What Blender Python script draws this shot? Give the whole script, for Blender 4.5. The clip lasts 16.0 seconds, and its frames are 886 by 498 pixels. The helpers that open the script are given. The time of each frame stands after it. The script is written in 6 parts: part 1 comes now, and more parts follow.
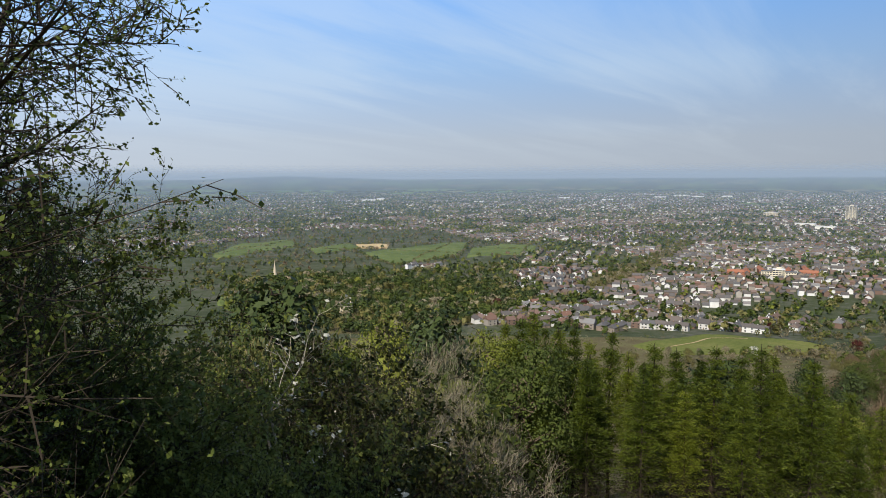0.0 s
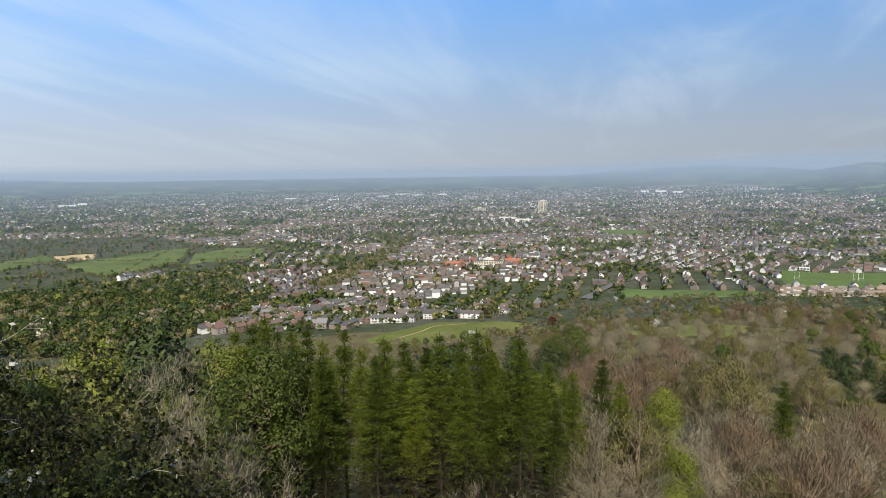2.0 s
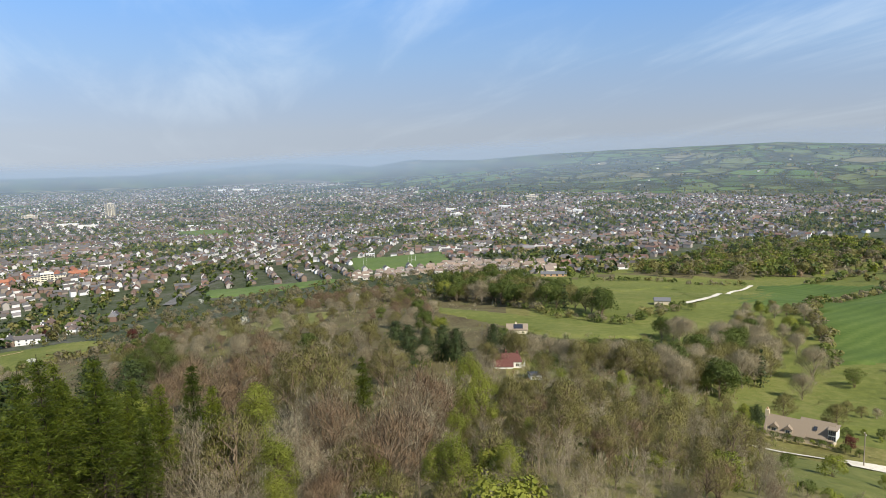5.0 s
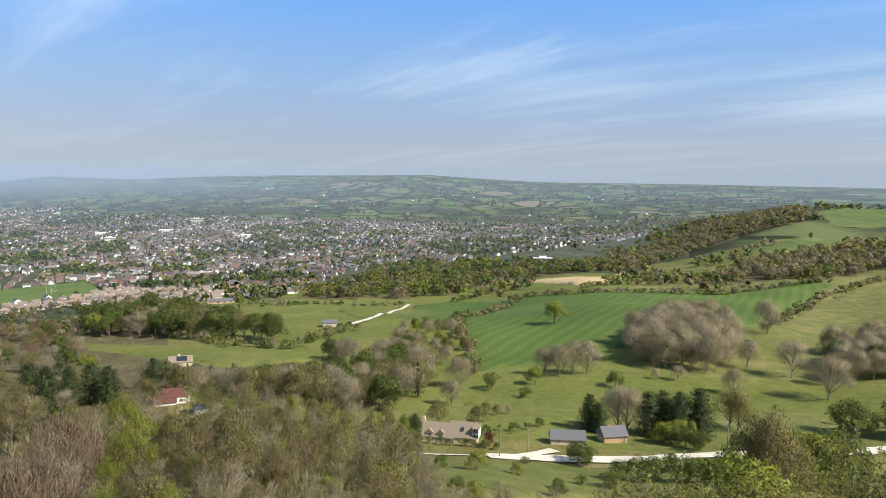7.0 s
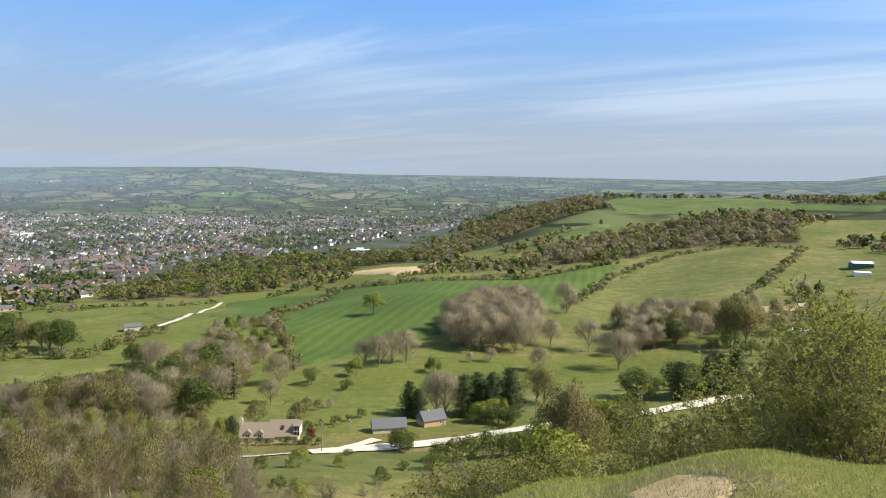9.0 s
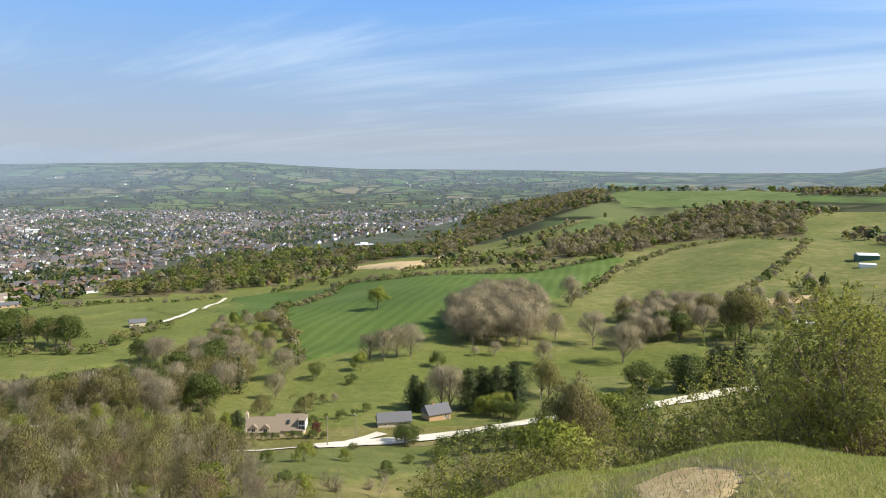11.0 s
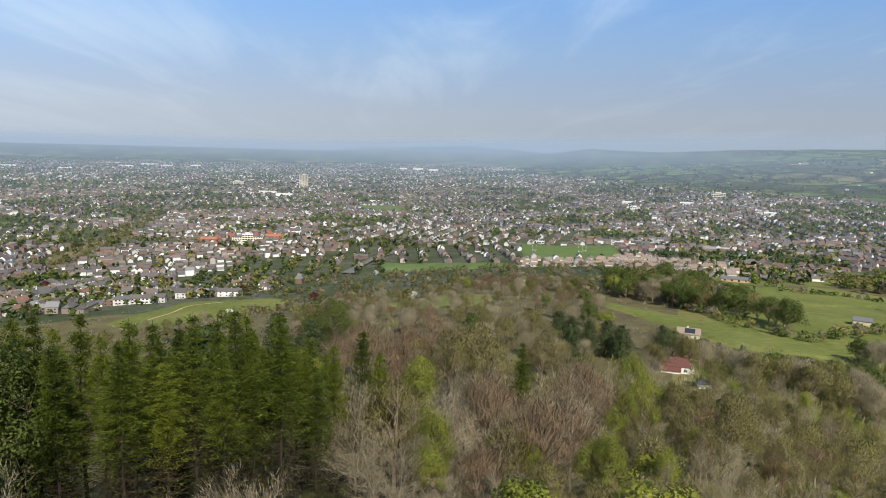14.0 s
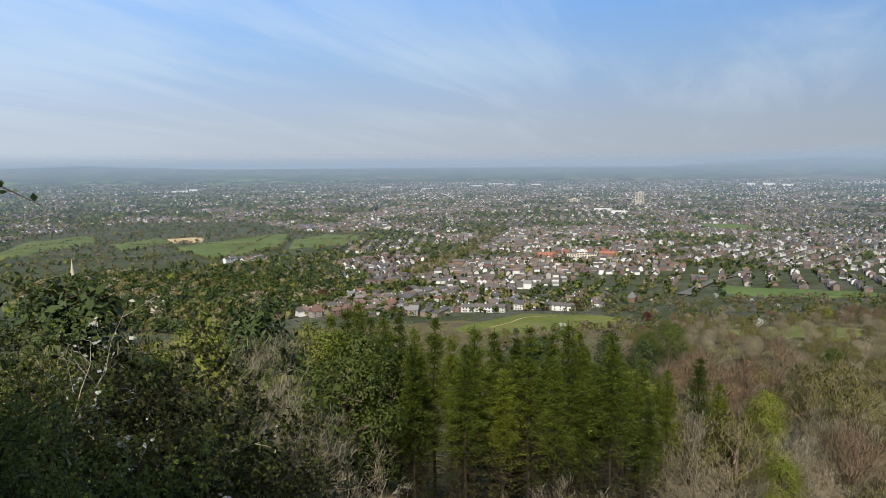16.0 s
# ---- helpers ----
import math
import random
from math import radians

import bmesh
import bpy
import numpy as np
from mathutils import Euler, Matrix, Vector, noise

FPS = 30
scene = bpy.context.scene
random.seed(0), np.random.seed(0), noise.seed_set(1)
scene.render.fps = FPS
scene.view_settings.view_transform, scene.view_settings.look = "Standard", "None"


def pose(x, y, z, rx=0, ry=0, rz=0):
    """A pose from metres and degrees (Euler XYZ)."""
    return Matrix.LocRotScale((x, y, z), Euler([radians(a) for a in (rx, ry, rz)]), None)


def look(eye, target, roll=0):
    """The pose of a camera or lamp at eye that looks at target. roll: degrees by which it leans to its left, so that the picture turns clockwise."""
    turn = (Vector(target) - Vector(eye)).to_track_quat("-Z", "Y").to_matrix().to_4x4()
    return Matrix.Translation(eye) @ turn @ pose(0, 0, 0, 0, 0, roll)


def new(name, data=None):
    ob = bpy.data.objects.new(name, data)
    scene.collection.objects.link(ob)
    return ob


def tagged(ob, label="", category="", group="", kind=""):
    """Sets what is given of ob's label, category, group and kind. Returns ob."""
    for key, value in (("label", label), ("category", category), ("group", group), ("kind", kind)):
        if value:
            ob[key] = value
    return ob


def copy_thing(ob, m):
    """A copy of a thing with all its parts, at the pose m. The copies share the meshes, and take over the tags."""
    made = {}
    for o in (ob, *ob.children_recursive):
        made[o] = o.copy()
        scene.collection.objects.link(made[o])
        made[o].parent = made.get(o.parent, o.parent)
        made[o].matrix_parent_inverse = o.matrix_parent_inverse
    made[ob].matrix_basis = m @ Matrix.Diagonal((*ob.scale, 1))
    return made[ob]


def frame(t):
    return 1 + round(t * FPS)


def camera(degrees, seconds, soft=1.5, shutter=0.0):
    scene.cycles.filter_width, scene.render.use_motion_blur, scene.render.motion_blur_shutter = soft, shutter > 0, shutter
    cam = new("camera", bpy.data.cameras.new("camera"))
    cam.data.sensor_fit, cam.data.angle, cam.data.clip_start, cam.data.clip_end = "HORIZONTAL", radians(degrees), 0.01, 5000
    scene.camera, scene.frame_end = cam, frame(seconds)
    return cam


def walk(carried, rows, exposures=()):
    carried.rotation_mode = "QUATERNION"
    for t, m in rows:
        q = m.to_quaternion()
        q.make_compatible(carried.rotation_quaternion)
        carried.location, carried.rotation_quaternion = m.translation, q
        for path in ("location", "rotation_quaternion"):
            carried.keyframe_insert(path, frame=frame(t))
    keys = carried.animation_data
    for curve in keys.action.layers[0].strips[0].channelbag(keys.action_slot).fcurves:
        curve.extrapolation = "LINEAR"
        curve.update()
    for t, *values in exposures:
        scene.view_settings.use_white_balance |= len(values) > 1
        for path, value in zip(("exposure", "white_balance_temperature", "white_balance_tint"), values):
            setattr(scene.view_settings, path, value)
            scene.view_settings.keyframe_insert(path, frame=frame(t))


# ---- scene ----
# The camera: a hand-held pan from a hill's edge, and its walk.
cam = camera(65.9, 16.0, soft=0.9)
EYE = 170.0
PATH = [  # seconds, x, y, pitch, roll, yaw
    (0.0, 0.00, -0.00, -6.18, 0.24, -0.00),
    (0.5, 0.03, -0.00, -6.13, 0.40, -4.48),
    (1.0, 0.06, -0.00, -6.27, 0.52, -9.65),
    (1.5, 0.10, -0.01, -6.21, 0.56, -16.38),
    (2.0, 0.13, -0.03, -6.31, 0.64, -22.59),
    (2.5, 0.16, -0.04, -6.76, 1.32, -27.81),
    (3.0, 0.19, -0.06, -6.71, 1.24, -33.21),
    (3.5, 0.22, -0.07, -7.21, 1.46, -38.00),
    (4.0, 0.24, -0.10, -7.45, 0.84, -44.39),
    (4.2, 0.25, -0.11, -7.40, 1.10, -46.75),
    (6.3, 0.34, -0.26, -5.78, -0.28, -75.09),
    (6.5, 0.34, -0.28, -5.55, -0.50, -77.84),
    (7.0, 0.35, -0.31, -5.08, -0.85, -84.02),
    (7.5, 0.35, -0.35, -5.01, -1.16, -89.90),
    (8.0, 0.35, -0.37, -5.24, -1.29, -93.72),
    (8.5, 0.35, -0.39, -5.39, -1.46, -96.80),
    (9.0, 0.35, -0.41, -5.54, -0.69, -99.32),
    (9.2, 0.34, -0.41, -5.45, -0.30, -100.59),
    (11.3, 0.35, -0.40, -6.38, -0.36, -98.10),
    (11.5, 0.35, -0.38, -6.20, -0.73, -95.46),
    (12.0, 0.35, -0.33, -6.10, -0.94, -86.29),
    (12.5, 0.34, -0.25, -7.36, -0.89, -73.54),
    (13.0, 0.31, -0.18, -7.21, -1.29, -61.53),
    (13.5, 0.27, -0.13, -7.32, -1.41, -50.92),
    (14.0, 0.24, -0.09, -8.22, -1.64, -42.23),
    (14.5, 0.20, -0.06, -7.83, -0.73, -34.10),
    (15.0, 0.16, -0.04, -7.47, -0.03, -27.73),
    (15.5, 0.13, -0.02, -7.42, -0.18, -20.93),
    (16.0, 0.09, -0.01, -7.10, 0.25, -14.80),
]
walk(cam, [(t, pose(x, y, EYE, 90 + p, r, yaw)) for t, x, y, p, r, yaw in PATH],
     [(0.0, 0.22), (2.0, 0.34), (4.0, 0.46), (6.5, 0.58), (9.0, 0.66), (12.0, 0.64), (13.0, 0.54), (14.0, 0.42), (15.0, 0.34), (16.0, 0.26)])

# ---- daylight: a high spring sun behind the hill, thin cirrus in a hazy sky ----
SUN_AZ, SUN_EL = 204.0, 43.0
sun_data = bpy.data.lights.new("sun", "SUN")
sun_data.energy, sun_data.angle, sun_data.color = 4.7, radians(0.5), (1.0, 0.92, 0.79)
sun = new("sun", sun_data)
sun.matrix_world = look((400 * math.sin(radians(SUN_AZ)), 400 * math.cos(radians(SUN_AZ)), 900),
                        (400 * math.sin(radians(SUN_AZ)) - math.sin(radians(SUN_AZ)) * math.cos(radians(SUN_EL)),
                         400 * math.cos(radians(SUN_AZ)) - math.cos(radians(SUN_AZ)) * math.cos(radians(SUN_EL)),
                         900 - math.sin(radians(SUN_EL))))


def node(tree, kind, inputs=None, **settings):
    n = tree.nodes.new(kind)
    for key, value in settings.items():
        setattr(n, key, value)
    for key, value in (inputs or {}).items():
        if isinstance(value, bpy.types.NodeSocket):
            tree.links.new(value, n.inputs[key])
        else:
            n.inputs[key].default_value = value
    return n


def math_node(tree, op, a, b=0.0, clamp=False):
    return node(tree, "ShaderNodeMath", {0: a, 1: b}, operation=op, use_clamp=clamp).outputs[0]


def mix_colour(tree, fac, a, b, blend="MIX"):
    n = node(tree, "ShaderNodeMix", {0: fac, 6: a, 7: b}, data_type="RGBA", blend_type=blend)
    return n.outputs[2]


def ramp(tree, fac, stops):
    n = node(tree, "ShaderNodeValToRGB", {0: fac})
    while len(n.color_ramp.elements) < len(stops):
        n.color_ramp.elements.new(0.5)
    for e, (at, c) in zip(n.color_ramp.elements, stops):
        e.position, e.color = at, (*c, 1) if len(c) == 3 else c
    return n.outputs[0]


world = bpy.data.worlds.new("world")
scene.world = world
world.use_nodes = True
wt = world.node_tree
wt.nodes.clear()
sky = node(wt, "ShaderNodeTexSky", sky_type="NISHITA", sun_disc=False, sun_elevation=radians(SUN_EL),
           sun_rotation=radians(SUN_AZ), altitude=200.0, air_density=1.0, dust_density=0.7, ozone_density=3.0)
wcoord = node(wt, "ShaderNodeTexCoord").outputs["Generated"]
wsep = node(wt, "ShaderNodeSeparateXYZ", {0: wcoord})
# cirrus drawn out along one wind direction on a flat high layer
high = math_node(wt, "MAXIMUM", math_node(wt, "ADD", wsep.outputs[2], 0.10), 0.02)
cloud_x = math_node(wt, "DIVIDE", wsep.outputs[0], high)
cloud_y = math_node(wt, "DIVIDE", wsep.outputs[1], high)
plane = node(wt, "ShaderNodeCombineXYZ", {0: cloud_x, 1: cloud_y}).outputs[0]
turned = node(wt, "ShaderNodeMapping", {"Vector": plane, "Rotation": (0, 0, radians(38))}).outputs[0]
drawn = node(wt, "ShaderNodeMapping", {"Vector": turned, "Scale": (0.8, 0.17, 1)}).outputs[0]
streak = node(wt, "ShaderNodeTexNoise", {"Vector": drawn, "Scale": 1.5, "Detail": 8.0, "Roughness": 0.58, "Distortion": 0.6}).outputs[0]
soft_patch = node(wt, "ShaderNodeTexNoise", {"Vector": turned, "Scale": 0.33, "Detail": 2.0}).outputs[0]
cloud = math_node(wt, "ADD", streak, math_node(wt, "MULTIPLY", math_node(wt, "SUBTRACT", soft_patch, 0.5), 0.7))
veil = node(wt, "ShaderNodeMapRange", {0: wsep.outputs[0], 1: -0.5, 2: 0.8, 3: 0.12, 4: 0.0}).outputs[0]
cloud = math_node(wt, "ADD", cloud, veil)
cloud = node(wt, "ShaderNodeMapRange", {0: cloud, 1: 0.45, 2: 0.76, 3: 0.0, 4: 0.34}, interpolation_type="SMOOTHSTEP").outputs[0]
lifted = node(wt, "ShaderNodeMapRange", {0: wsep.outputs[2], 1: -0.02, 2: 0.14, 3: 0.0, 4: 1.0}, interpolation_type="SMOOTHSTEP").outputs[0]
cloud = math_node(wt, "MULTIPLY", cloud, lifted)
# thick air near the horizon, clearing upwards
air = ramp(wt, math_node(wt, "MULTIPLY", math_node(wt, "ADD", wsep.outputs[2], 0.02), 2.0, True),
           [(0.0, (0.47, 0.52, 0.585)), (0.14, (0.465, 0.54, 0.64)), (0.34, (0.34, 0.535, 0.83)), (0.62, (0.16, 0.45, 1.02)), (1.0, (0.13, 0.36, 0.88))])
bright = node(wt, "ShaderNodeMapRange", {0: wsep.outputs[0], 1: -0.5, 2: 0.95, 3: 12.6, 4: 8.1}).outputs[0]
air = node(wt, "ShaderNodeVectorMath", {0: air, 3: bright}, operation="SCALE").outputs[0]
clear_up = node(wt, "ShaderNodeMapRange", {0: wsep.outputs[2], 1: 0.22, 2: 0.55, 3: 1.0, 4: 0.1}, interpolation_type="SMOOTHSTEP").outputs[0]
sky_col = mix_colour(wt, clear_up, sky.outputs[0], air)
sky_col = mix_colour(wt, cloud, sky_col, (8.0, 9.0, 9.7, 1))
back = node(wt, "ShaderNodeBackground", {0: sky_col, 1: 0.078})
wout = node(wt, "ShaderNodeOutputWorld", {0: back.outputs[0]})

# ---- materials ----
def material(name, build, rough=0.85, spec=0.25):
    m = bpy.data.materials.new(name)
    m.use_nodes = True
    t = m.node_tree
    t.nodes.clear()
    out = node(t, "ShaderNodeOutputMaterial")
    b = node(t, "ShaderNodeBsdfPrincipled", {"Roughness": rough, "Specular IOR Level": spec})
    t.links.new(b.outputs[0], out.inputs[0])
    col = build(t, b)
    if col is not None:
        if isinstance(col, bpy.types.NodeSocket):
            t.links.new(col, b.inputs["Base Color"])
        else:
            b.inputs["Base Color"].default_value = (*col, 1)
    return m


def place_noise(t, scale, detail=4.0, rough=0.55):
    at = node(t, "ShaderNodeNewGeometry").outputs["Position"]
    return node(t, "ShaderNodeTexNoise", {"Vector": at, "Scale": scale, "Detail": detail, "Roughness": rough}).outputs[0]


def own_noise(t, scale, detail=4.0, stretch=(1, 1, 1)):
    at = node(t, "ShaderNodeTexCoord").outputs["Object"]
    at = node(t, "ShaderNodeMapping", {"Vector": at, "Scale": stretch}).outputs[0]
    return node(t, "ShaderNodeTexNoise", {"Vector": at, "Scale": scale, "Detail": detail}).outputs[0]


def relief(t, b, height, strength=0.4, distance=0.05):
    n = node(t, "ShaderNodeBump", {"Height": height, "Strength": strength, "Distance": distance})
    t.links.new(n.outputs[0], b.inputs["Normal"])


def grounds(name, fine, coarse, lo, mid, hi, rough=0.95):
    """A soil or grass cover, mottled at two sizes."""
    def build(t, b):
        a = place_noise(t, fine, 6.0, 0.65)
        c = place_noise(t, coarse, 3.0)
        f = math_node(t, "ADD", math_node(t, "MULTIPLY", a, 0.55), math_node(t, "MULTIPLY", c, 0.45))
        relief(t, b, a, 0.5, 0.3 / fine)
        return ramp(t, f, [(0.36, lo), (0.5, mid), (0.64, hi)])
    return material(name, build, rough, 0.1)


M_HILL = grounds("rough hill grass", 0.55, 0.05, (0.110, 0.098, 0.034), (0.155, 0.150, 0.048), (0.240, 0.205, 0.085))
M_WOODFLOOR = grounds("wood floor with litter", 0.7, 0.06, (0.070, 0.056, 0.030), (0.115, 0.098, 0.050), (0.140, 0.140, 0.058))
M_TOWN = grounds("gardens and streets", 0.09, 0.012, (0.040, 0.052, 0.026), (0.064, 0.076, 0.040), (0.115, 0.112, 0.096))
M_MEADOW = grounds("spring meadow", 0.25, 0.02, (0.094, 0.113, 0.028), (0.128, 0.147, 0.037), (0.180, 0.180, 0.058))
M_PASTURE = grounds("dry pasture", 0.12, 0.014, (0.098, 0.118, 0.034), (0.142, 0.152, 0.047), (0.230, 0.205, 0.085))
M_DULL = grounds("old grazed grass", 0.06, 0.012, (0.074, 0.104, 0.034), (0.106, 0.142, 0.046), (0.148, 0.170, 0.066))
M_PITCH = grounds("mown pitch", 0.08, 0.02, (0.090, 0.135, 0.042), (0.105, 0.152, 0.050), (0.125, 0.165, 0.058))
M_BARE = grounds("bare tan soil", 0.3, 0.03, (0.38, 0.28, 0.15), (0.46, 0.35, 0.19), (0.54, 0.43, 0.26))
M_SOIL = grounds("trodden sandy soil", 14.0, 2.2, (0.36, 0.25, 0.12), (0.50, 0.37, 0.19), (0.60, 0.47, 0.28))
# litter colour carries the shade under the larches, painted in
M_LITTER_SHADE = grounds("larch litter and ivy with shade painted in", 1.4, 0.2, (0.016, 0.017, 0.009), (0.026, 0.028, 0.013), (0.042, 0.042, 0.020))
M_CHALK = grounds("pale limestone track", 1.2, 0.1, (0.46, 0.42, 0.33), (0.60, 0.56, 0.46), (0.70, 0.67, 0.58))
M_ASPHALT = grounds("old asphalt", 2.0, 0.1, (0.10, 0.10, 0.10), (0.14, 0.137, 0.133), (0.19, 0.185, 0.18))


def crop_rows(t, b):
    at = node(t, "ShaderNodeNewGeometry").outputs["Position"]
    turned = node(t, "ShaderNodeMapping", {"Vector": at, "Rotation": (0, 0, radians(112))}).outputs[0]
    w = node(t, "ShaderNodeTexWave", {"Vector": turned, "Scale": 0.036, "Distortion": 1.6, "Detail": 3.0, "Detail Scale": 0.6},
             wave_type="BANDS", bands_direction="X").outputs[1]
    a = place_noise(t, 0.5, 5.0, 0.6)
    c = place_noise(t, 0.012, 3.0)
    f = math_node(t, "ADD", math_node(t, "MULTIPLY", w, 0.11), math_node(t, "ADD", math_node(t, "MULTIPLY", a, 0.35), math_node(t, "MULTIPLY", c, 0.5)))
    return ramp(t, f, [(0.34, (0.056, 0.092, 0.019)), (0.50, (0.080, 0.124, 0.025)), (0.66, (0.122, 0.162, 0.042))])


M_CROP = material("young wheat in drill rows", crop_rows, 0.9, 0.15)


def patchwork(t, b):
    at = node(t, "ShaderNodeNewGeometry").outputs["Position"]
    flat = node(t, "ShaderNodeMapping", {"Vector": at, "Scale": (1, 1, 0)}).outputs[0]
    wob = node(t, "ShaderNodeTexNoise", {"Vector": flat, "Scale": 0.006, "Detail": 3.0}).outputs[1]
    flat = mix_colour(t, 0.99, flat, flat)
    warped = node(t, "ShaderNodeVectorMath", {0: flat, 1: node(t, "ShaderNodeVectorMath", {0: wob, 3: 60.0}, operation="SCALE").outputs[0]}, operation="ADD").outputs[0]
    v = node(t, "ShaderNodeTexVoronoi", {"Vector": warped, "Scale": 0.0065}, feature="F1")
    e = node(t, "ShaderNodeTexVoronoi", {"Vector": warped, "Scale": 0.0065}, feature="DISTANCE_TO_EDGE").outputs[0]
    rnd = node(t, "ShaderNodeSeparateColor", {0: v.outputs["Color"]}).outputs[0]
    fields = ramp(t, rnd, [(0.0, (0.060, 0.080, 0.034)), (0.25, (0.090, 0.148, 0.042)), (0.5, (0.120, 0.178, 0.056)), (0.78, (0.150, 0.165, 0.072)), (0.96, (0.23, 0.20, 0.125))])
    woods = node(t, "ShaderNodeMapRange", {0: place_noise(t, 0.0045, 4.0, 0.6), 1: 0.47, 2: 0.57, 3: 0.0, 4: 1.0}).outputs[0]
    fields = mix_colour(t, woods, fields, (0.060, 0.066, 0.036, 1))
    hedge = node(t, "ShaderNodeMapRange", {0: e, 1: 0.04, 2: 0.10, 3: 1.0, 4: 0.0}).outputs[0]
    col = mix_colour(t, hedge, fields, (0.035, 0.042, 0.020, 1))
    return mix_colour(t, math_node(t, "MULTIPLY", place_noise(t, 0.05, 5.0, 0.6), 0.3), col, (0.03, 0.035, 0.02, 1))


M_FAR = material("far fields and hedges", patchwork, 0.95, 0.05)


def by_chance(t, stops, island):
    src = node(t, "ShaderNodeNewGeometry").outputs["Random Per Island"] if island else node(t, "ShaderNodeObjectInfo").outputs["Random"]
    return ramp(t, src, stops)


WALLS = [(0.0, (0.17, 0.105, 0.080)), (0.28, (0.22, 0.160, 0.125)), (0.48, (0.30, 0.26, 0.22)), (0.60, (0.48, 0.46, 0.42)), (0.72, (0.80, 0.80, 0.78))]
ROOFS = [(0.0, (0.065, 0.063, 0.068)), (0.25, (0.105, 0.094, 0.090)), (0.45, (0.100, 0.104, 0.115)), (0.68, (0.140, 0.112, 0.098)), (0.86, (0.185, 0.095, 0.070)), (0.95, (0.22, 0.22, 0.225))]


def house_surface(stops, island, scale):
    def build(t, b):
        c = by_chance(t, stops, island)
        n = own_noise(t, scale, 5.0)
        relief(t, b, n, 0.3, 0.03)
        return mix_colour(t, math_node(t, "MULTIPLY", n, 0.45), c, (0.10, 0.085, 0.07, 1))
    return build


M_WALL_FAR = material("rendered and brick walls", house_surface(WALLS, True, 0.2), 0.85)
M_ROOF_FAR = material("mixed tile and slate roofs", house_surface(ROOFS, True, 0.2), 0.8)
M_WALL = material("house wall", house_surface(WALLS, False, 1.0), 0.85)
M_ROOF = material("house roof tiles", house_surface(ROOFS, False, 1.2), 0.8)


def plain(name, colour, rough=0.7, amount=0.25, scale=3.0, dark=(0.05, 0.045, 0.04), metal=0.0):
    def build(t, b):
        b.inputs["Metallic"].default_value = metal
        n = own_noise(t, scale, 5.0)
        relief(t, b, n, 0.25, 0.02)
        return mix_colour(t, math_node(t, "MULTIPLY", n, amount), (*colour, 1), (*dark, 1))
    return material(name, build, rough)


# ---- the lie of the land: heights by azimuth and range from the hill's edge ----
RANGES = np.log(np.array([8, 16, 40, 85, 140, 220, 330, 450, 650, 900, 1400, 2400], dtype=float))
PROFILES = {
    -50: [164.4, 158.5, 144, 125, 105, 78, 50, 35, 20, 6, 0, 0],
    8: [164.4, 158.5, 144, 126, 106, 80, 52, 36, 20, 6, 0, 0],
    30: [164.4, 158.5, 144, 127, 112, 98, 80, 56, 25, 5, 1, 0],
    50: [164.4, 158.5, 144, 128, 113, 105, 92, 78, 50, 24, 12, 2],
    64: [164.4, 158.5, 144, 130, 115, 104, 89, 78, 58, 40, 24, 55],
    85: [165.3, 160, 147, 130, 110, 94, 88, 82, 56, 42, 46, 52],
    98: [165.95, 160.5, 147, 126, 107, 95, 90, 91, 80, 61, 55, 60],
    113: [166.7, 161.5, 146, 126, 112, 98, 88, 89, 91, 97, 142, 112],
    128: [167.4, 162.9, 150.3, 132, 118, 102, 98, 101, 109, 119, 146, 125],
    155: [167.7, 167.7, 168, 167, 166, 165, 165, 165, 165, 165, 165, 165],
    262: [168.0, 168, 168, 168, 168, 168, 168, 168, 165, 160, 150, 120],
}
SKYLINE = {-50: -0.35, -20: -0.32, -13: -0.05, -4: -0.38, 33: -0.30, 36: 0.0, 44: 0.38, 48: 0.2, 51: -0.05, 54: 0.42,
           60: 0.33, 65: 0.65, 71: 0.85, 83: 1.08, 87: 0.86, 92: 0.62, 104: 0.6, 121: 0.4, 129: 0.45, 133: 1.0, 300: 0.2}
AZ_KNOTS = np.array(list(PROFILES), dtype=float)
TABLE = np.array(list(PROFILES.values()), dtype=float)


def cubic(p0, p1, p2, p3, f):
    return p1 + 0.5 * f * (p2 - p0 + f * (2 * p0 - 5 * p1 + 4 * p2 - p3 + f * (3 * (p1 - p2) + p3 - p0)))


def waves(x, y, size, seed):
    """Smooth made-up relief between -1 and 1."""
    s = 0
    for k in range(4):
        a = seed * 1.7 + k * 2.4
        s = s + np.sin((x * np.cos(a) + y * np.sin(a)) / size * (1 + 0.37 * k) + seed * 3.1 + k)
    return s / 4


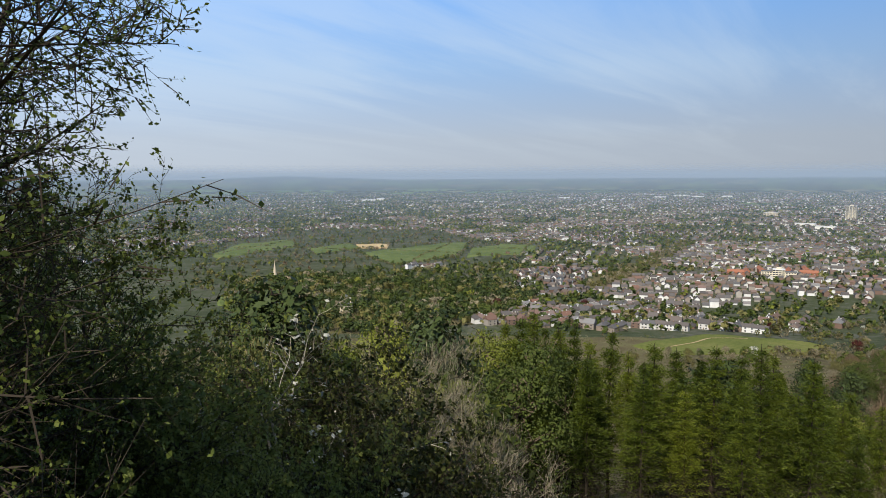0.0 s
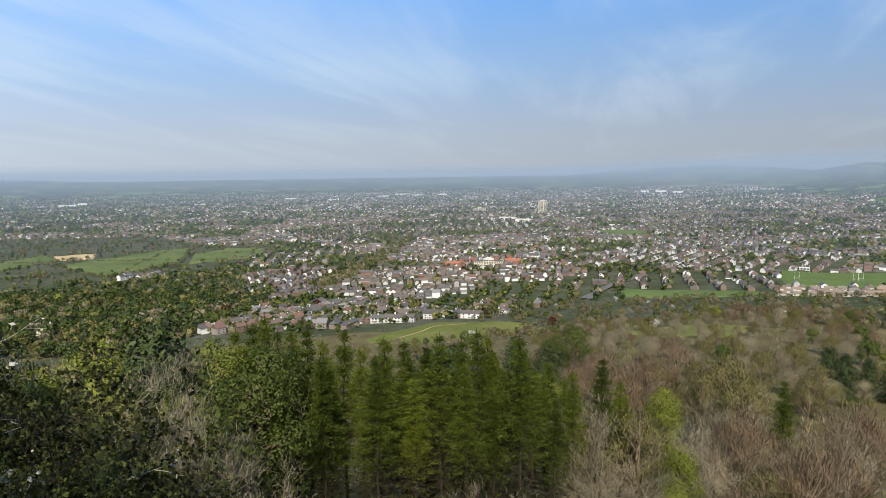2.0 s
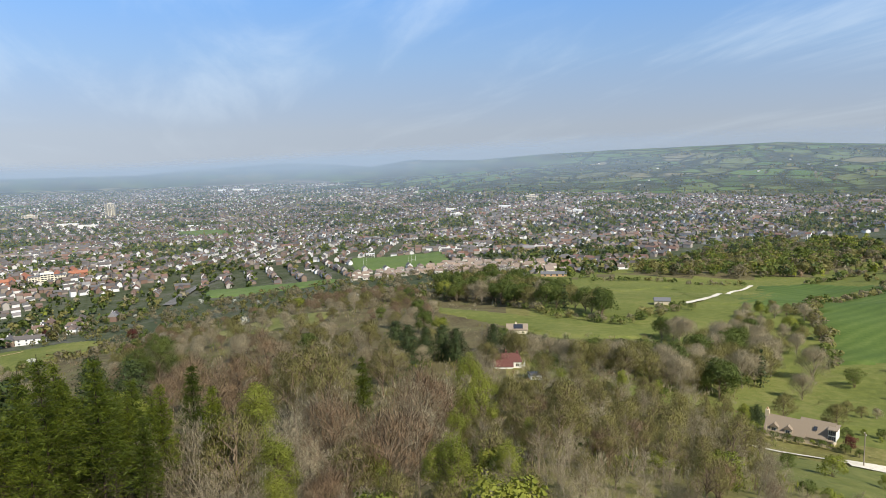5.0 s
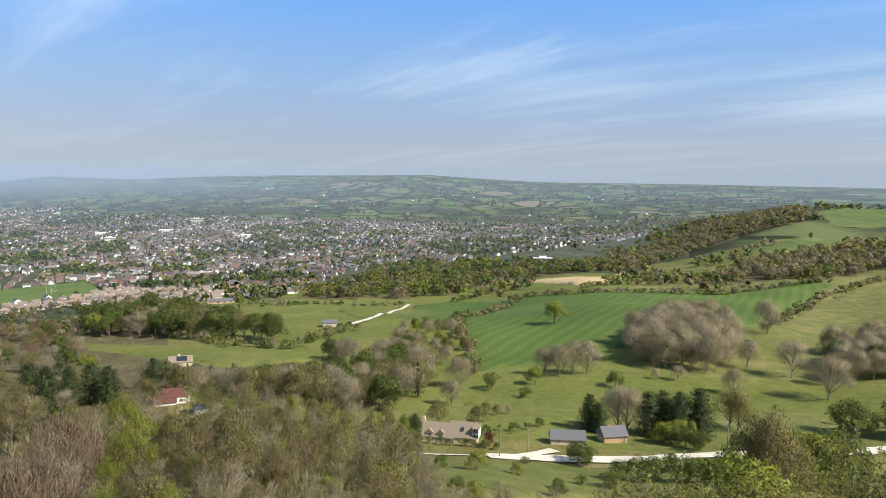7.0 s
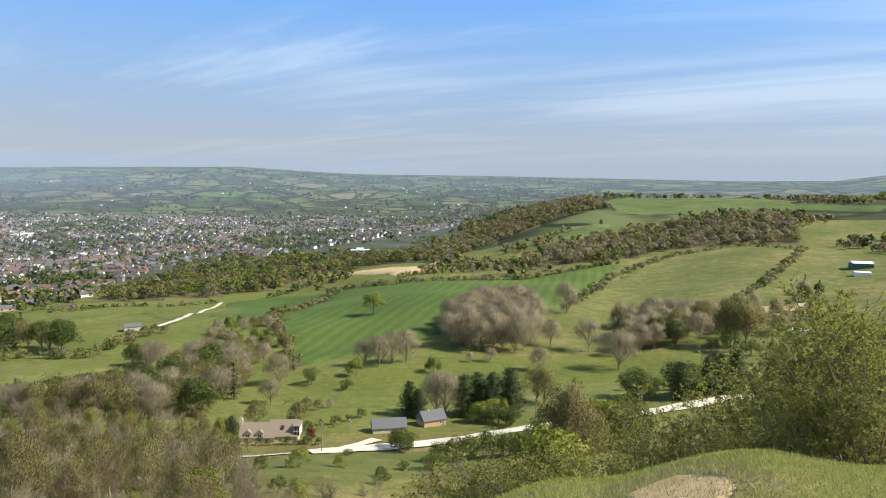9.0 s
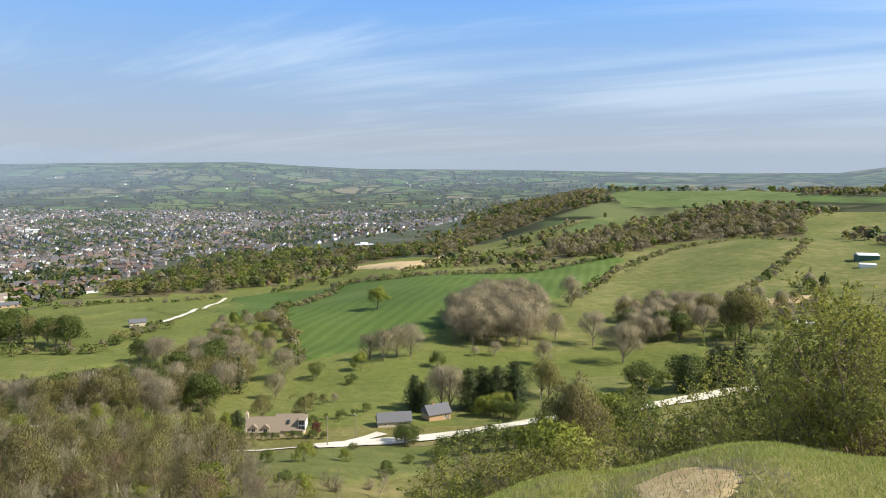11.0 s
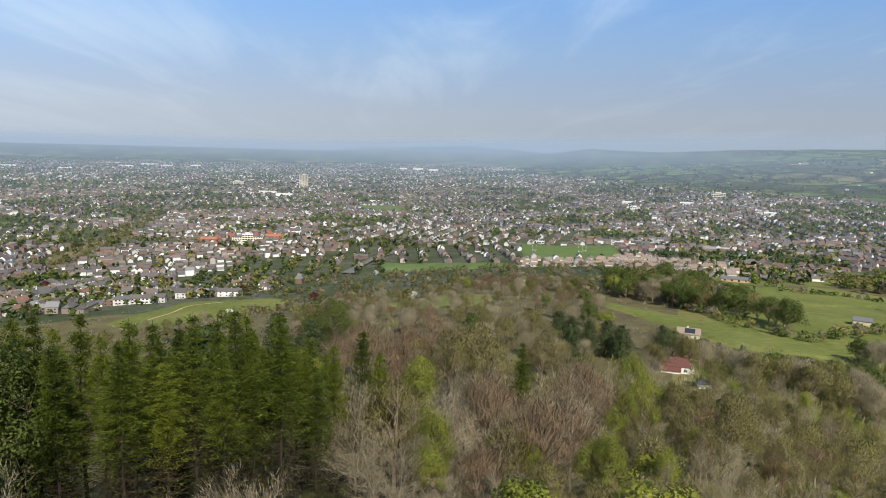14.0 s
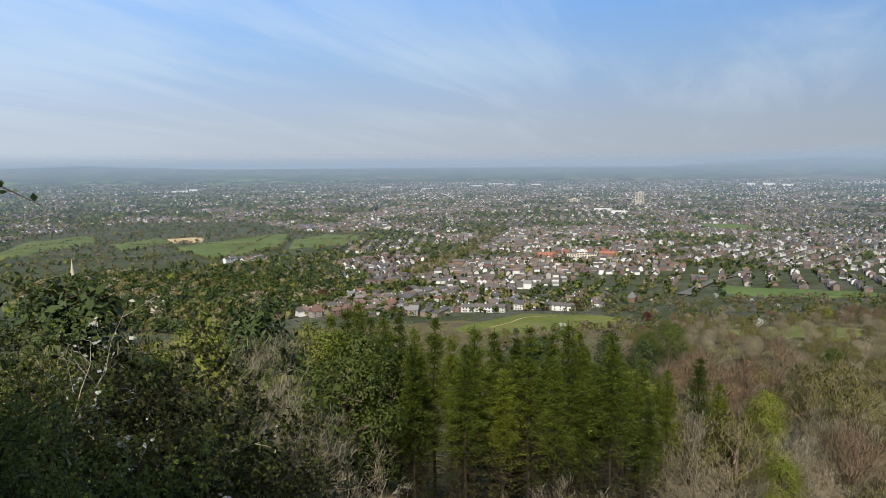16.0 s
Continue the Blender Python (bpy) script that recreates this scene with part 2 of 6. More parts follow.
def land(x, y):
    """Height of the ground at x, y (arrays or numbers)."""
    x, y = np.asarray(x, dtype=float), np.asarray(y, dtype=float)
    r = np.maximum(np.hypot(x, y), 0.3)
    az = (np.degrees(np.arctan2(x, y)) + 50) % 360 - 50
    lr = np.clip(np.log(r), RANGES[0], RANGES[-1])
    j = np.clip(np.searchsorted(RANGES, lr, side="right") - 1, 0, len(RANGES) - 2)
    f = (lr - RANGES[j]) / (RANGES[j + 1] - RANGES[j])
    n = len(AZ_KNOTS)
    i = np.clip(np.searchsorted(AZ_KNOTS, az, side="right") - 1, 0, n - 1)
    nxt = (i + 1) % n
    span = np.where(i == n - 1, 310 - 262, AZ_KNOTS[nxt] - AZ_KNOTS[i])
    g = np.clip((az - AZ_KNOTS[i]) / span, 0, 1)
    rows = []
    for k in (-1, 0, 1, 2):
        jj = np.clip(j + k, 0, len(RANGES) - 1)
        a = TABLE[i, jj]
        b = TABLE[nxt, jj]
        s = g * g * (3 - 2 * g)
        rows.append(a + (b - a) * s)
    z = cubic(rows[0], rows[1], rows[2], rows[3], f)
    # far country: plain bent up and hills set to fit the camera's skyline
    top = 170 + 4700 * np.tan(np.radians(np.interp(az, list(SKYLINE), list(SKYLINE.values()))))
    start = np.where(az < 40, 3200.0, np.interp(az, [40, 60], [3200, 2600]))
    u = np.clip((r - start) / (4700 - start), 0, 1)
    hilly = np.interp(az, [30, 50], [0, 1])
    ease = u + hilly * 0.10 * np.sin(u * np.pi) - hilly * 0.06 * np.sin(2 * np.pi * u)
    z = z + (top - z) * ease
    # near brow: flat trodden top, then the scarp
    brow = np.clip(r / 8, 0, 1)
    z = np.where(r < 8, 168.35 + (z - 168.35) * brow ** 1.5, z)
    rough = np.clip((r - 30) / 200, 0, 1) * (1 - 0.7 * np.clip((r - 1500) / 1500, 0, 1))
    z = z + rough * (1.6 * waves(x, y, 23.0, 1) + 2.6 * waves(x, y, 71.0, 2))
    z = z + 0.10 * waves(x, y, 0.9, 3) * np.clip(r / 6, 0, 1) * np.clip((40 - r) / 30, 0, 1)
    z = z + hilly * u * (1 - u) * 4 * 9 * waves(x, y, 160.0, 5)
    return z


def polar(az, r):
    return r * math.sin(radians(az)), r * math.cos(radians(az))


# ---- helpers for meshes ----
def mesh_of(name, verts, faces, mats, face_mats=None, smooth=False, normals=None):
    """One mesh from vertices and faces all of the same or mixed size."""
    me = bpy.data.meshes.new(name)
    verts = np.asarray(verts, dtype=np.float32)
    if isinstance(faces, np.ndarray):
        k = faces.shape[1]
        me.vertices.add(len(verts))
        me.vertices.foreach_set("co", verts.ravel())
        me.loops.add(faces.size)
        me.loops.foreach_set("vertex_index", faces.astype(np.int32).ravel())
        me.polygons.add(len(faces))
        me.polygons.foreach_set("loop_start", np.arange(0, faces.size, k, dtype=np.int32))
        me.polygons.foreach_set("loop_total", np.full(len(faces), k, dtype=np.int32))
        me.update(calc_edges=True)
    else:
        me.from_pydata(verts.tolist(), [], faces)
    for m in mats:
        me.materials.append(m)
    if face_mats is not None:
        me.polygons.foreach_set("material_index", np.asarray(face_mats, dtype=np.int32))
    me.polygons.foreach_set("use_smooth", np.full(len(me.polygons), smooth))
    me.validate()
    if normals is not None:
        me.polygons.foreach_set("use_smooth", np.full(len(me.polygons), True))
        me.normals_split_custom_set_from_vertices(np.asarray(normals, dtype=np.float32).tolist())
    return me


def part(name, bm, mat, parent, label="", smooth=False):
    """A bmesh as one mesh object under a thing or a part."""
    me = bpy.data.meshes.new(name)
    bm.normal_update()
    bm.to_mesh(me)
    bm.free()
    me.materials.append(mat)
    if smooth:
        me.polygons.foreach_set("use_smooth", np.full(len(me.polygons), True))
    ob = new(name, me)
    ob.parent = parent
    return tagged(ob, label)


def inside(px, py, poly):
    """Which of the points lie in the polygon."""
    poly = np.asarray(poly, dtype=float)
    hit = np.zeros(np.shape(px), dtype=bool)
    n = len(poly)
    for k in range(n):
        (x1, y1), (x2, y2) = poly[k], poly[(k + 1) % n]
        cross = ((y1 > py) != (y2 > py)) & (px < (x2 - x1) * (py - y1) / (y2 - y1 + 1e-12) + x1)
        hit ^= cross
    return hit


# ---- where woods stand ----
DARK_WOOD = [(-329, 1023), (-215, 1144), (56, 1028), (138, 938), (72, 745), (-44, 615), (-222, 724)]
RAIL_BELT = [(198, 1005), (224, 973), (322, 1118), (645, 1704), (640, 1770), (364, 1301), (248, 1118)]
GOLF_WOOD = [(535, 276), (653, 244), (824, 216), (1094, 208), (1144, 78), (1069, -158), (965, -160), (935, 17), (792, 66), (651, 238)]
HILL_WOOD = [(965, -160), (1065, -266), (1099, -376), (1118, -454), (1248, -511), (2367, -746), (1544, -383), (1155, -171)]
RIDGE_WOOD = [(658, -216), (652, -282), (742, -385), (630, -473), (831, -621), (914, -545), (873, -368), (830, -293), (677, -170)]
FARMLAND = [(-483, 1304), (-556, 1740), (-411, 2209), (-43, 2111), (98, 1810), (240, 1649), (131, 1359), (16, 1270), (-147, 1219), (-269, 1133), (-354, 950)]
SPINNEY = [(392, 263), (534, 355), (566, 312), (476, 220), (365, 141), (344, 116), (336, 115), (362, 167), (395, 220)]
SLOPE_WOOD = [(208, 349), (346, 520), (314, 334), (492, 443), (522, 380), (314, 211), (196, 125), (131, 118), (107, 136), (110, 202)]
LOWER_WOOD = [(229, 129), (264, 132), (294, 119), (310, 71), (301, 38), (254, 31), (219, 40), (205, 67), (204, 96), (197, 112)]
ASH_CLUMP = [(315, -54), (371, -66), (402, -102), (384, -118), (346, -112), (304, -91)]
THORN_CLUMP = [(294, -130), (359, -161), (371, -189), (336, -202), (306, -186), (299, -156)]
WOODS = [DARK_WOOD, RAIL_BELT, GOLF_WOOD, HILL_WOOD, RIDGE_WOOD]


# ---- the ground: one sheet to the skyline ----
def build_ground():
    az = np.concatenate([np.arange(-50, 150, 0.5), np.arange(150, 310, 4.0)])
    rings = np.concatenate([[0.4], np.exp(np.linspace(math.log(1.0), math.log(4960), 190))])
    A, R = np.meshgrid(np.radians(az), rings, indexing="ij")
    x, y = R * np.sin(A), R * np.cos(A)
    z = land(x, y)
    n, m = A.shape
    verts = np.stack([x, y, z], -1).reshape(-1, 3)
    i, j = np.meshgrid(np.arange(n), np.arange(m - 1), indexing="ij")
    i2 = (i + 1) % n
    faces = np.stack([i * m + j, i * m + j + 1, i2 * m + j + 1, i2 * m + j], -1).reshape(-1, 4)
    verts = np.concatenate([verts, [[0, 0, 168.35]]])
    centre = len(verts) - 1
    rr = R[:, :-1].reshape(-1)
    aa = np.degrees(A[:, :-1]).reshape(-1)
    kind = np.zeros(len(faces), dtype=int)
    kind[(rr > 30) & (rr < 620) & (aa < 62)] = 1
    kind[(rr >= 620) & (aa < 75)] = 2
    kind[(rr >= 900) & (aa >= 75) & (aa < 104)] = 2
    kind[(rr >= 2900) | ((rr >= 2450) & (aa > 55)) | ((rr > 900) & (aa >= 104))] = 3
    cx, cy = (rr * 1.02) * np.sin(np.radians(aa + 0.25)), (rr * 1.02) * np.cos(np.radians(aa + 0.25))
    kind[(rr > 190) & (rr < 900) & (aa >= 64) & (aa < 100)] = 4
    kind[(rr > 190) & (rr < 1000) & (aa >= 100) & (aa < 150)] = 5
    for wood in WOODS:
        kind[inside(cx, cy, wood)] = 1
    tri = [(k * m, ((k + 1) % n) * m, centre) for k in range(n)]
    me = mesh_of("ground", verts, faces, [M_HILL, M_WOODFLOOR, M_TOWN, M_FAR, M_MEADOW, M_PASTURE], kind, True)
    bm = bmesh.new()
    bm.from_mesh(me)
    bm.verts.ensure_lookup_table()
    for a, b, c in tri:
        bm.faces.new((bm.verts[a], bm.verts[c], bm.verts[b])).smooth = True
    bmesh.ops.recalc_face_normals(bm, faces=bm.faces)
    bm.to_mesh(me)
    bm.free()
    return tagged(new("ground", me), "grassy scarp falling to a wide wooded plain and hills", "ground", kind="structure")


ground = build_ground()


FIELD_EDGES = []


def sheet(name, poly, mat, label, lift=0.35, step=None, category="field", edge=-0.4):
    """A field, pitch or track that follows the ground a little above it."""
    poly = np.asarray(poly, dtype=float)
    FIELD_EDGES.append(poly)
    lo, hi = poly.min(0), poly.max(0)
    step = step or max((hi - lo).max() / 40, 2.0)
    bm = bmesh.new()
    face = bm.faces.new([bm.verts.new((x, y, 0)) for x, y in poly])
    for axis in (0, 1):
        v = lo[axis] + step
        while v < hi[axis]:
            co, no = [0, 0, 0], [0, 0, 0]
            co[axis], no[axis] = v, 1
            bmesh.ops.bisect_plane(bm, geom=bm.verts[:] + bm.edges[:] + bm.faces[:], plane_co=co, plane_no=no)
            v += step
    for v in bm.verts:
        v.co.z = float(land(v.co.x, v.co.y)) + (edge if v.is_boundary else lift)
    bmesh.ops.triangulate(bm, faces=bm.faces[:])
    bm.normal_update()
    for f in bm.faces:
        if f.normal.z < 0:
            f.normal_flip()
        f.smooth = True
    me = bpy.data.meshes.new(name)
    bm.to_mesh(me)
    bm.free()
    me.materials.append(mat)
    return tagged(new(name, me), label, category, kind="structure")


def ribbon(name, line, width, mat, label, lift=0.3, step=6.0, category="track"):
    """A track or road along a line of points, following the ground."""
    line = np.asarray(line, dtype=float)
    d = np.concatenate([[0], np.cumsum(np.hypot(*np.diff(line, axis=0).T))])
    s = np.linspace(0, d[-1], max(int(d[-1] / step), 4))
    x, y = np.interp(s, d, line[:, 0]), np.interp(s, d, line[:, 1])
    for _ in range(3):
        x[1:-1], y[1:-1] = (x[:-2] + 2 * x[1:-1] + x[2:]) / 4, (y[:-2] + 2 * y[1:-1] + y[2:]) / 4
    tx, ty = np.gradient(x), np.gradient(y)
    ln = np.hypot(tx, ty)
    w = width * (0.5 + 0.08 * np.sin(s * 0.4) + 0.05 * np.sin(s * 1.1))
    rows = []
    for side in (-1, -0.4, 0.4, 1):
        px, py = x - ty / ln * w * side, y + tx / ln * w * side
        rows.append(np.stack([px, py, land(px, py) + lift], -1))
    verts = np.stack(rows, 1).reshape(-1, 3)
    faces = np.array([(i * 4 + k, i * 4 + k + 1, i * 4 + k + 5, i * 4 + k + 4) for i in range(len(x) - 1) for k in range(3)])
    me = mesh_of(name, verts, faces[:, ::-1], [mat], None, True)
    return tagged(new(name, me), label, category, kind="structure")


# ---- a see-through sheet that stands in for haze over the plain ----
def build_haze():
    m = bpy.data.materials.new("see-through haze sheet")
    m.use_nodes = True
    t = m.node_tree
    t.nodes.clear()
    out = node(t, "ShaderNodeOutputMaterial")
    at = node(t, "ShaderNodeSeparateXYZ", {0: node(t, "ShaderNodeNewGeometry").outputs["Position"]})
    # haze painted as opacity, by height and side, to suit the camera's view
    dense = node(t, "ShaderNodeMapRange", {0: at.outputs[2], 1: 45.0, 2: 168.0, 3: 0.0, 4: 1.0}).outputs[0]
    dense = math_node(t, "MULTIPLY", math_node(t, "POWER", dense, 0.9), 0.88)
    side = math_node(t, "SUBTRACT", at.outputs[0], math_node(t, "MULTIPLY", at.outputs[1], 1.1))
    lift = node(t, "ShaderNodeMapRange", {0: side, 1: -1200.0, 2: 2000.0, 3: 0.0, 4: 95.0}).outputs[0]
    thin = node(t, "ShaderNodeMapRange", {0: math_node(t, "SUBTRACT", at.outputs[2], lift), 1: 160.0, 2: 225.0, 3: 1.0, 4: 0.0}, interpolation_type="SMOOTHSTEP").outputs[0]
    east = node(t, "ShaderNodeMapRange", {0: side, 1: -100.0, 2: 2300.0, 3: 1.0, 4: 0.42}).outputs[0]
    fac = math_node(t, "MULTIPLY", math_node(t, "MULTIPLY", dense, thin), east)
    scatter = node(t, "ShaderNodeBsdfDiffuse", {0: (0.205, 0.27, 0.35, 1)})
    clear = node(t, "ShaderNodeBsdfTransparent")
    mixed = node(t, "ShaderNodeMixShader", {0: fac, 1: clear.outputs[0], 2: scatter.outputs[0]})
    t.links.new(mixed.outputs[0], out.inputs[0])
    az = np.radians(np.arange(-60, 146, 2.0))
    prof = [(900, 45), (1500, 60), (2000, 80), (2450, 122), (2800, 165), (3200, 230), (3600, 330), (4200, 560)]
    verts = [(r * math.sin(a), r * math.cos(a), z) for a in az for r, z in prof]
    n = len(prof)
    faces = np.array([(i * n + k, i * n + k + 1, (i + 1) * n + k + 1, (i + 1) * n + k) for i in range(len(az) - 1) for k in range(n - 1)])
    return tagged(new("backdrop_haze_sheet", mesh_of("backdrop_haze_sheet", verts, faces[:, ::-1], [m], None, True)),
                  "bluish see-through sheet standing in for haze over the distant plain", "haze", kind="structure")


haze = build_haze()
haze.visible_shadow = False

# ---- fields, pitches, tracks ----
sheet("common", [(155, 557), (203, 598), (237, 612), (298, 593), (321, 563), (284, 512), (228, 500), (176, 490)], M_MEADOW, "bright green common below the wooded slope", 0.6)
sheet("rugby_pitch", [(871, 768), (975, 645), (865, 552), (822, 543), (741, 635)], M_PITCH, "mown green sports pitch among houses", 1.5)
sheet("playing_field", [(533, 705), (576, 756), (660, 594), (645, 576), (577, 612)], M_PITCH, "narrow mown playing field beside a housing estate", 1.5)
sheet("hill_meadow", [(380, 257), (348, 214), (337, 179), (333, 147), (330, 118), (334, 96), (337, 82), (317, 76), (305, 87), (284, 101), (268, 117), (288, 144), (306, 178), (326, 218)], M_MEADOW, "long green meadow between belts of trees", 0.6)
sheet("wood_litter", [(-6, 37), (10, 35), (24, 38), (44, 48), (58, 66), (46, 96), (12, 104), (-6, 92)], M_LITTER_SHADE, "litter and ivy under the larches, shade painted into the colour", 0.25, category="litter")
sheet("rough_meadow", [(276, 366), (307, 349), (307, 283), (262, 252), (252, 301)], M_PASTURE, "pale tussocky rough meadow among scrub", 0.6)
sheet("park", [(1165, 1673), (1250, 1564), (1192, 1406), (1095, 1468)], M_PITCH, "small green park in the town", 2.5)
sheet("meadow", [(138, 1682), (222, 1621), (198, 1484), (116, 1440)], M_DULL, "green meadow at the edge of the town", 2.5)
sheet("meadow", [(-505, 1465), (-509, 1682), (-397, 1810), (-355, 1646), (-423, 1520), (-452, 1377)], M_DULL, "green meadow with hedges in the farmland", 2.5)
sheet("meadow", [(-180, 1494), (-6, 1688), (66, 1738), (36, 1430), (-89, 1262)], M_DULL, "deep green crop field with hedges", 2.5)
sheet("meadow", [(66, 1583), (208, 1662), (172, 1475), (46, 1382)], M_DULL, "light green meadow beside the houses", 2.5)
sheet("ploughed_field", [(-216, 1679), (-131, 1666), (-131, 1579), (-191, 1591)], M_BARE, "small bare brown field in the farmland", 2.5)
sheet("meadow", [(-328, 1614), (-232, 1701), (-191, 1591), (-274, 1464)], M_DULL, "narrow green meadow between hedgerows", 2.5)
sheet("meadow", [(-309, 922), (-261, 931), (-238, 849), (-287, 854)], M_DULL, "green meadow before a dark wood", 1.5)
sheet("wheat_field", [(449, 37), (685, 6), (626, -52), (607, -127), (585, -173), (652, -282), (602, -269), (426, -149), (367, -110), (345, -58), (292, 14), (358, 23)], M_CROP, "large rounded field of young wheat in rows", 0.6)
sheet("pasture", [(416, -146), (528, -225), (683, -356), (688, -437), (583, -438), (356, -270), (381, -238), (338, -200), (308, -147), (332, -111), (366, -120)], M_PASTURE, "wide dry-looking sheep pasture on the slope", 0.6)
sheet("valley_meadow", [(264, 30), (285, 14), (297, -15), (305, -52), (297, -129), (297, -176), (249, -149), (249, -119), (249, -86), (257, -33), (214, -22), (208, 1), (204, 37), (223, 36), (240, 16)], M_MEADOW, "grazed green meadow on the valley floor", 0.3)
sheet("cleared_field", [(906, 9), (875, -42), (865, -107), (950, -157), (750, -112), (674, -67), (787, -45)], M_BARE, "bare tan stripped field with earth heaps", 1.5)
sheet("meadow", [(603, 235), (647, 196), (685, 113), (631, 73), (422, 56), (416, 92), (593, 156), (507, 166), (511, 191)], M_MEADOW, "small green meadows beside a farm track", 0.6)
sheet("meadow", [(674, 99), (716, 60), (673, 1), (584, 29), (401, 40), (428, 78)], M_CROP, "green field behind a hedge", 0.6)
sheet("meadow", [(920, -316), (957, -386), (931, -432), (848, -358), (846, -298)], M_DULL, "green field high on the wooded hill", 1.5)
sheet("meadow", [(1194, -489), (2501, -1330), (1068, -795), (922, -688), (943, -562), (1047, -458)], M_DULL, "broad green field along the ridge", 1.5)
sheet("meadow", [(849, -213), (830, -236), (728, -210), (766, -195)], M_MEADOW, "little green clearing in the woods", 1.5)
sheet("fairway", [(885, 190), (912, 166), (880, 137), (760, 141)], M_PITCH, "mown fairway between groups of trees", 1.5)
sheet("paddock", [(161, 21), (170, 1), (171, -23), (170, -52), (154, -52), (144, -26), (116, -1), (127, 14)], M_PASTURE, "rough grass paddock below the hill", 0.3)
sheet("ploughed_strip", [(364, -249), (359, -279), (347, -273), (340, -237)], M_BARE, "strip of bare brown earth beside the pasture", 0.6)
ribbon("track", [(171, 5), (174, -4), (177, -16), (180, -28), (182, -38), (184, -48), (186, -61), (195, -80), (206, -105), (210, -130), (212, -146)], 6.0, M_CHALK, "pale limestone track below the hill", 0.4)
ribbon("footpath", [(166, 26), (168, 14), (172, 4)], 1.5, M_CHALK, "narrow pale path past the cottage hedge", 0.3)
ribbon("track", [(172, -1), (180, -7), (185, -13)], 3.5, M_CHALK, "pale side track to a cottage", 0.4)
ribbon("footpath", [(163, 4), (155, 0), (139, -2)], 1.6, M_BARE, "worn earth path down the slope", 0.12)
ribbon("farm_track", [(412, 100), (431, 92), (585, 106), (673, 103)], 3.8, M_CHALK, "pale farm track between green fields", 0.9)
ribbon("footpath", [(184, 543), (210, 560), (231, 586), (251, 582), (266, 586)], 2.0, M_BARE, "trodden footpath over the common", 0.9)
ribbon("street", [(489, 713), (562, 777), (629, 824), (679, 851)], 14.0, M_ASPHALT, "grey residential street", 1.9)

# ---- the town on the plain: streets of small houses, thousands of them ----
def spread(az, d):
    """Ground place of a point that lies d metres off over a level plain; far ones draw in towards the skyline."""
    table_r = np.concatenate([np.linspace(300, 3200, 10), np.linspace(3210, 4690, 120)])
    top = 170 + 4700 * math.tan(radians(-0.3))
    table_d = 170 * table_r / (170 - np.where(table_r < 3200, 0, top * (table_r - 3200) / 1500))
    r = np.interp(d, table_d, table_r)
    return r, r / d


INNER = [(-50, 1500), (-20, 1500), (-10, 1300), (-2, 1030), (1, 720), (4, 655), (8, 677), (13, 662), (20, 678), (25, 690), (30, 800), (36, 870), (42, 880), (48, 860), (55, 850), (59, 810), (67, 700), (71, 760), (75, 1000), (77, 1110), (85, 1170), (97, 1500), (104, 2000)]
OUTER = [(-50, 5200), (0, 6200), (30, 6800), (45, 6000), (52, 3600), (60, 2700), (70, 2450), (85, 2300), (100, 2050), (104, 2000)]
ESTATE = [polar(a, r) for a, r in ((49, 960), (56, 970), (58.5, 1010), (62, 960), (66, 860), (67.5, 735), (60, 785), (54, 835), (49, 865))]
CLEAR = [DARK_WOOD, RAIL_BELT, GOLF_WOOD, HILL_WOOD, FARMLAND, ESTATE]


def in_open(x, y):
    out = np.zeros(len(x), dtype=bool)
    for poly in CLEAR + FIELD_EDGES:
        out |= inside(x, y, poly)
    return out


def town_sites():
    """Places, headings and sizes of houses along streets, and of trees in gardens."""
    rng = np.random.default_rng(11)
    seeds = rng.uniform((-3500, -600), (4000, 6500), (470, 2))
    turn = rng.uniform(0, math.pi, 470)
    houses, trees = [], []
    for s, (cx, cy) in enumerate(seeds):
        c, sn = math.cos(turn[s]), math.sin(turn[s])
        far = math.hypot(cx, cy)
        gap = 11.5 if far < 2900 else 30
        row = rng.choice([24.0, 27.0, 31.0])
        u, v = np.meshgrid(np.arange(-420, 420, gap), np.arange(-420, 420, row))
        u = (u + rng.uniform(-2.5, 2.5, u.shape) + 20 * rng.random((u.shape[0], 1))).ravel()
        v = (v + rng.uniform(-2, 2, v.shape)).ravel()
        x, y = cx + u * c - v * sn, cy + u * sn + v * c
        near = np.hypot(x[:, None] - seeds[None, :, 0], y[:, None] - seeds[None, :, 1]).argmin(1) == s
        x, y = x[near], y[near]
        houses.append(np.stack([x, y, np.full(len(x), turn[s])], 1))
    h = np.concatenate(houses)
    d = np.hypot(h[:, 0], h[:, 1])
    az = np.degrees(np.arctan2(h[:, 0], h[:, 1]))
    ok = (az > -48) & (az < 104) & (d > np.interp(az, *np.array(INNER).T)) & (d < np.interp(az, *np.array(OUTER).T))
    h, d, az = h[ok], d[ok], az[ok]
    green = waves(h[:, 0], h[:, 1], 95, 7) + 0.8 * waves(h[:, 0], h[:, 1], 37, 9)
    built = green < np.interp(az, [-4, 14], [-0.20, 0.28])
    r, scale = spread(az, d)
    x, y = r * np.sin(np.radians(az)), r * np.cos(np.radians(az))
    free = ~in_open(x, y)
    lots = np.stack([x, y, h[:, 2], scale, d], 1)
    return lots[built & free], lots[~built & free], lots[free]


HOUSE_LOTS, GREEN_LOTS, ALL_LOTS = town_sites()


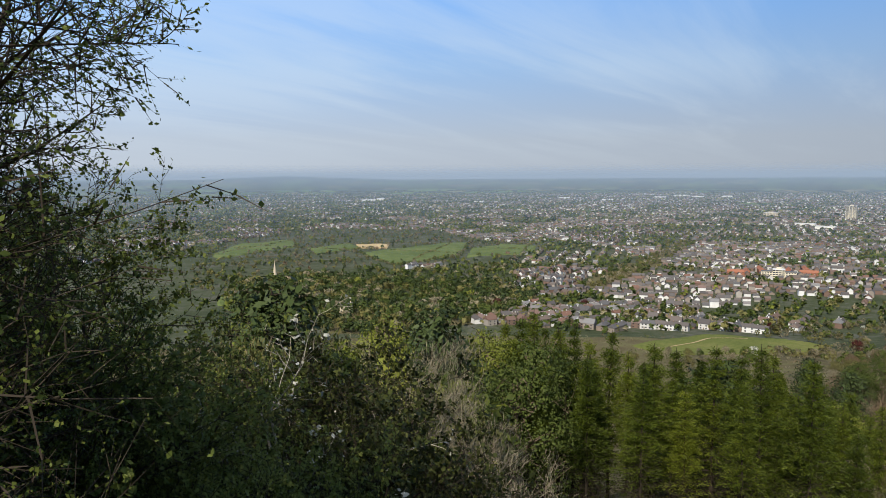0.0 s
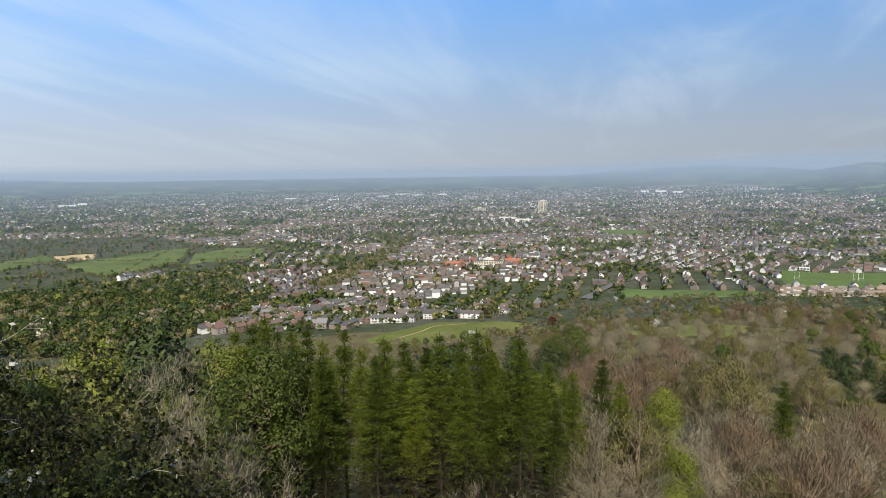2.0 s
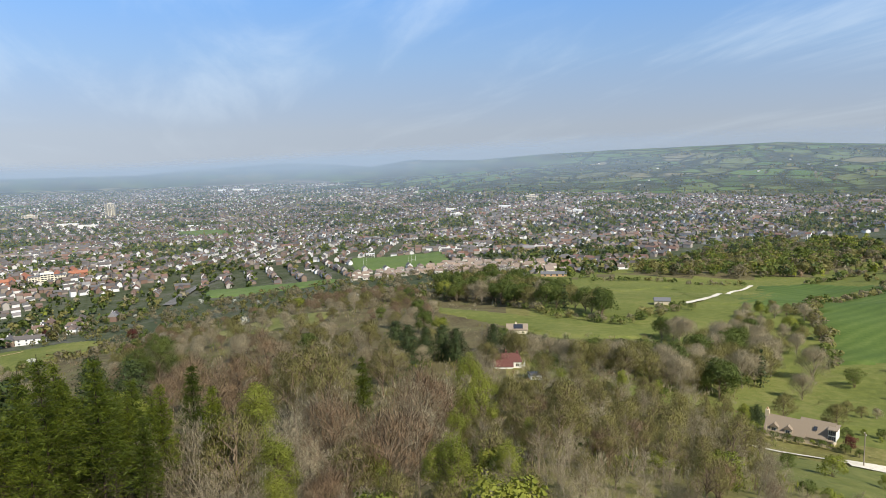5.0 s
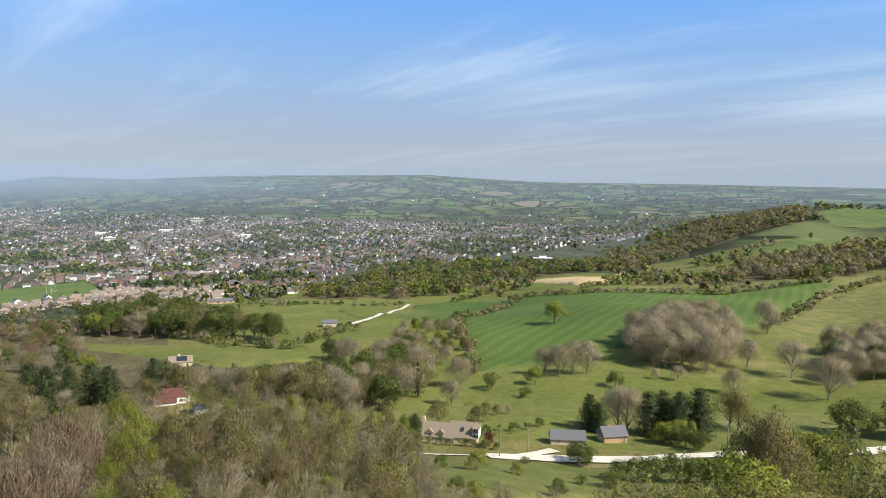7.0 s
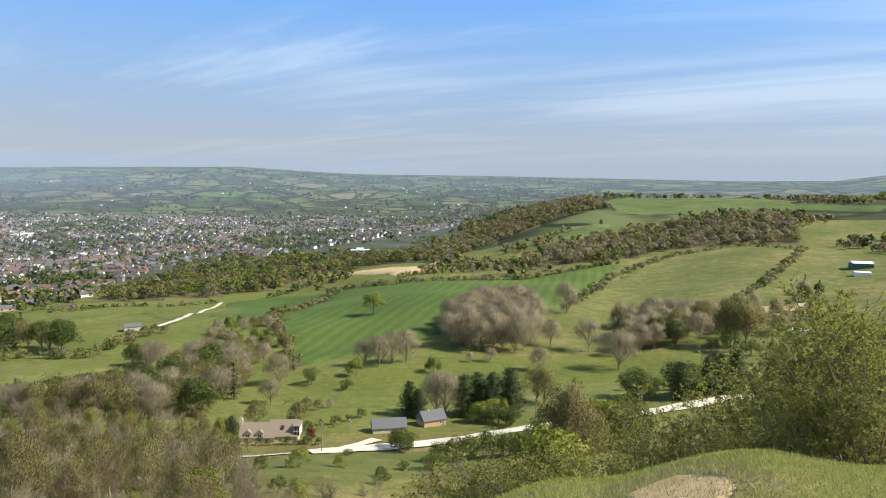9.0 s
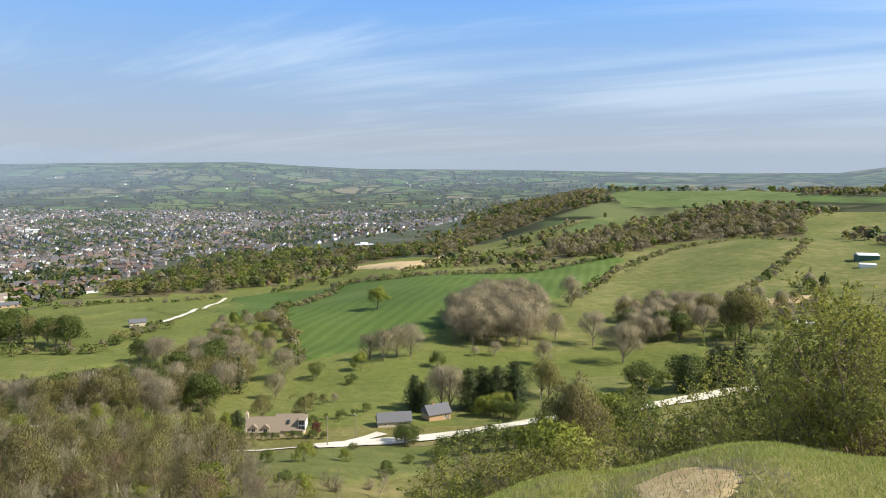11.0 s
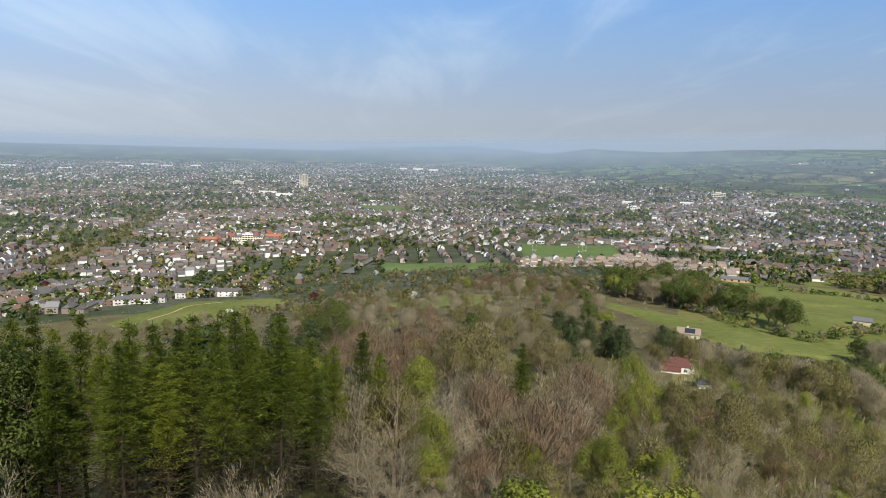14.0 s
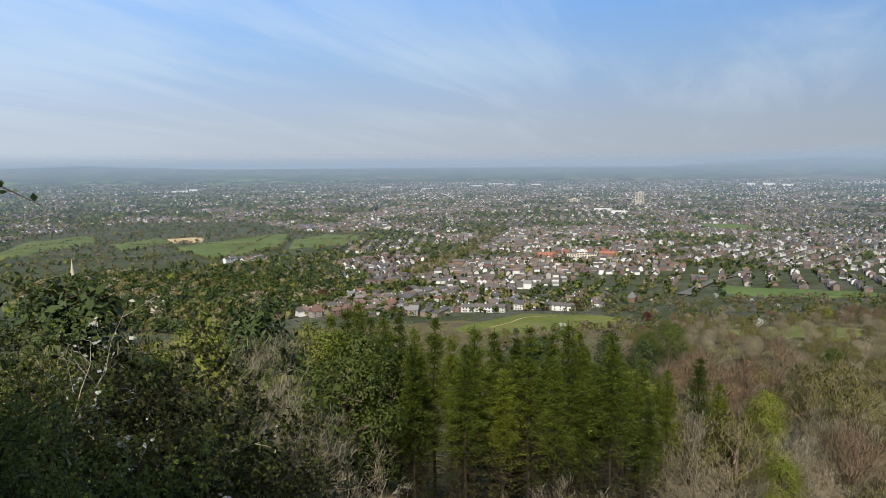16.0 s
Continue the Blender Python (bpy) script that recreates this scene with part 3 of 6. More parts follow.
def build_far_houses(lots):
    """Walls, gable roofs and chimneys of all the houses too far off to be told apart singly."""
    rng = np.random.default_rng(5)
    n = len(lots)
    k = lots[:, 3]
    long = rng.choice([7.5, 9, 11, 20], n, p=[0.42, 0.32, 0.2, 0.06]) * k * rng.uniform(0.85, 1.15, n)
    wide = rng.uniform(6.2, 8, n) * k
    tall = rng.choice([2.6, 4.4, 5.0, 7.5], n, p=[0.25, 0.4, 0.28, 0.07]) * k
    rise = rng.uniform(2.2, 3.4, n) * k
    flip = rng.random(n) < 0.25
    a = lots[:, 2] + np.where(flip, math.pi / 2, 0)
    z0 = land(lots[:, 0], lots[:, 1]) - 0.8
    c, s = np.cos(a), np.sin(a)

    def corner(u, v, z):
        return np.stack([lots[:, 0] + u * c - v * s, lots[:, 1] + u * s + v * c, z0 + z], 1)
    L, W, T = long / 2, wide / 2, tall + 0.8
    over = 0.4 * k
    wall = [corner(-L, -W, 0 * T), corner(L, -W, 0 * T), corner(L, W, 0 * T), corner(-L, W, 0 * T),
            corner(-L, -W, T), corner(L, -W, T), corner(L, W, T), corner(-L, W, T), corner(-L, 0 * W, T + rise * 0.96), corner(L, 0 * W, T + rise * 0.96)]
    wv = np.stack(wall, 1).reshape(-1, 3)
    base = np.arange(n)[:, None, None] * 10
    quads = np.array([(0, 1, 5, 4), (2, 3, 7, 6)])
    tris = np.array([(1, 2, 6), (1, 6, 5), (5, 6, 9), (3, 0, 4), (3, 4, 7), (7, 4, 8), (0, 1, 5), (0, 5, 4), (2, 3, 7), (2, 7, 6)])
    wf = (base + tris[None]).reshape(-1, 3)
    roof = [corner(-L - over, -W - over, T - 0.3 * k), corner(L + over, -W - over, T - 0.3 * k), corner(L + over, W + over, T - 0.3 * k), corner(-L - over, W + over, T - 0.3 * k),
            corner(-L - over, 0 * W, T + rise), corner(L + over, 0 * W, T + rise)]
    rv = np.stack(roof, 1).reshape(-1, 3)
    rt = np.array([(0, 1, 5), (0, 5, 4), (2, 3, 4), (2, 4, 5)])
    rf = (np.arange(n)[:, None, None] * 6 + rt[None]).reshape(-1, 3)
    tagged(new("distant_house_walls", mesh_of("distant_house_walls", wv, wf, [M_WALL_FAR])), "pale and brick walls of the crowded town houses", "houses", kind="stuff")
    tagged(new("distant_house_roofs", mesh_of("distant_house_roofs", rv, rf, [M_ROOF_FAR])), "brown, red and grey pitched roofs of the town", "roofs", kind="stuff")


order = np.argsort(HOUSE_LOTS[:, 4])
NEAR_LOTS, FAR_LOTS = HOUSE_LOTS[order[:175]], HOUSE_LOTS[order[175:]]
build_far_houses(FAR_LOTS)

# ---- buildings ----
M_WHITE = plain("white painted render", (0.78, 0.77, 0.73), 0.8, 0.18, 1.5, (0.45, 0.42, 0.36))
M_CREAM = plain("cream render", (0.66, 0.60, 0.47), 0.85, 0.2, 1.0, (0.40, 0.34, 0.25))
M_STONE = plain("pale limestone wall", (0.56, 0.48, 0.35), 0.9, 0.35, 3.0, (0.30, 0.25, 0.18))
M_TANBRICK = plain("tan brick", (0.50, 0.33, 0.19), 0.9, 0.3, 5.0, (0.28, 0.18, 0.11))
M_STONETILE = plain("weathered stone tiles", (0.26, 0.212, 0.155), 0.9, 0.5, 2.2, (0.19, 0.15, 0.12))
M_SLATE = plain("grey slate", (0.125, 0.127, 0.135), 0.75, 0.4, 2.5, (0.13, 0.13, 0.14))
M_REDTILE = plain("old red clay tiles", (0.125, 0.048, 0.040), 0.85, 0.5, 2.5, (0.07, 0.045, 0.038))
M_ORANGETILE = plain("orange clay tiles", (0.33, 0.135, 0.08), 0.85, 0.4, 2.0, (0.20, 0.09, 0.06))
M_GREENWALL = plain("green sheet cladding", (0.05, 0.12, 0.09), 0.5, 0.3, 1.0, (0.03, 0.06, 0.05))
M_SHEETROOF = plain("pale metal sheet roof", (0.68, 0.69, 0.69), 0.45, 0.2, 0.6, (0.4, 0.4, 0.4))
M_FRAME = plain("white window frame", (0.75, 0.74, 0.70), 0.6, 0.1, 3.0, (0.5, 0.5, 0.48))
M_WOODPOLE = plain("grey weathered timber", (0.26, 0.22, 0.17), 0.9, 0.4, 6.0, (0.12, 0.10, 0.08))


def glass_build(t, b):
    b.inputs["IOR"].default_value = 1.5
    return (0.03, 0.035, 0.045)


M_GLASS = material("dark window glass", glass_build, 0.08, 0.5)


def box(bm, x0, x1, y0, y1, z0, z1):
    v = [bm.verts.new((x, y, z)) for z in (z0, z1) for x, y in ((x0, y0), (x1, y0), (x1, y1), (x0, y1))]
    for f in ((3, 2, 1, 0), (4, 5, 6, 7), (0, 1, 5, 4), (1, 2, 6, 5), (2, 3, 7, 6), (3, 0, 4, 7)):
        bm.faces.new([v[i] for i in f])
    return bm


def boxed(*args):
    return box(bmesh.new(), *args)


def gabled_wall(L, W, E, R, base=-1.2):
    bm = bmesh.new()
    v = [bm.verts.new(p) for p in ((-L, -W, base), (L, -W, base), (L, W, base), (-L, W, base), (-L, -W, E), (L, -W, E), (L, W, E), (-L, W, E), (-L, 0, E + R), (L, 0, E + R))]
    for f in ((3, 2, 1, 0), (0, 1, 5, 4), (2, 3, 7, 6), (1, 2, 6, 9, 5), (3, 0, 4, 8, 7), (4, 5, 9, 8), (6, 7, 8, 9)):
        bm.faces.new([v[i] for i in f])
    return bm


def gable_roof(L, W, E, R, over=0.35, thick=0.18, hip=0.0):
    """Two (or four) slabs with an overhang."""
    bm = bmesh.new()
    s = R / W
    lo, up = E - over * s + 0.05, E + R + 0.05
    l, w = L + over, W + over
    for dz in (0, thick):
        for p in ((-l, -w, lo), (l, -w, lo), (l, w, lo), (-l, w, lo), (-l + hip, 0, up), (l - hip, 0, up)):
            bm.verts.new((p[0], p[1], p[2] + dz))
    bm.verts.ensure_lookup_table()
    v = bm.verts
    for f in ((6, 7, 11, 10), (8, 9, 10, 11), (7, 8, 11), (9, 6, 10), (1, 0, 4, 5), (3, 2, 5, 4), (0, 1, 7, 6), (1, 2, 8, 7), (2, 3, 9, 8), (3, 0, 6, 9)):
        bm.faces.new([v[i] for i in f])
    return bm


def window(parent, face, u, z, w, h, L, W, frame_mat=None, simple=False):
    """A framed window on a wall: face 0 front (-y), 1 back, 2 right (+x), 3 left."""
    frame_mat = frame_mat or M_FRAME
    q = 0.06

    def put(bm, a0, a1, z0, z1, d0, d1):
        if face == 0:
            box(bm, a0, a1, -W - d1, -W - d0, z0, z1)
        elif face == 1:
            box(bm, a0, a1, W + d0, W + d1, z0, z1)
        elif face == 2:
            box(bm, L + d0, L + d1, a0, a1, z0, z1)
        else:
            box(bm, -L - d1, -L - d0, a0, a1, z0, z1)
    bm = bmesh.new()
    if simple:
        put(bm, u - w / 2, u + w / 2, z, z + h, -0.05, 0.05)
        return part("window", bm, M_GLASS, parent)
    put(bm, u - w / 2, u + w / 2, z, z + 0.1, -0.05, q)
    put(bm, u - w / 2, u + w / 2, z + h - 0.1, z + h, -0.05, q)
    put(bm, u - w / 2, u - w / 2 + 0.1, z + 0.1, z + h - 0.1, -0.05, q)
    put(bm, u + w / 2 - 0.1, u + w / 2, z + 0.1, z + h - 0.1, -0.05, q)
    put(bm, u - 0.04, u + 0.04, z + 0.1, z + h - 0.1, -0.05, q - 0.01)
    win = part("window", bm, frame_mat, parent)
    bm = bmesh.new()
    put(bm, u - w / 2 + 0.1, u + w / 2 - 0.1, z + 0.1, z + h - 0.1, -0.05, q - 0.035)
    part("pane", bm, M_GLASS, win)
    return win


def gable_house(name, label, L, W, E, R, wall, roof, windows=(), chimneys=(), hip=0.0, door=None, category="house", simple=False):
    """A house about its middle: half length, half width, eaves, roof rise."""
    thing = tagged(new(name, None), label, category)
    part("wall", gabled_wall(L, W, E, R * (0.2 if hip else 0.97)), wall, thing)
    part("roof", gable_roof(L, W, E, R, hip=hip), roof, thing)
    for f, u, z, w, h in windows:
        window(thing, f, u, z, w, h, L, W, simple=simple)
    for u, v, top, cw in chimneys:
        c = part("chimney", boxed(u - cw, u + cw, v - cw * 0.8, v + cw * 0.8, E + R * 0.3, top), wall if wall is not M_WHITE else M_REDTILE, thing)
        if simple:
            continue
        part("chimney_pot", boxed(u - cw * 0.3, u + cw * 0.3, v - cw * 0.3, v + cw * 0.3, top, top + 0.5), M_ORANGETILE, c)
    if door is not None:
        part("door", boxed(door - 0.5, door + 0.5, -W - 0.06, -W + 0.02, -0.2, 2.0), M_WOODPOLE, thing)
    return thing


def stand(thing, x, y, turn, dz=0.0):
    thing.matrix_basis = pose(x, y, float(land(x, y)) + dz, 0, 0, turn)
    return thing


def common_houses():
    """The kinds of house along the nearer streets."""
    kinds = []
    row = [(0, u, z, 1.4, 1.3) for u in (-2.6, 2.6) for z in (0.8, 3.5)]
    back = [(1, u, z, 1.3, 1.2) for u in (-2.6, 2.6) for z in (0.8, 3.5)]
    kinds.append(gable_house("detached_house", "two-storey detached house with a tiled gable roof", 4.6, 3.8, 5.2, 2.8, M_WALL, M_ROOF, row + back + [(2, 0, 3.5, 1.0, 1.1)], [(-4.2, 0, 9.0, 0.5)], door=0, simple=True))
    kinds.append(gable_house("bungalow", "low bungalow with a broad tiled roof", 6.0, 4.2, 2.6, 2.7, M_WALL, M_ROOF, [(0, -3.5, 0.8, 1.8, 1.2), (0, 3.5, 0.8, 1.8, 1.2), (1, -3, 0.8, 1.6, 1.2), (2, 0, 3.0, 1.0, 1.0)], [(2, 0, 6.4, 0.4)], door=0, simple=True))
    kinds.append(gable_house("semi_detached_house", "pair of semi-detached houses with a hipped tiled roof", 7.6, 4.0, 5.3, 2.9, M_WALL, M_ROOF, [(0, u, z, 1.6, 1.3) for u in (-5, -1.8, 1.8, 5) for z in (0.8, 3.6)] + [(1, u, 3.6, 1.4, 1.2) for u in (-5, 5)], [(-0.2, 0, 9.2, 0.6)], hip=2.8, door=-3.4, simple=True))
    kinds.append(gable_house("terraced_house", "row of terraced houses with one long roof", 14.0, 4.0, 5.4, 2.6, M_WALL, M_ROOF, [(0, u, z, 1.4, 1.3) for u in range(-12, 13, 6) for z in (0.8, 3.6)], [(u, 0, 8.8, 0.5) for u in (-10, -3, 4, 11)], door=-10, simple=True))
    kinds.append(gable_house("gabled_house", "tall older house with a steep roof and chimneys", 5.2, 4.4, 6.0, 4.0, M_WALL, M_ROOF, row + back + [(2, 0, 6.2, 1.1, 1.3), (3, 0, 6.2, 1.1, 1.3)], [(-4.6, 0, 11.2, 0.6), (4.6, 0, 11.2, 0.6)], door=0.2, simple=True))
    return kinds


def place_near_houses():
    kinds = common_houses()
    rng = np.random.default_rng(21)
    used = set()
    for x, y, turn, _, d in NEAR_LOTS:
        az = math.degrees(math.atan2(x, y))
        odds = [0.05, 0.75, 0.15, 0.0, 0.05] if az > 48 else [0.34, 0.14, 0.30, 0.06, 0.16]
        k = int(rng.choice(5, p=odds))
        deg = math.degrees(turn) + (180 if rng.random() < 0.5 else 0) + rng.normal() * 4 + (90 if rng.random() < 0.2 else 0)
        m = pose(x, y, float(land(x, y)) + 0.25, 0, 0, deg)
        if k in used:
            tagged(copy_thing(kinds[k], m), group="houses at the foot of the hill")
        else:
            used.add(k)
            kinds[k].matrix_basis = m
            tagged(kinds[k], group="houses at the foot of the hill")
    for k, thing in enumerate(kinds):
        if k not in used:
            thing.matrix_basis = pose(*polar(30, 1450), float(land(*polar(30, 1450))), 0, 0, 30)


place_near_houses()


M_ROOFTAN = material("tan concrete tiles", house_surface([(0.0, (0.20, 0.155, 0.125)), (0.4, (0.26, 0.20, 0.16)), (0.7, (0.21, 0.19, 0.175)), (0.9, (0.30, 0.22, 0.165))], False, 1.2), 0.85)
M_WALLPALE = material("pale bungalow wall", house_surface([(0.0, (0.34, 0.25, 0.18)), (0.35, (0.50, 0.44, 0.35)), (0.7, (0.72, 0.69, 0.62))], False, 1.0), 0.85)


def estate():
    """Even rows of small pale houses between the wooded slope and the sports pitch."""
    rng = np.random.default_rng(31)
    first = gable_house("estate_bungalow", "small pale bungalow with a tan roof in an even estate row", 4.8, 3.6, 2.9, 2.3, M_WALLPALE, M_ROOFTAN, [(0, -2.6, 0.8, 1.7, 1.2), (0, 2.6, 0.8, 1.7, 1.2), (2, 0, 0.8, 1.1, 1.1)], [(1.5, 0, 6.0, 0.35)], simple=True)
    a = radians(-50)
    mid = np.array(ESTATE).mean(0)
    done = 0
    for row in range(-8, 9):
        for k in range(-14, 15):
            u, v = k * 14.5 + rng.normal() * 0.8 + 5 * (row % 2), row * 24.0 + rng.normal() * 0.9 + 5 * math.sin(k * 0.35)
            x, y = mid[0] + u * math.cos(a) - v * math.sin(a), mid[1] + u * math.sin(a) + v * math.cos(a)
            if not inside(np.array([x]), np.array([y]), ESTATE)[0] or rng.random() < 0.06:
                continue
            m = pose(x, y, float(land(x, y)) + 0.2, 0, 0, -50 + rng.normal() * 3 + (90 if rng.random() < 0.3 else 0) + (180 if rng.random() < 0.5 else 0))
            if done:
                thing = copy_thing(first, m)
            else:
                thing = first
                first.matrix_basis = m
            done += 1
            tagged(thing, group="bungalows of the estate")


estate()


def cottage():
    thing = tagged(new("stone_cottage", None), "long stone cottage with weathered brown tiled roofs above the track", "house")
    part("wall", gabled_wall(6.2, 3.6, 3.0, 4.2), M_STONE, thing)
    part("roof", gable_roof(6.2, 3.6, 3.0, 4.35), M_STONETILE, thing)
    for u in (-3.2, 1.2):
        d = part("dormer", gabled_wall(1.2, 1.3, 4.4, 1.0, 2.5), M_STONE, thing)
        d.matrix_basis = pose(u, -2.4, 0, 0, 0, 90)
        r = part("dormer_roof", gable_roof(1.2, 1.3, 4.4, 1.1, 0.2), M_STONETILE, thing)
        r.matrix_basis = pose(u, -2.4, 0, 0, 0, 90)
        w = part("window", boxed(u - 0.7, u + 0.7, -3.68, -3.58, 3.0, 4.2), M_FRAME, thing)
        part("pane", boxed(u - 0.6, u - 0.04, -3.70, -3.60, 3.1, 4.1), M_GLASS, w)
        part("pane", boxed(u + 0.04, u + 0.6, -3.70, -3.60, 3.1, 4.1), M_GLASS, w)
    c = part("chimney", boxed(-6.9, -5.7, -0.7, 0.7, -1, 9.0), M_STONE, thing, "tall pale stone chimney")
    part("chimney_pot", boxed(-6.6, -6.1, -0.3, 0.3, 9.0, 9.7), M_TANBRICK, c)
    # the taller wing with its glazed gable end
    w = part("wing_wall", gabled_wall(5.0, 3.9, 3.4, 4.6), M_STONE, thing)
    w.matrix_basis = pose(9.5, 0.8, 0)
    w2 = part("wing_roof", gable_roof(5.0, 3.9, 3.4, 4.75), M_STONETILE, thing)
    w2.matrix_basis = pose(9.5, 0.8, 0)
    sl = part("skylight", boxed(-0.55, 0.55, -0.7, 0.7, 0, 0.12), M_GLASS, thing, "blue-grey skylight in the roof")
    sl.matrix_basis = pose(9.2, -1.5, 6.05, math.degrees(math.atan2(4.6, 3.9)))
    g = part("glazed_bay", boxed(13.2, 15.6, -3.0, 2.8, 3.2, 7.0), M_FRAME, thing, "white framed glazed upper bay")
    for k in range(4):
        for z in (3.5, 5.3):
            part("pane", boxed(13.35 + k * 0.55, 13.8 + k * 0.55, -3.06, -2.98, z, z + 1.5), M_GLASS, g)
    part("bay_roof", boxed(13.0, 15.9, -3.3, 3.1, 7.0, 7.25), M_STONETILE, thing)
    return thing


cot = stand(cottage(), 188.5, 19.3, -97)
cot.scale = (0.74, 0.74, 0.74)
stand(gable_house("stone_barn", "low stone barn with a dark grey roof beside the track", 4.8, 2.3, 1.9, 1.9, M_STONE, M_SLATE, [(3, 0, 0.6, 0.9, 1.1), (0, -2.5, 0.8, 0.8, 0.7)], category="barn"), 194.0, -17.0, -88)
stand(gable_house("brick_cottage", "small tan brick cottage with a grey slate roof", 3.6, 2.7, 2.3, 2.1, M_TANBRICK, M_SLATE, [(2, -0.9, 0.8, 0.9, 1.2), (0, 2.0, 0.8, 1.0, 1.1)], [(-1.0, 0, 4.9, 0.3)], door=2.6), 200.5, -30.5, -72)
red = gable_house("red_roofed_house", "white house with old red tiled roofs among trees", 6.4, 3.4, 3.3, 2.9, M_WHITE, M_REDTILE, [(0, 4.6, 0.9, 1.6, 1.4), (0, -2, 0.9, 1.4, 1.2), (2, 0, 1.2, 1.8, 1.6)], [(-5.2, 0, 7.6, 0.5), (-0.5, 0.6, 7.3, 0.45), (4.6, 0, 7.2, 0.5)], hip=1.6)
p = part("lean_to_roof", gable_roof(4.2, 1.8, 1.9, 1.2), M_REDTILE, red)
p.matrix_basis = pose(-1.8, -4.6, 0)
p = part("lean_to_wall", gabled_wall(4.2, 1.8, 1.9, 1.1), M_WHITE, red)
p.matrix_basis = pose(-1.8, -4.6, 0)
p = part("balcony", boxed(6.4, 8.2, -3.2, 0.5, 0.9, 1.1), M_FRAME, red)
for q in (-3.1, -1.3, 0.4):
    part("post", boxed(8.05, 8.15, q - 0.04, q + 0.04, 1.1, 2.0), M_FRAME, p)
part("rail", boxed(8.03, 8.17, -3.2, 0.5, 2.0, 2.08), M_FRAME, p)
stand(red, 191.5, 101.5, -30 - 75 + 45)
red.scale = (0.7, 0.7, 0.7)
hut = gable_house("bungalow", "small pale bungalow with solar panels at the meadow's edge", 4.6, 3.4, 2.4, 1.9, M_CREAM, M_STONETILE, [(0, -2, 0.8, 1.2, 1.1)], [(-0.5, 0, 5.2, 0.3)])
s = part("solar_panel", boxed(-1.6, 2.6, -1.4, 1.4, 0, 0.08), M_GLASS, hut, "dark solar panel")
s.matrix_basis = pose(0, -1.85, 3.62, math.degrees(math.atan2(1.9, 3.4)))
stand(hut, 272.0, 139.0, -62)
stand(gable_house("garage", "low white garage with a flat grey roof among trees", 2.6, 1.6, 1.6, 0.3, M_WHITE, M_SLATE, category="garage"), 178.0, 84.0, -50)
stand(gable_house("garage", "low white garage with a flat grey roof among trees", 3.0, 1.4, 1.5, 0.3, M_WHITE, M_SLATE, category="garage"), 184.0, 74.0, -75)


def slab_block(name, label, L, W, H, storeys, wall, bays, category="building", cap=True):
    """A flat-roofed block with rows of windows on every side."""
    thing = tagged(new(name, None), label, category)
    part("wall", boxed(-L, L, -W, W, -2, H), wall, thing)
    part("roof", boxed(-L - 0.3, L + 0.3, -W - 0.3, W + 0.3, H, H + 0.6), M_SHEETROOF, thing)
    if cap:
        part("plant_room", boxed(-L * 0.4, L * 0.4, -W * 0.4, W * 0.4, H + 0.6, H + 3.5), wall, thing)
    step = H / storeys
    for k in range(storeys):
        z = k * step + step * 0.35
        for f in (0, 2, 3):
            half = L if f == 0 else W
            n = max(int(bays * half / L), 1)
            for j in range(n):
                u = -half + (j + 0.5) * 2 * half / n
                a, b = u - half / n * 0.78, u + half / n * 0.78
                bm = boxed(a, b, -W - 0.12, -W + 0.05, z, z + step * 0.5) if f == 0 else (boxed(L - 0.05, L + 0.12, a, b, z, z + step * 0.5) if f == 2 else boxed(-L - 0.12, -L + 0.05, a, b, z, z + step * 0.5))
                part("window", bm, M_GLASS, thing)
    return thing


stand(slab_block("tower_block", "tall cream office tower with bands of windows", 17, 13, 50, 13, M_CREAM, 3), 1512, 2530, -42)
stand(slab_block("office_block", "lower cream office block in the town", 26, 9, 18, 5, M_CREAM, 5), 1290, 2690, -25)
hotel = slab_block("care_home", "cream four-storey building with a grey roof", 9, 8, 13, 4, M_CREAM, 4)
for sx in (-1, 1):
    part("side_wing", boxed(*sorted((sx * 9, sx * 26)), -6, 6, -2, 9.5), M_CREAM, hotel)
    part("side_roof", boxed(*sorted((sx * 9, sx * 26.4)), -6.5, 6.5, 9.5, 10.2), M_SLATE, hotel)
    for k in range(4):
        for z in (1.2, 4.2, 7.2):
            part("window", boxed(*sorted((sx * (10.5 + k * 4), sx * (12.7 + k * 4))), -6.1, -5.95, z, z + 1.5), M_GLASS, hotel)
stand(hotel, 547, 1104, -26)
for x, y, deg, ln in ((515, 1150, 70, 15), (545, 1165, 75, 16), (585, 1150, 60, 15), (605, 1120, -30, 14), (490, 1135, -25, 13), (620, 1160, 70, 15)):
    stand(gable_house("brick_terrace", "long red brick terrace with an orange tiled roof", ln, 4.6, 6.5, 3.6, M_ORANGETILE, M_ORANGETILE, [(0, u, z, 1.5, 1.4) for u in (-9, -3, 3, 9) for z in (1, 4)]), x, y, deg)


def church():
    thing = tagged(new("church", None), "stone parish church with a tall tapering spire", "church")
    part("nave", gabled_wall(12, 5, 8, 6, -3), M_STONE, thing)
    part("roof", gable_roof(12, 5, 8, 6.2), M_STONETILE, thing)
    t = part("steeple", boxed(-17.5, -12, -2.8, 2.8, -3, 17), M_STONE, thing)
    bm = bmesh.new()
    bmesh.ops.create_cone(bm, cap_ends=True, segments=8, radius1=3.0, radius2=0.12, depth=24, matrix=Matrix.Translation((-14.75, 0, 29)))
    part("spire", bm, M_STONE, t)
    for u in (-8, -3, 2, 7):
        part("window", boxed(u - 0.7, u + 0.7, -5.1, -4.9, 2, 6), M_GLASS, thing)
    return thing


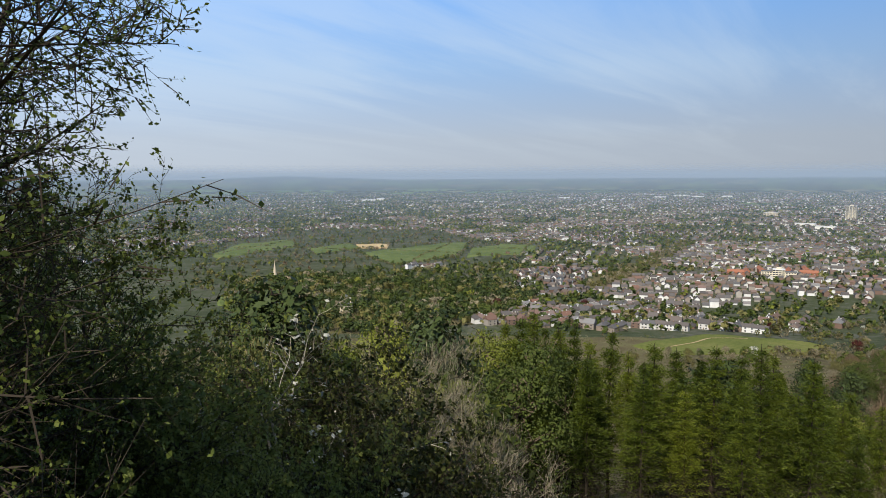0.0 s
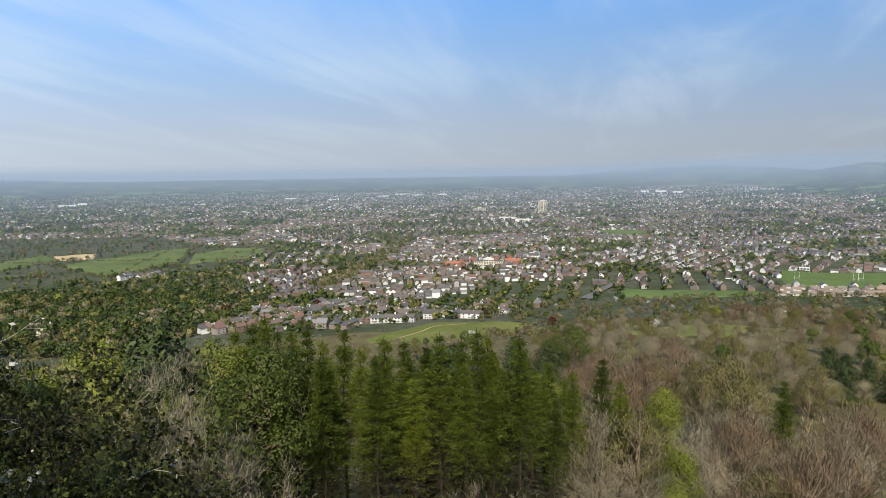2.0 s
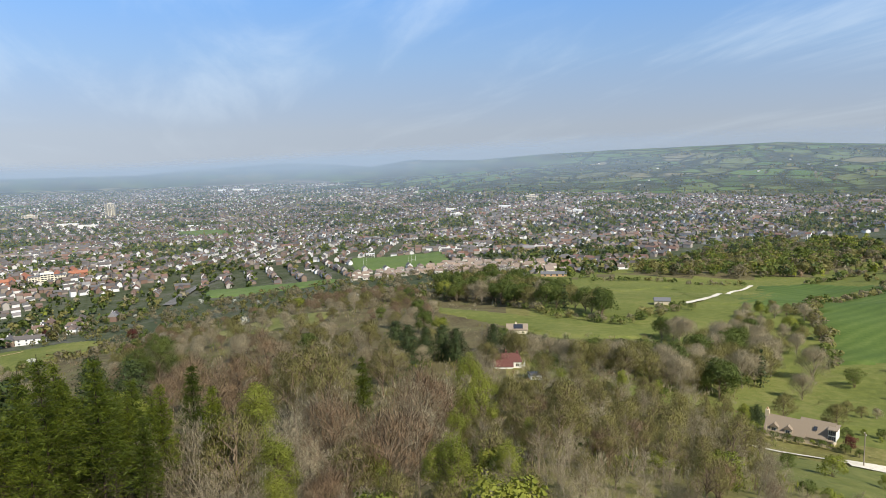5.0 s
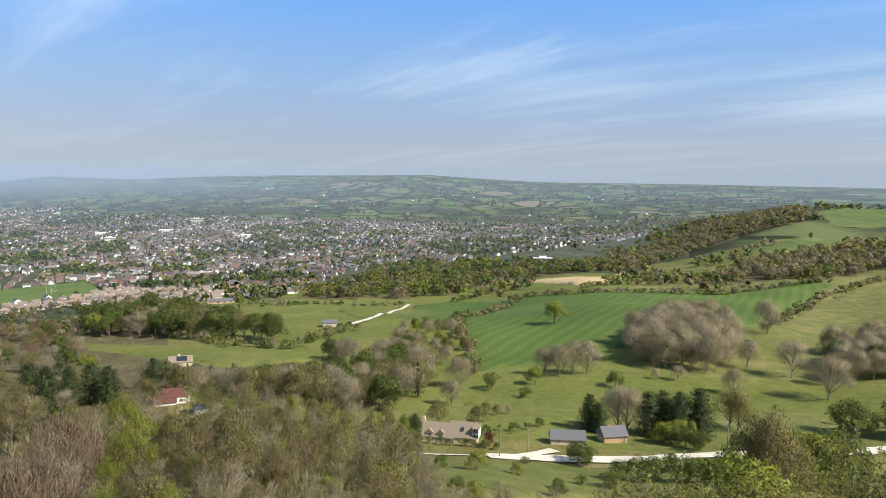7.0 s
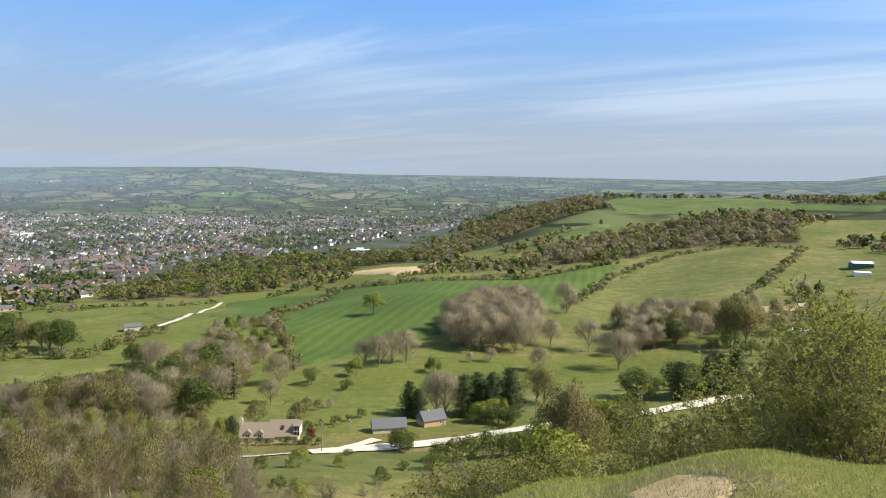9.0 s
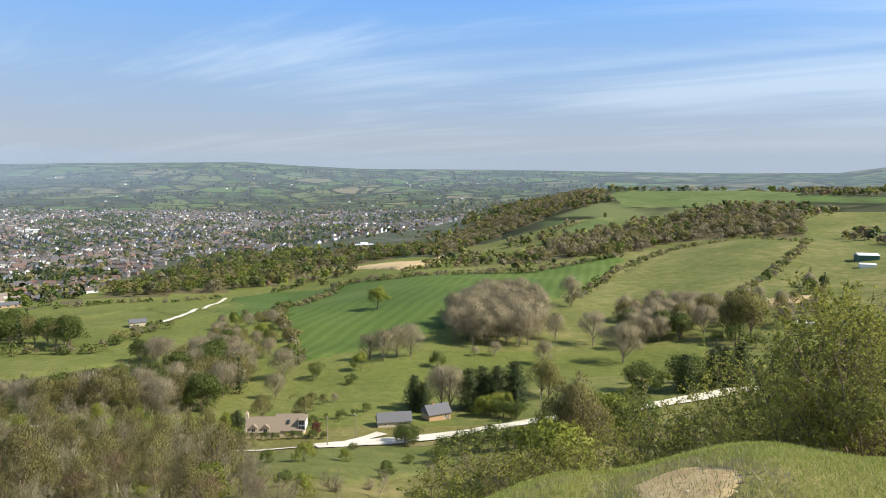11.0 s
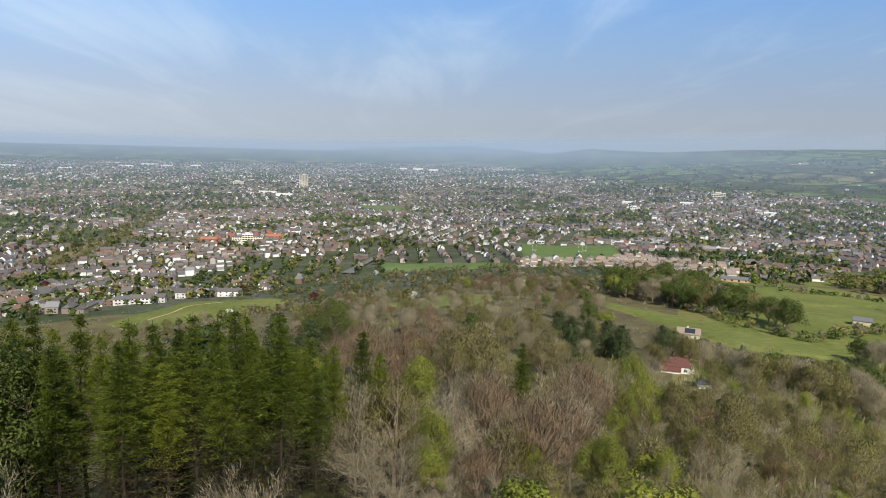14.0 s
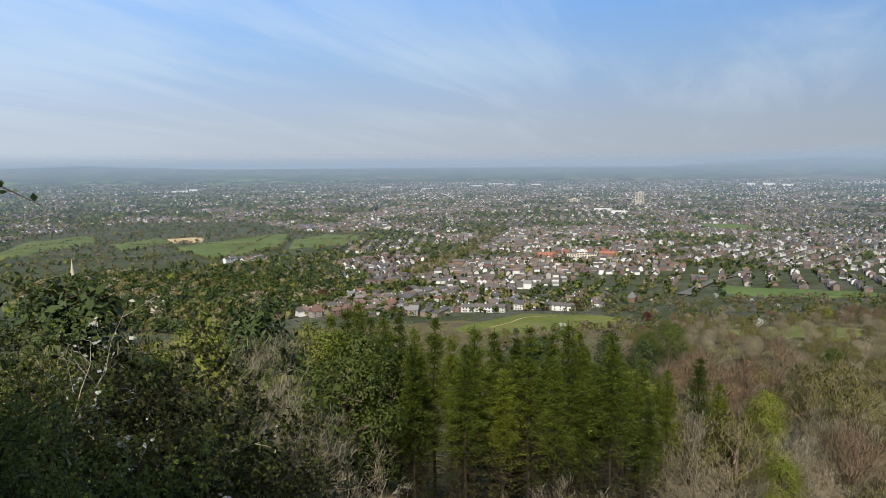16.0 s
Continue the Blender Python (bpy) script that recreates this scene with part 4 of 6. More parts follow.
stand(church(), -265, 1125, 20, -10)
stand(slab_block("manor_house", "large white country house among trees", 15, 6, 9, 2, M_WHITE, 7), 1118, -48, -87)
stand(slab_block("sports_pavilion", "low white sports pavilion beside the pitch", 11, 4, 4, 1, M_WHITE, 5, cap=False), 922, 762, -52)
stand(slab_block("villa", "white villa on the far side of the town", 12, 8, 10, 3, M_WHITE, 4), 1580, 985, -58)
stand(slab_block("country_house", "yellow stone country house on a wooded rise", 20, 8, 14, 3, M_CREAM, 6), 1990, 960, -64)
stand(gable_house("field_barn", "green-walled barn with a pale sheet roof", 7, 4.5, 3.6, 1.4, M_GREENWALL, M_SHEETROOF, category="barn"), 446, -388, -110)
stand(gable_house("shed", "low white-roofed farm shed", 5, 2.6, 2.2, 0.7, M_WHITE, M_SHEETROOF, category="shed"), 424, -370, -120)
stand(gable_house("shed", "low white-roofed farm shed", 4, 2.2, 2.0, 0.6, M_WHITE, M_SHEETROOF, category="shed"), 298, -229, -128)
stand(gable_house("farm_building", "grey farm building beside pale yards", 4.5, 3, 2.6, 1.5, M_STONE, M_SLATE, category="barn"), 410, 112, -70)
stand(gable_house("school", "long low school building with a grey roof", 13, 5, 3.0, 2.0, M_TANBRICK, M_SLATE, [(0, u, 1, 2.2, 1.8) for u in range(-9, 10, 6)], category="school"), 640, 285, -62)
stand(gable_house("villa", "pale mansion among dark trees", 8, 6, 7.5, 3.2, M_CREAM, M_SLATE, [(0, u, z, 1.3, 1.6) for u in (-5, 0, 5) for z in (1, 4.4)], [(-6, 0, 12, 0.7), (6, 0, 12, 0.7)]), -115, 790, 10)
stand(gable_house("villa", "white villa on the plain's edge", 7, 5, 6, 2.8, M_WHITE, M_SLATE, [(0, u, z, 1.3, 1.4) for u in (-4, 4) for z in (1, 4)], [(0, 0, 10.5, 0.6)]), 1342, 2024, -33)


def goal(x, y, deg):
    thing = tagged(new("rugby_posts", None), "white H-shaped rugby posts on the pitch", "goal posts", "rugby posts")
    for u in (-2.8, 2.8):
        part("post", boxed(u - 0.09, u + 0.09, -0.09, 0.09, -0.5, 11), M_WHITE, thing)
    part("crossbar", boxed(-2.7, 2.7, -0.08, 0.08, 2.95, 3.1), M_WHITE, thing)
    stand(thing, x, y, deg, 1.2)


for x, y in ((805, 672), (850, 612), (832, 606), (893, 728)):
    goal(x, y, -50)


def utility_pole(x, y, h):
    thing = tagged(new("utility_pole", None), "weathered timber pole with a crossarm beside the track", "pole", "utility poles")
    bm = bmesh.new()
    bmesh.ops.create_cone(bm, cap_ends=True, segments=7, radius1=0.16, radius2=0.10, depth=h + 1, matrix=Matrix.Translation((0, 0, h / 2 - 0.5)))
    part("pole", bm, M_WOODPOLE, thing)
    part("crossarm", boxed(-0.8, 0.8, -0.06, 0.06, h - 0.5, h - 0.38), M_WOODPOLE, thing)
    for u in (-0.7, 0.7):
        part("insulator", boxed(u - 0.06, u + 0.06, -0.06, 0.06, h - 0.38, h - 0.2), M_WHITE, thing)
    stand(thing, x, y, 20)


for x, y, h in ((172, 2, 8), (181, -5.5, 7), (196, -62, 7.5), (203, -100, 7.5)):
    utility_pole(x, y, h)


def fence(x0, y0, x1, y1, n):
    thing = tagged(new("timber_fence", None), "grey timber post and rail fence by the track", "fence")
    pts = [(x0 + (x1 - x0) * k / n, y0 + (y1 - y0) * k / n) for k in range(n + 1)]
    a = math.degrees(math.atan2(y1 - y0, x1 - x0))
    for x, y in pts:
        p = part("post", boxed(-0.07, 0.07, -0.07, 0.07, -0.3, 1.15), M_WOODPOLE, thing)
        p.matrix_basis = pose(x, y, float(land(x, y)), 0, 0, a)
    for (xa, ya), (xb, yb) in zip(pts[:-1], pts[1:]):
        za, zb = float(land(xa, ya)), float(land(xb, yb))
        ln = math.hypot(xb - xa, yb - ya)
        for z in (0.45, 0.95):
            r = part("rail", boxed(0, ln, -0.03, 0.03, z - 0.06, z + 0.06), M_WOODPOLE, thing)
            r.matrix_basis = pose(xa, ya, za, 0, -math.degrees(math.atan2(zb - za, ln)), a)


fence(170, -19, 172, -30, 5)
fence(175, -33, 183, -70, 14)

# big pale sheds and stores on the edge of the far town
for az, d, ln, wd, h in ((-6.2, 4550, 90, 30, 10), (-5.2, 4700, 50, 24, 12), (19.2, 5600, 120, 40, 9), (20.4, 5300, 80, 30, 9), (22.5, 5400, 70, 30, 10), (17.6, 5200, 90, 36, 8), (40.2, 4900, 70, 30, 14), (41.5, 4700, 60, 26, 12), (39, 5000, 50, 30, 12), (28, 2500, 60, 26, 8), (29.3, 2380, 55, 24, 8), (33.8, 2500, 42, 14, 6), (36.8, 2150, 40, 10, 5), (10.0, 5000, 80, 26, 8), (3.0, 4300, 60, 20, 7), (57.5, 2050, 30, 12, 9), (62, 1950, 34, 12, 7), (68, 1800, 26, 12, 7), (13.5, 4600, 70, 24, 8)):
    r, k = spread(az, d)
    x, y = polar(az, r)
    thing = gable_house("industrial_shed", "long white sheet-roofed shed on the edge of the town", ln / 2 * k, wd / 2 * k, h * k, 2.0 * k, M_WHITE, M_SHEETROOF, category="warehouse")
    tagged(thing, group="sheds of the far town")
    stand(thing, x, y, -az + (8 if ln > 60 else -12))

# lone farmhouses on the far hillside
def hill_farms():
    rng = np.random.default_rng(41)
    for k in range(22):
        x, y = polar(rng.uniform(58, 104), rng.uniform(2350, 3700))
        thing = copy_thing(FARM, pose(x, y, float(land(x, y)) + 0.3, 0, 0, rng.uniform(0, 360)) @ Matrix.Scale(0.7, 4))
        tagged(thing, group="hillside farmhouses")


FARM = gable_house("farmhouse", "white farmhouse with a grey roof on the far hillside", 7.0, 4.0, 5.5, 2.6, M_WHITE, M_SLATE, [(0, u, 1.0, 1.4, 1.3) for u in (-4, 0, 4)], category="house", simple=True)
FARM.matrix_basis = pose(*polar(70, 2500), float(land(*polar(70, 2500))) + 0.3, 0, 0, 20)
hill_farms()

# ---- trees ----
def leaf_material(name, lo, mid, hi, clear=0.3):
    m = bpy.data.materials.new(name)
    m.use_nodes = True
    t = m.node_tree
    t.nodes.clear()
    out = node(t, "ShaderNodeOutputMaterial")
    island = node(t, "ShaderNodeNewGeometry").outputs["Random Per Island"]
    chance = node(t, "ShaderNodeObjectInfo").outputs["Random"]
    patch = node(t, "ShaderNodeMapRange", {0: place_noise(t, 0.07, 2.0), 1: 0.3, 2: 0.7}).outputs[0]
    f = math_node(t, "ADD", math_node(t, "MULTIPLY", island, 0.34), math_node(t, "ADD", math_node(t, "MULTIPLY", chance, 0.30), math_node(t, "MULTIPLY", patch, 0.36)))
    c = ramp(t, f, [(0.1, lo), (0.5, mid), (0.9, hi)])
    d = node(t, "ShaderNodeBsdfPrincipled", {"Base Color": c, "Roughness": 0.6, "Specular IOR Level": 0.25})
    tr = node(t, "ShaderNodeBsdfTranslucent", {0: c})
    mx = node(t, "ShaderNodeMixShader", {0: clear, 1: d.outputs[0], 2: tr.outputs[0]})
    t.links.new(mx.outputs[0], out.inputs[0])
    return m


def bark_material(name, lo, hi):
    def build(t, b):
        n = own_noise(t, 6.0, 4.0, (1, 1, 0.25))
        chance = node(t, "ShaderNodeObjectInfo").outputs["Random"]
        f = math_node(t, "ADD", math_node(t, "MULTIPLY", n, 0.7), math_node(t, "MULTIPLY", chance, 0.3))
        return ramp(t, f, [(0.25, lo), (0.75, hi)])
    return material(name, build, 0.9, 0.1)


L_LARCH = leaf_material("larch needles", (0.026, 0.042, 0.004), (0.075, 0.102, 0.008), (0.180, 0.205, 0.018), 0.35)
L_SPRING = leaf_material("fresh spring leaves", (0.140, 0.170, 0.026), (0.225, 0.255, 0.040), (0.330, 0.340, 0.065), 0.4)
L_OLIVE = leaf_material("olive budding leaves", (0.135, 0.122, 0.042), (0.205, 0.192, 0.064), (0.285, 0.265, 0.098), 0.4)
L_GREEN = leaf_material("mid green leaves", (0.060, 0.086, 0.020), (0.108, 0.142, 0.030), (0.178, 0.205, 0.048), 0.4)
L_DARK = leaf_material("dark evergreen needles", (0.030, 0.046, 0.014), (0.052, 0.076, 0.022), (0.085, 0.115, 0.032), 0.2)
L_RUST = leaf_material("rusty opening buds", (0.170, 0.110, 0.065), (0.230, 0.160, 0.095), (0.285, 0.210, 0.130), 0.3)
L_COPPER = leaf_material("copper leaves", (0.060, 0.018, 0.016), (0.095, 0.026, 0.020), (0.130, 0.040, 0.028), 0.25)
L_BLOSSOM = leaf_material("pale blossom", (0.30, 0.30, 0.24), (0.45, 0.45, 0.38), (0.60, 0.60, 0.54), 0.3)
L_GREY = leaf_material("grey twig sprays", (0.245, 0.214, 0.134), (0.345, 0.302, 0.190), (0.460, 0.408, 0.275), 0.4)
L_WOOD = leaf_material("brown winter woods", (0.165, 0.144, 0.085), (0.225, 0.195, 0.116), (0.295, 0.255, 0.158), 0.45)
B_GREY = bark_material("grey twig bark", (0.15, 0.122, 0.084), (0.33, 0.28, 0.205))
B_BROWN = bark_material("brown bark", (0.10, 0.076, 0.052), (0.220, 0.170, 0.118))
B_DARK = bark_material("dark bark", (0.022, 0.018, 0.013), (0.055, 0.043, 0.031))
B_PALE = bark_material("pale bark", (0.24, 0.21, 0.17), (0.42, 0.38, 0.31))


def unit(v):
    return v / (np.linalg.norm(v, axis=-1, keepdims=True) + 1e-9)


def tubes(seg, sides):
    """Tapered prisms for rows of (x0 y0 z0 x1 y1 z1 r0 r1)."""
    seg = np.asarray(seg, dtype=float)
    if not len(seg):
        return np.zeros((0, 3)), np.zeros((0, 4), dtype=int)
    p0, p1, r0, r1 = seg[:, :3], seg[:, 3:6], seg[:, 6], seg[:, 7]
    d = unit(p1 - p0)
    ref = np.where(np.abs(d[:, 2:3]) > 0.9, [[1.0, 0, 0]], [[0, 0, 1.0]])
    u = unit(np.cross(d, ref))
    v = np.cross(d, u)
    ang = np.arange(sides) * 2 * math.pi / sides
    ring = u[:, None] * np.cos(ang)[None, :, None] + v[:, None] * np.sin(ang)[None, :, None]
    a = p0[:, None] + ring * r0[:, None, None]
    b = p1[:, None] + ring * r1[:, None, None]
    verts = np.concatenate([a, b], 1).reshape(-1, 3)
    k = np.arange(sides)
    q = np.stack([k, (k + 1) % sides, sides + (k + 1) % sides, sides + k], 1)
    faces = (np.arange(len(seg))[:, None, None] * 2 * sides + q[None]).reshape(-1, 4)
    return verts, faces


def strips(rng, seg):
    """Thin flat twigs, one strip each."""
    seg = np.asarray(seg, dtype=float)
    if not len(seg):
        return np.zeros((0, 3)), np.zeros((0, 4), dtype=int)
    p0, p1, r0, r1 = seg[:, :3], seg[:, 3:6], seg[:, 6:7], seg[:, 7:8]
    side = unit(np.cross(p1 - p0, rng.normal(size=p0.shape)))
    verts = np.stack([p0 - side * r0, p0 + side * r0, p1 + side * r1, p1 - side * r1], 1).reshape(-1, 3)
    return verts, np.arange(len(verts)).reshape(-1, 4)


def leaves_facing(rng, at, way, size, loose=0.5, slim=0.62):
    """Small leaf blades that lie roughly on the face of a crown."""
    n = len(at)
    out = unit(unit(way) + rng.normal(size=(n, 3)) * loose)
    u = unit(np.cross(out, rng.normal(size=(n, 3))))
    v = np.cross(out, u)
    s = size * rng.uniform(0.55, 1.3, (n, 1))
    w = slim * s
    verts = np.stack([at - u * s, at - v * w, at + u * s, at + v * w], 1).reshape(-1, 3)
    return verts, np.arange(len(verts)).reshape(-1, 4)


def sprays_at(rng, at, size, middle, slim=0.10, up=0.55, face=None):
    """Slender sprays of twigs that fan up and out from the middle of a crown."""
    n = len(at)
    u = unit(unit(at - middle) * 0.7 + np.array([0, 0, up]) + rng.normal(size=(n, 3)) * 0.38)
    v = unit(np.cross(u, rng.normal(size=(n, 3))))
    if face is not None:
        v = v * np.where((np.cross(u, v) * face).sum(1, keepdims=True) < 0, -1, 1)
    s = size * rng.uniform(0.5, 1.3, (n, 1))
    w = slim * s
    verts = np.stack([at - u * s, at - v * w, at + u * s, at + v * w], 1).reshape(-1, 3)
    return verts, np.arange(len(verts)).reshape(-1, 4)


def join(*pieces):
    verts, faces, n = [], [], 0
    for v, f in pieces:
        verts.append(v)
        faces.append(f + n)
        n += len(v)
    return np.concatenate(verts), np.concatenate(faces)


def grow(rng, start, way, length, radius, level, spec, out):
    """Branches that fork and bend, as rows of segments by level."""
    steps = spec["steps"][level]
    p, d = np.array(start, dtype=float), unit(np.array(way, dtype=float))
    last = level == len(spec["steps"]) - 1
    for k in range(steps):
        d = unit(d + rng.normal(size=3) * spec["bend"] + np.array([0, 0, spec["lift"][level]]))
        q = p + d * length / steps
        r0 = radius * (1 - 0.75 * k / steps)
        r1 = radius * (1 - 0.75 * (k + 1) / steps)
        out[level].append((*p, *q, r0, r1))
        if not last:
            n = spec["kids"][level]
            n = int(n) + (rng.random() < n % 1)
            if (k + 1) / steps > spec["clear"][level]:
                for _ in range(n):
                    side = unit(np.cross(d, rng.normal(size=3)))
                    w = unit(d * spec["along"][level] + side)
                    f = rng.random()
                    grow(rng, p + (q - p) * f, w, length * spec["short"][level] * rng.uniform(0.6, 1.15) * (1.15 - 0.55 * k / steps), max(r1 * 0.6, spec["twig"]), level + 1, spec, out)
        p = q


def broad(seed, height, spread_, twig, kids, leaf=None, leaf_size=0.1, per_twig=1.0, stems=1, lift=0.10, clear=0.25, cap=100000, brush=0.0, stout=0.017, sway=0.42):
    """A broadleaved tree or shrub: wood mesh data and crown mesh data."""
    rng = np.random.default_rng(seed)
    spec = dict(steps=(7, 4, 3, 2), bend=0.13, lift=(0.10, lift, lift * 0.8, 0.05), kids=kids, clear=(clear, 0.1, 0.0), along=(0.75, 0.85, 0.8), short=(0.55 * spread_, 0.5, 0.5), twig=twig)
    out = [[], [], [], []]
    for s in range(stems):
        lean = rng.normal(size=2) * (0.12 if stems == 1 else sway)
        grow(rng, (0, 0, -0.6), (lean[0], lean[1], 1), height * (0.80 if stems == 1 else rng.uniform(0.6, 0.85)), height * (stout if stems == 1 else 0.009), 0, spec, out)
    thick = out[0]
    wood = join(tubes(thick, 5), tubes(out[1], 3), tubes(out[2], 3), strips(rng, out[3]))
    crown = None
    if leaf is not None:
        tips = np.array(out[3] if per_twig else out[2])
        n = min(int(len(tips) * per_twig), cap)
        pick = tips[rng.integers(0, len(tips), n)]
        f = rng.random((n, 1)) * 1.15
        at = pick[:, :3] + (pick[:, 3:6] - pick[:, :3]) * f + rng.normal(size=(n, 3)) * leaf_size * 0.6
        face = unit(unit(at - np.array([0, 0, height * 0.35])) + np.array([0, 0, 0.4]) + rng.normal(size=at.shape) * 0.45)
        crown = sprays_at(rng, at, leaf_size, np.array([0, 0, height * 0.3]), brush, face=face) if brush else leaves_facing(rng, at, face, leaf_size, 0.7)
        crown = (*crown, np.repeat(face, 4, 0))
    return wood, crown


def conifer(seed, height, width, whorls, per, leaf_size, tufts, bare=0.25, droop=-0.12, point=1.0):
    """A straight trunk with whorls of level branches and needle tufts."""
    rng = np.random.default_rng(seed)
    out_t, out_b, at = [], [], []
    n = 9
    sway = rng.normal(size=(n + 1, 2)).cumsum(0) * 0.03
    for k in range(n):
        z0, z1 = height * k / n, height * (k + 1) / n
        out_t.append((sway[k][0], sway[k][1], z0 - (0.8 if k == 0 else 0), sway[k + 1][0], sway[k + 1][1], z1, height * 0.011 * (1 - k / n) + 0.02, height * 0.011 * (1 - (k + 1) / n) + 0.02))
    for w in range(whorls):
        h = bare + (1 - bare) * (w + rng.random()) / whorls
        z = h * height
        u = (h - bare) / (1 - bare)
        reach = width * (min(1.0, (1 - u) ** point * 1.15 + 0.03)) * (0.55 + 0.45 * min(1, u * 5 + 0.3))
        a0 = rng.random() * 7
        for b in range(per):
            a = a0 + b * 2 * math.pi / per + rng.normal() * 0.3
            ln = reach * rng.uniform(0.55, 1.15)
            rise = droop + 0.35 * u + rng.normal() * 0.08
            p = np.array([0, 0, z])
            d = np.array([math.cos(a), math.sin(a), rise])
            m = p + d * ln * 0.55
            e = m + np.array([d[0], d[1], rise + 0.16]) * ln * 0.5
            out_b.append((*p, *m, 0.035, 0.022))
            out_b.append((*m, *e, 0.022, 0.008))
            k = max(2, int(tufts * ln / width))
            f = rng.random((k, 1)) ** 0.7
            c = np.where(f < 0.55, p + (m - p) * f / 0.55, m + (e - m) * (f - 0.55) / 0.45)
            at.append(c + rng.normal(size=(k, 3)) * np.array([0.16, 0.16, 0.12]) * width / 2.2)
    at = np.concatenate(at)
    face = unit(at * np.array([1, 1, 0]) + np.array([0, 0, 0.35 * width]))
    crown = leaves_facing(rng, at, face, leaf_size, 0.6, 0.45)
    return join(tubes(out_t, 6), tubes(out_b, 3)), (*crown, np.repeat(unit(face + rng.normal(size=face.shape) * 0.3), 4, 0))


def larch(seed, height, width, whorls=34, per=6, tufts=190, size=0.21):
    """A larch: dark straight trunk, dead twigs low down, level boughs hung with soft needle tufts towards a pointed top."""
    rng = np.random.default_rng(seed)
    trunk, boughs, dead, at, axis = [], [], [], [], []
    n = 10
    sway = rng.normal(size=(n + 1, 2)).cumsum(0) * 0.05
    for k in range(n):
        trunk.append((*sway[k], height * k / n - (0.8 if k == 0 else 0), *sway[k + 1], height * (k + 1) / n, height * 0.0095 * (1 - k / n) + 0.02, height * 0.0095 * (1 - (k + 1) / n) + 0.02))
    for w in range(whorls):
        h = 0.10 + 0.89 * (w + rng.random()) / whorls
        reach = width * min(1.0, 1.12 * (1 - h) ** 0.72 + 0.02) * (0.7 + 0.3 * min(1, h * 2.5))
        live = np.clip((h - 0.34) / 0.36, 0.04, 1)
        a0 = rng.random() * 7
        for b in range(per):
            a = a0 + b * 2 * math.pi / per + rng.normal() * 0.35
            ln = reach * rng.uniform(0.5, 1.2)
            s = np.interp(h * n, np.arange(n + 1), sway[:, 0]), np.interp(h * n, np.arange(n + 1), sway[:, 1])
            p = np.array([s[0], s[1], h * height])
            rise = -0.22 + 0.42 * h + rng.normal() * 0.1
            m = p + np.array([math.cos(a), math.sin(a), rise]) * ln * 0.6
            e = m + np.array([math.cos(a), math.sin(a), rise + 0.25]) * ln * 0.45
            boughs.append((*p, *m, 0.032, 0.018))
            boughs.append((*m, *e, 0.018, 0.006))
            for _ in range(int(10 * (1.1 - live))):
                f = rng.random()
                q = p + (e - p) * f
                dead.append((*q, *(q + rng.normal(size=3) * np.array([0.45, 0.45, 0.3])), 0.012, 0.004))
            k = max(2, int(tufts * ln / width * live))
            f = rng.random((k, 1)) ** 0.6
            c = np.where(f < 0.57, p + (m - p) * f / 0.57, m + (e - m) * (f - 0.57) / 0.43)
            c = c + rng.normal(size=(k, 3)) * np.array([0.22, 0.22, 0.13])
            c[:, 2] -= rng.random(k) ** 2 * 0.35
            at.append(c)
            axis.append(np.tile(p - np.array([0, 0, 0.4 * ln]), (k, 1)))
    at, axis = np.concatenate(at), np.concatenate(axis)
    return join(tubes(trunk, 6), tubes(boughs, 3), strips(rng, dead)), sprays_at(rng, at, size, axis, 0.17, -0.15)


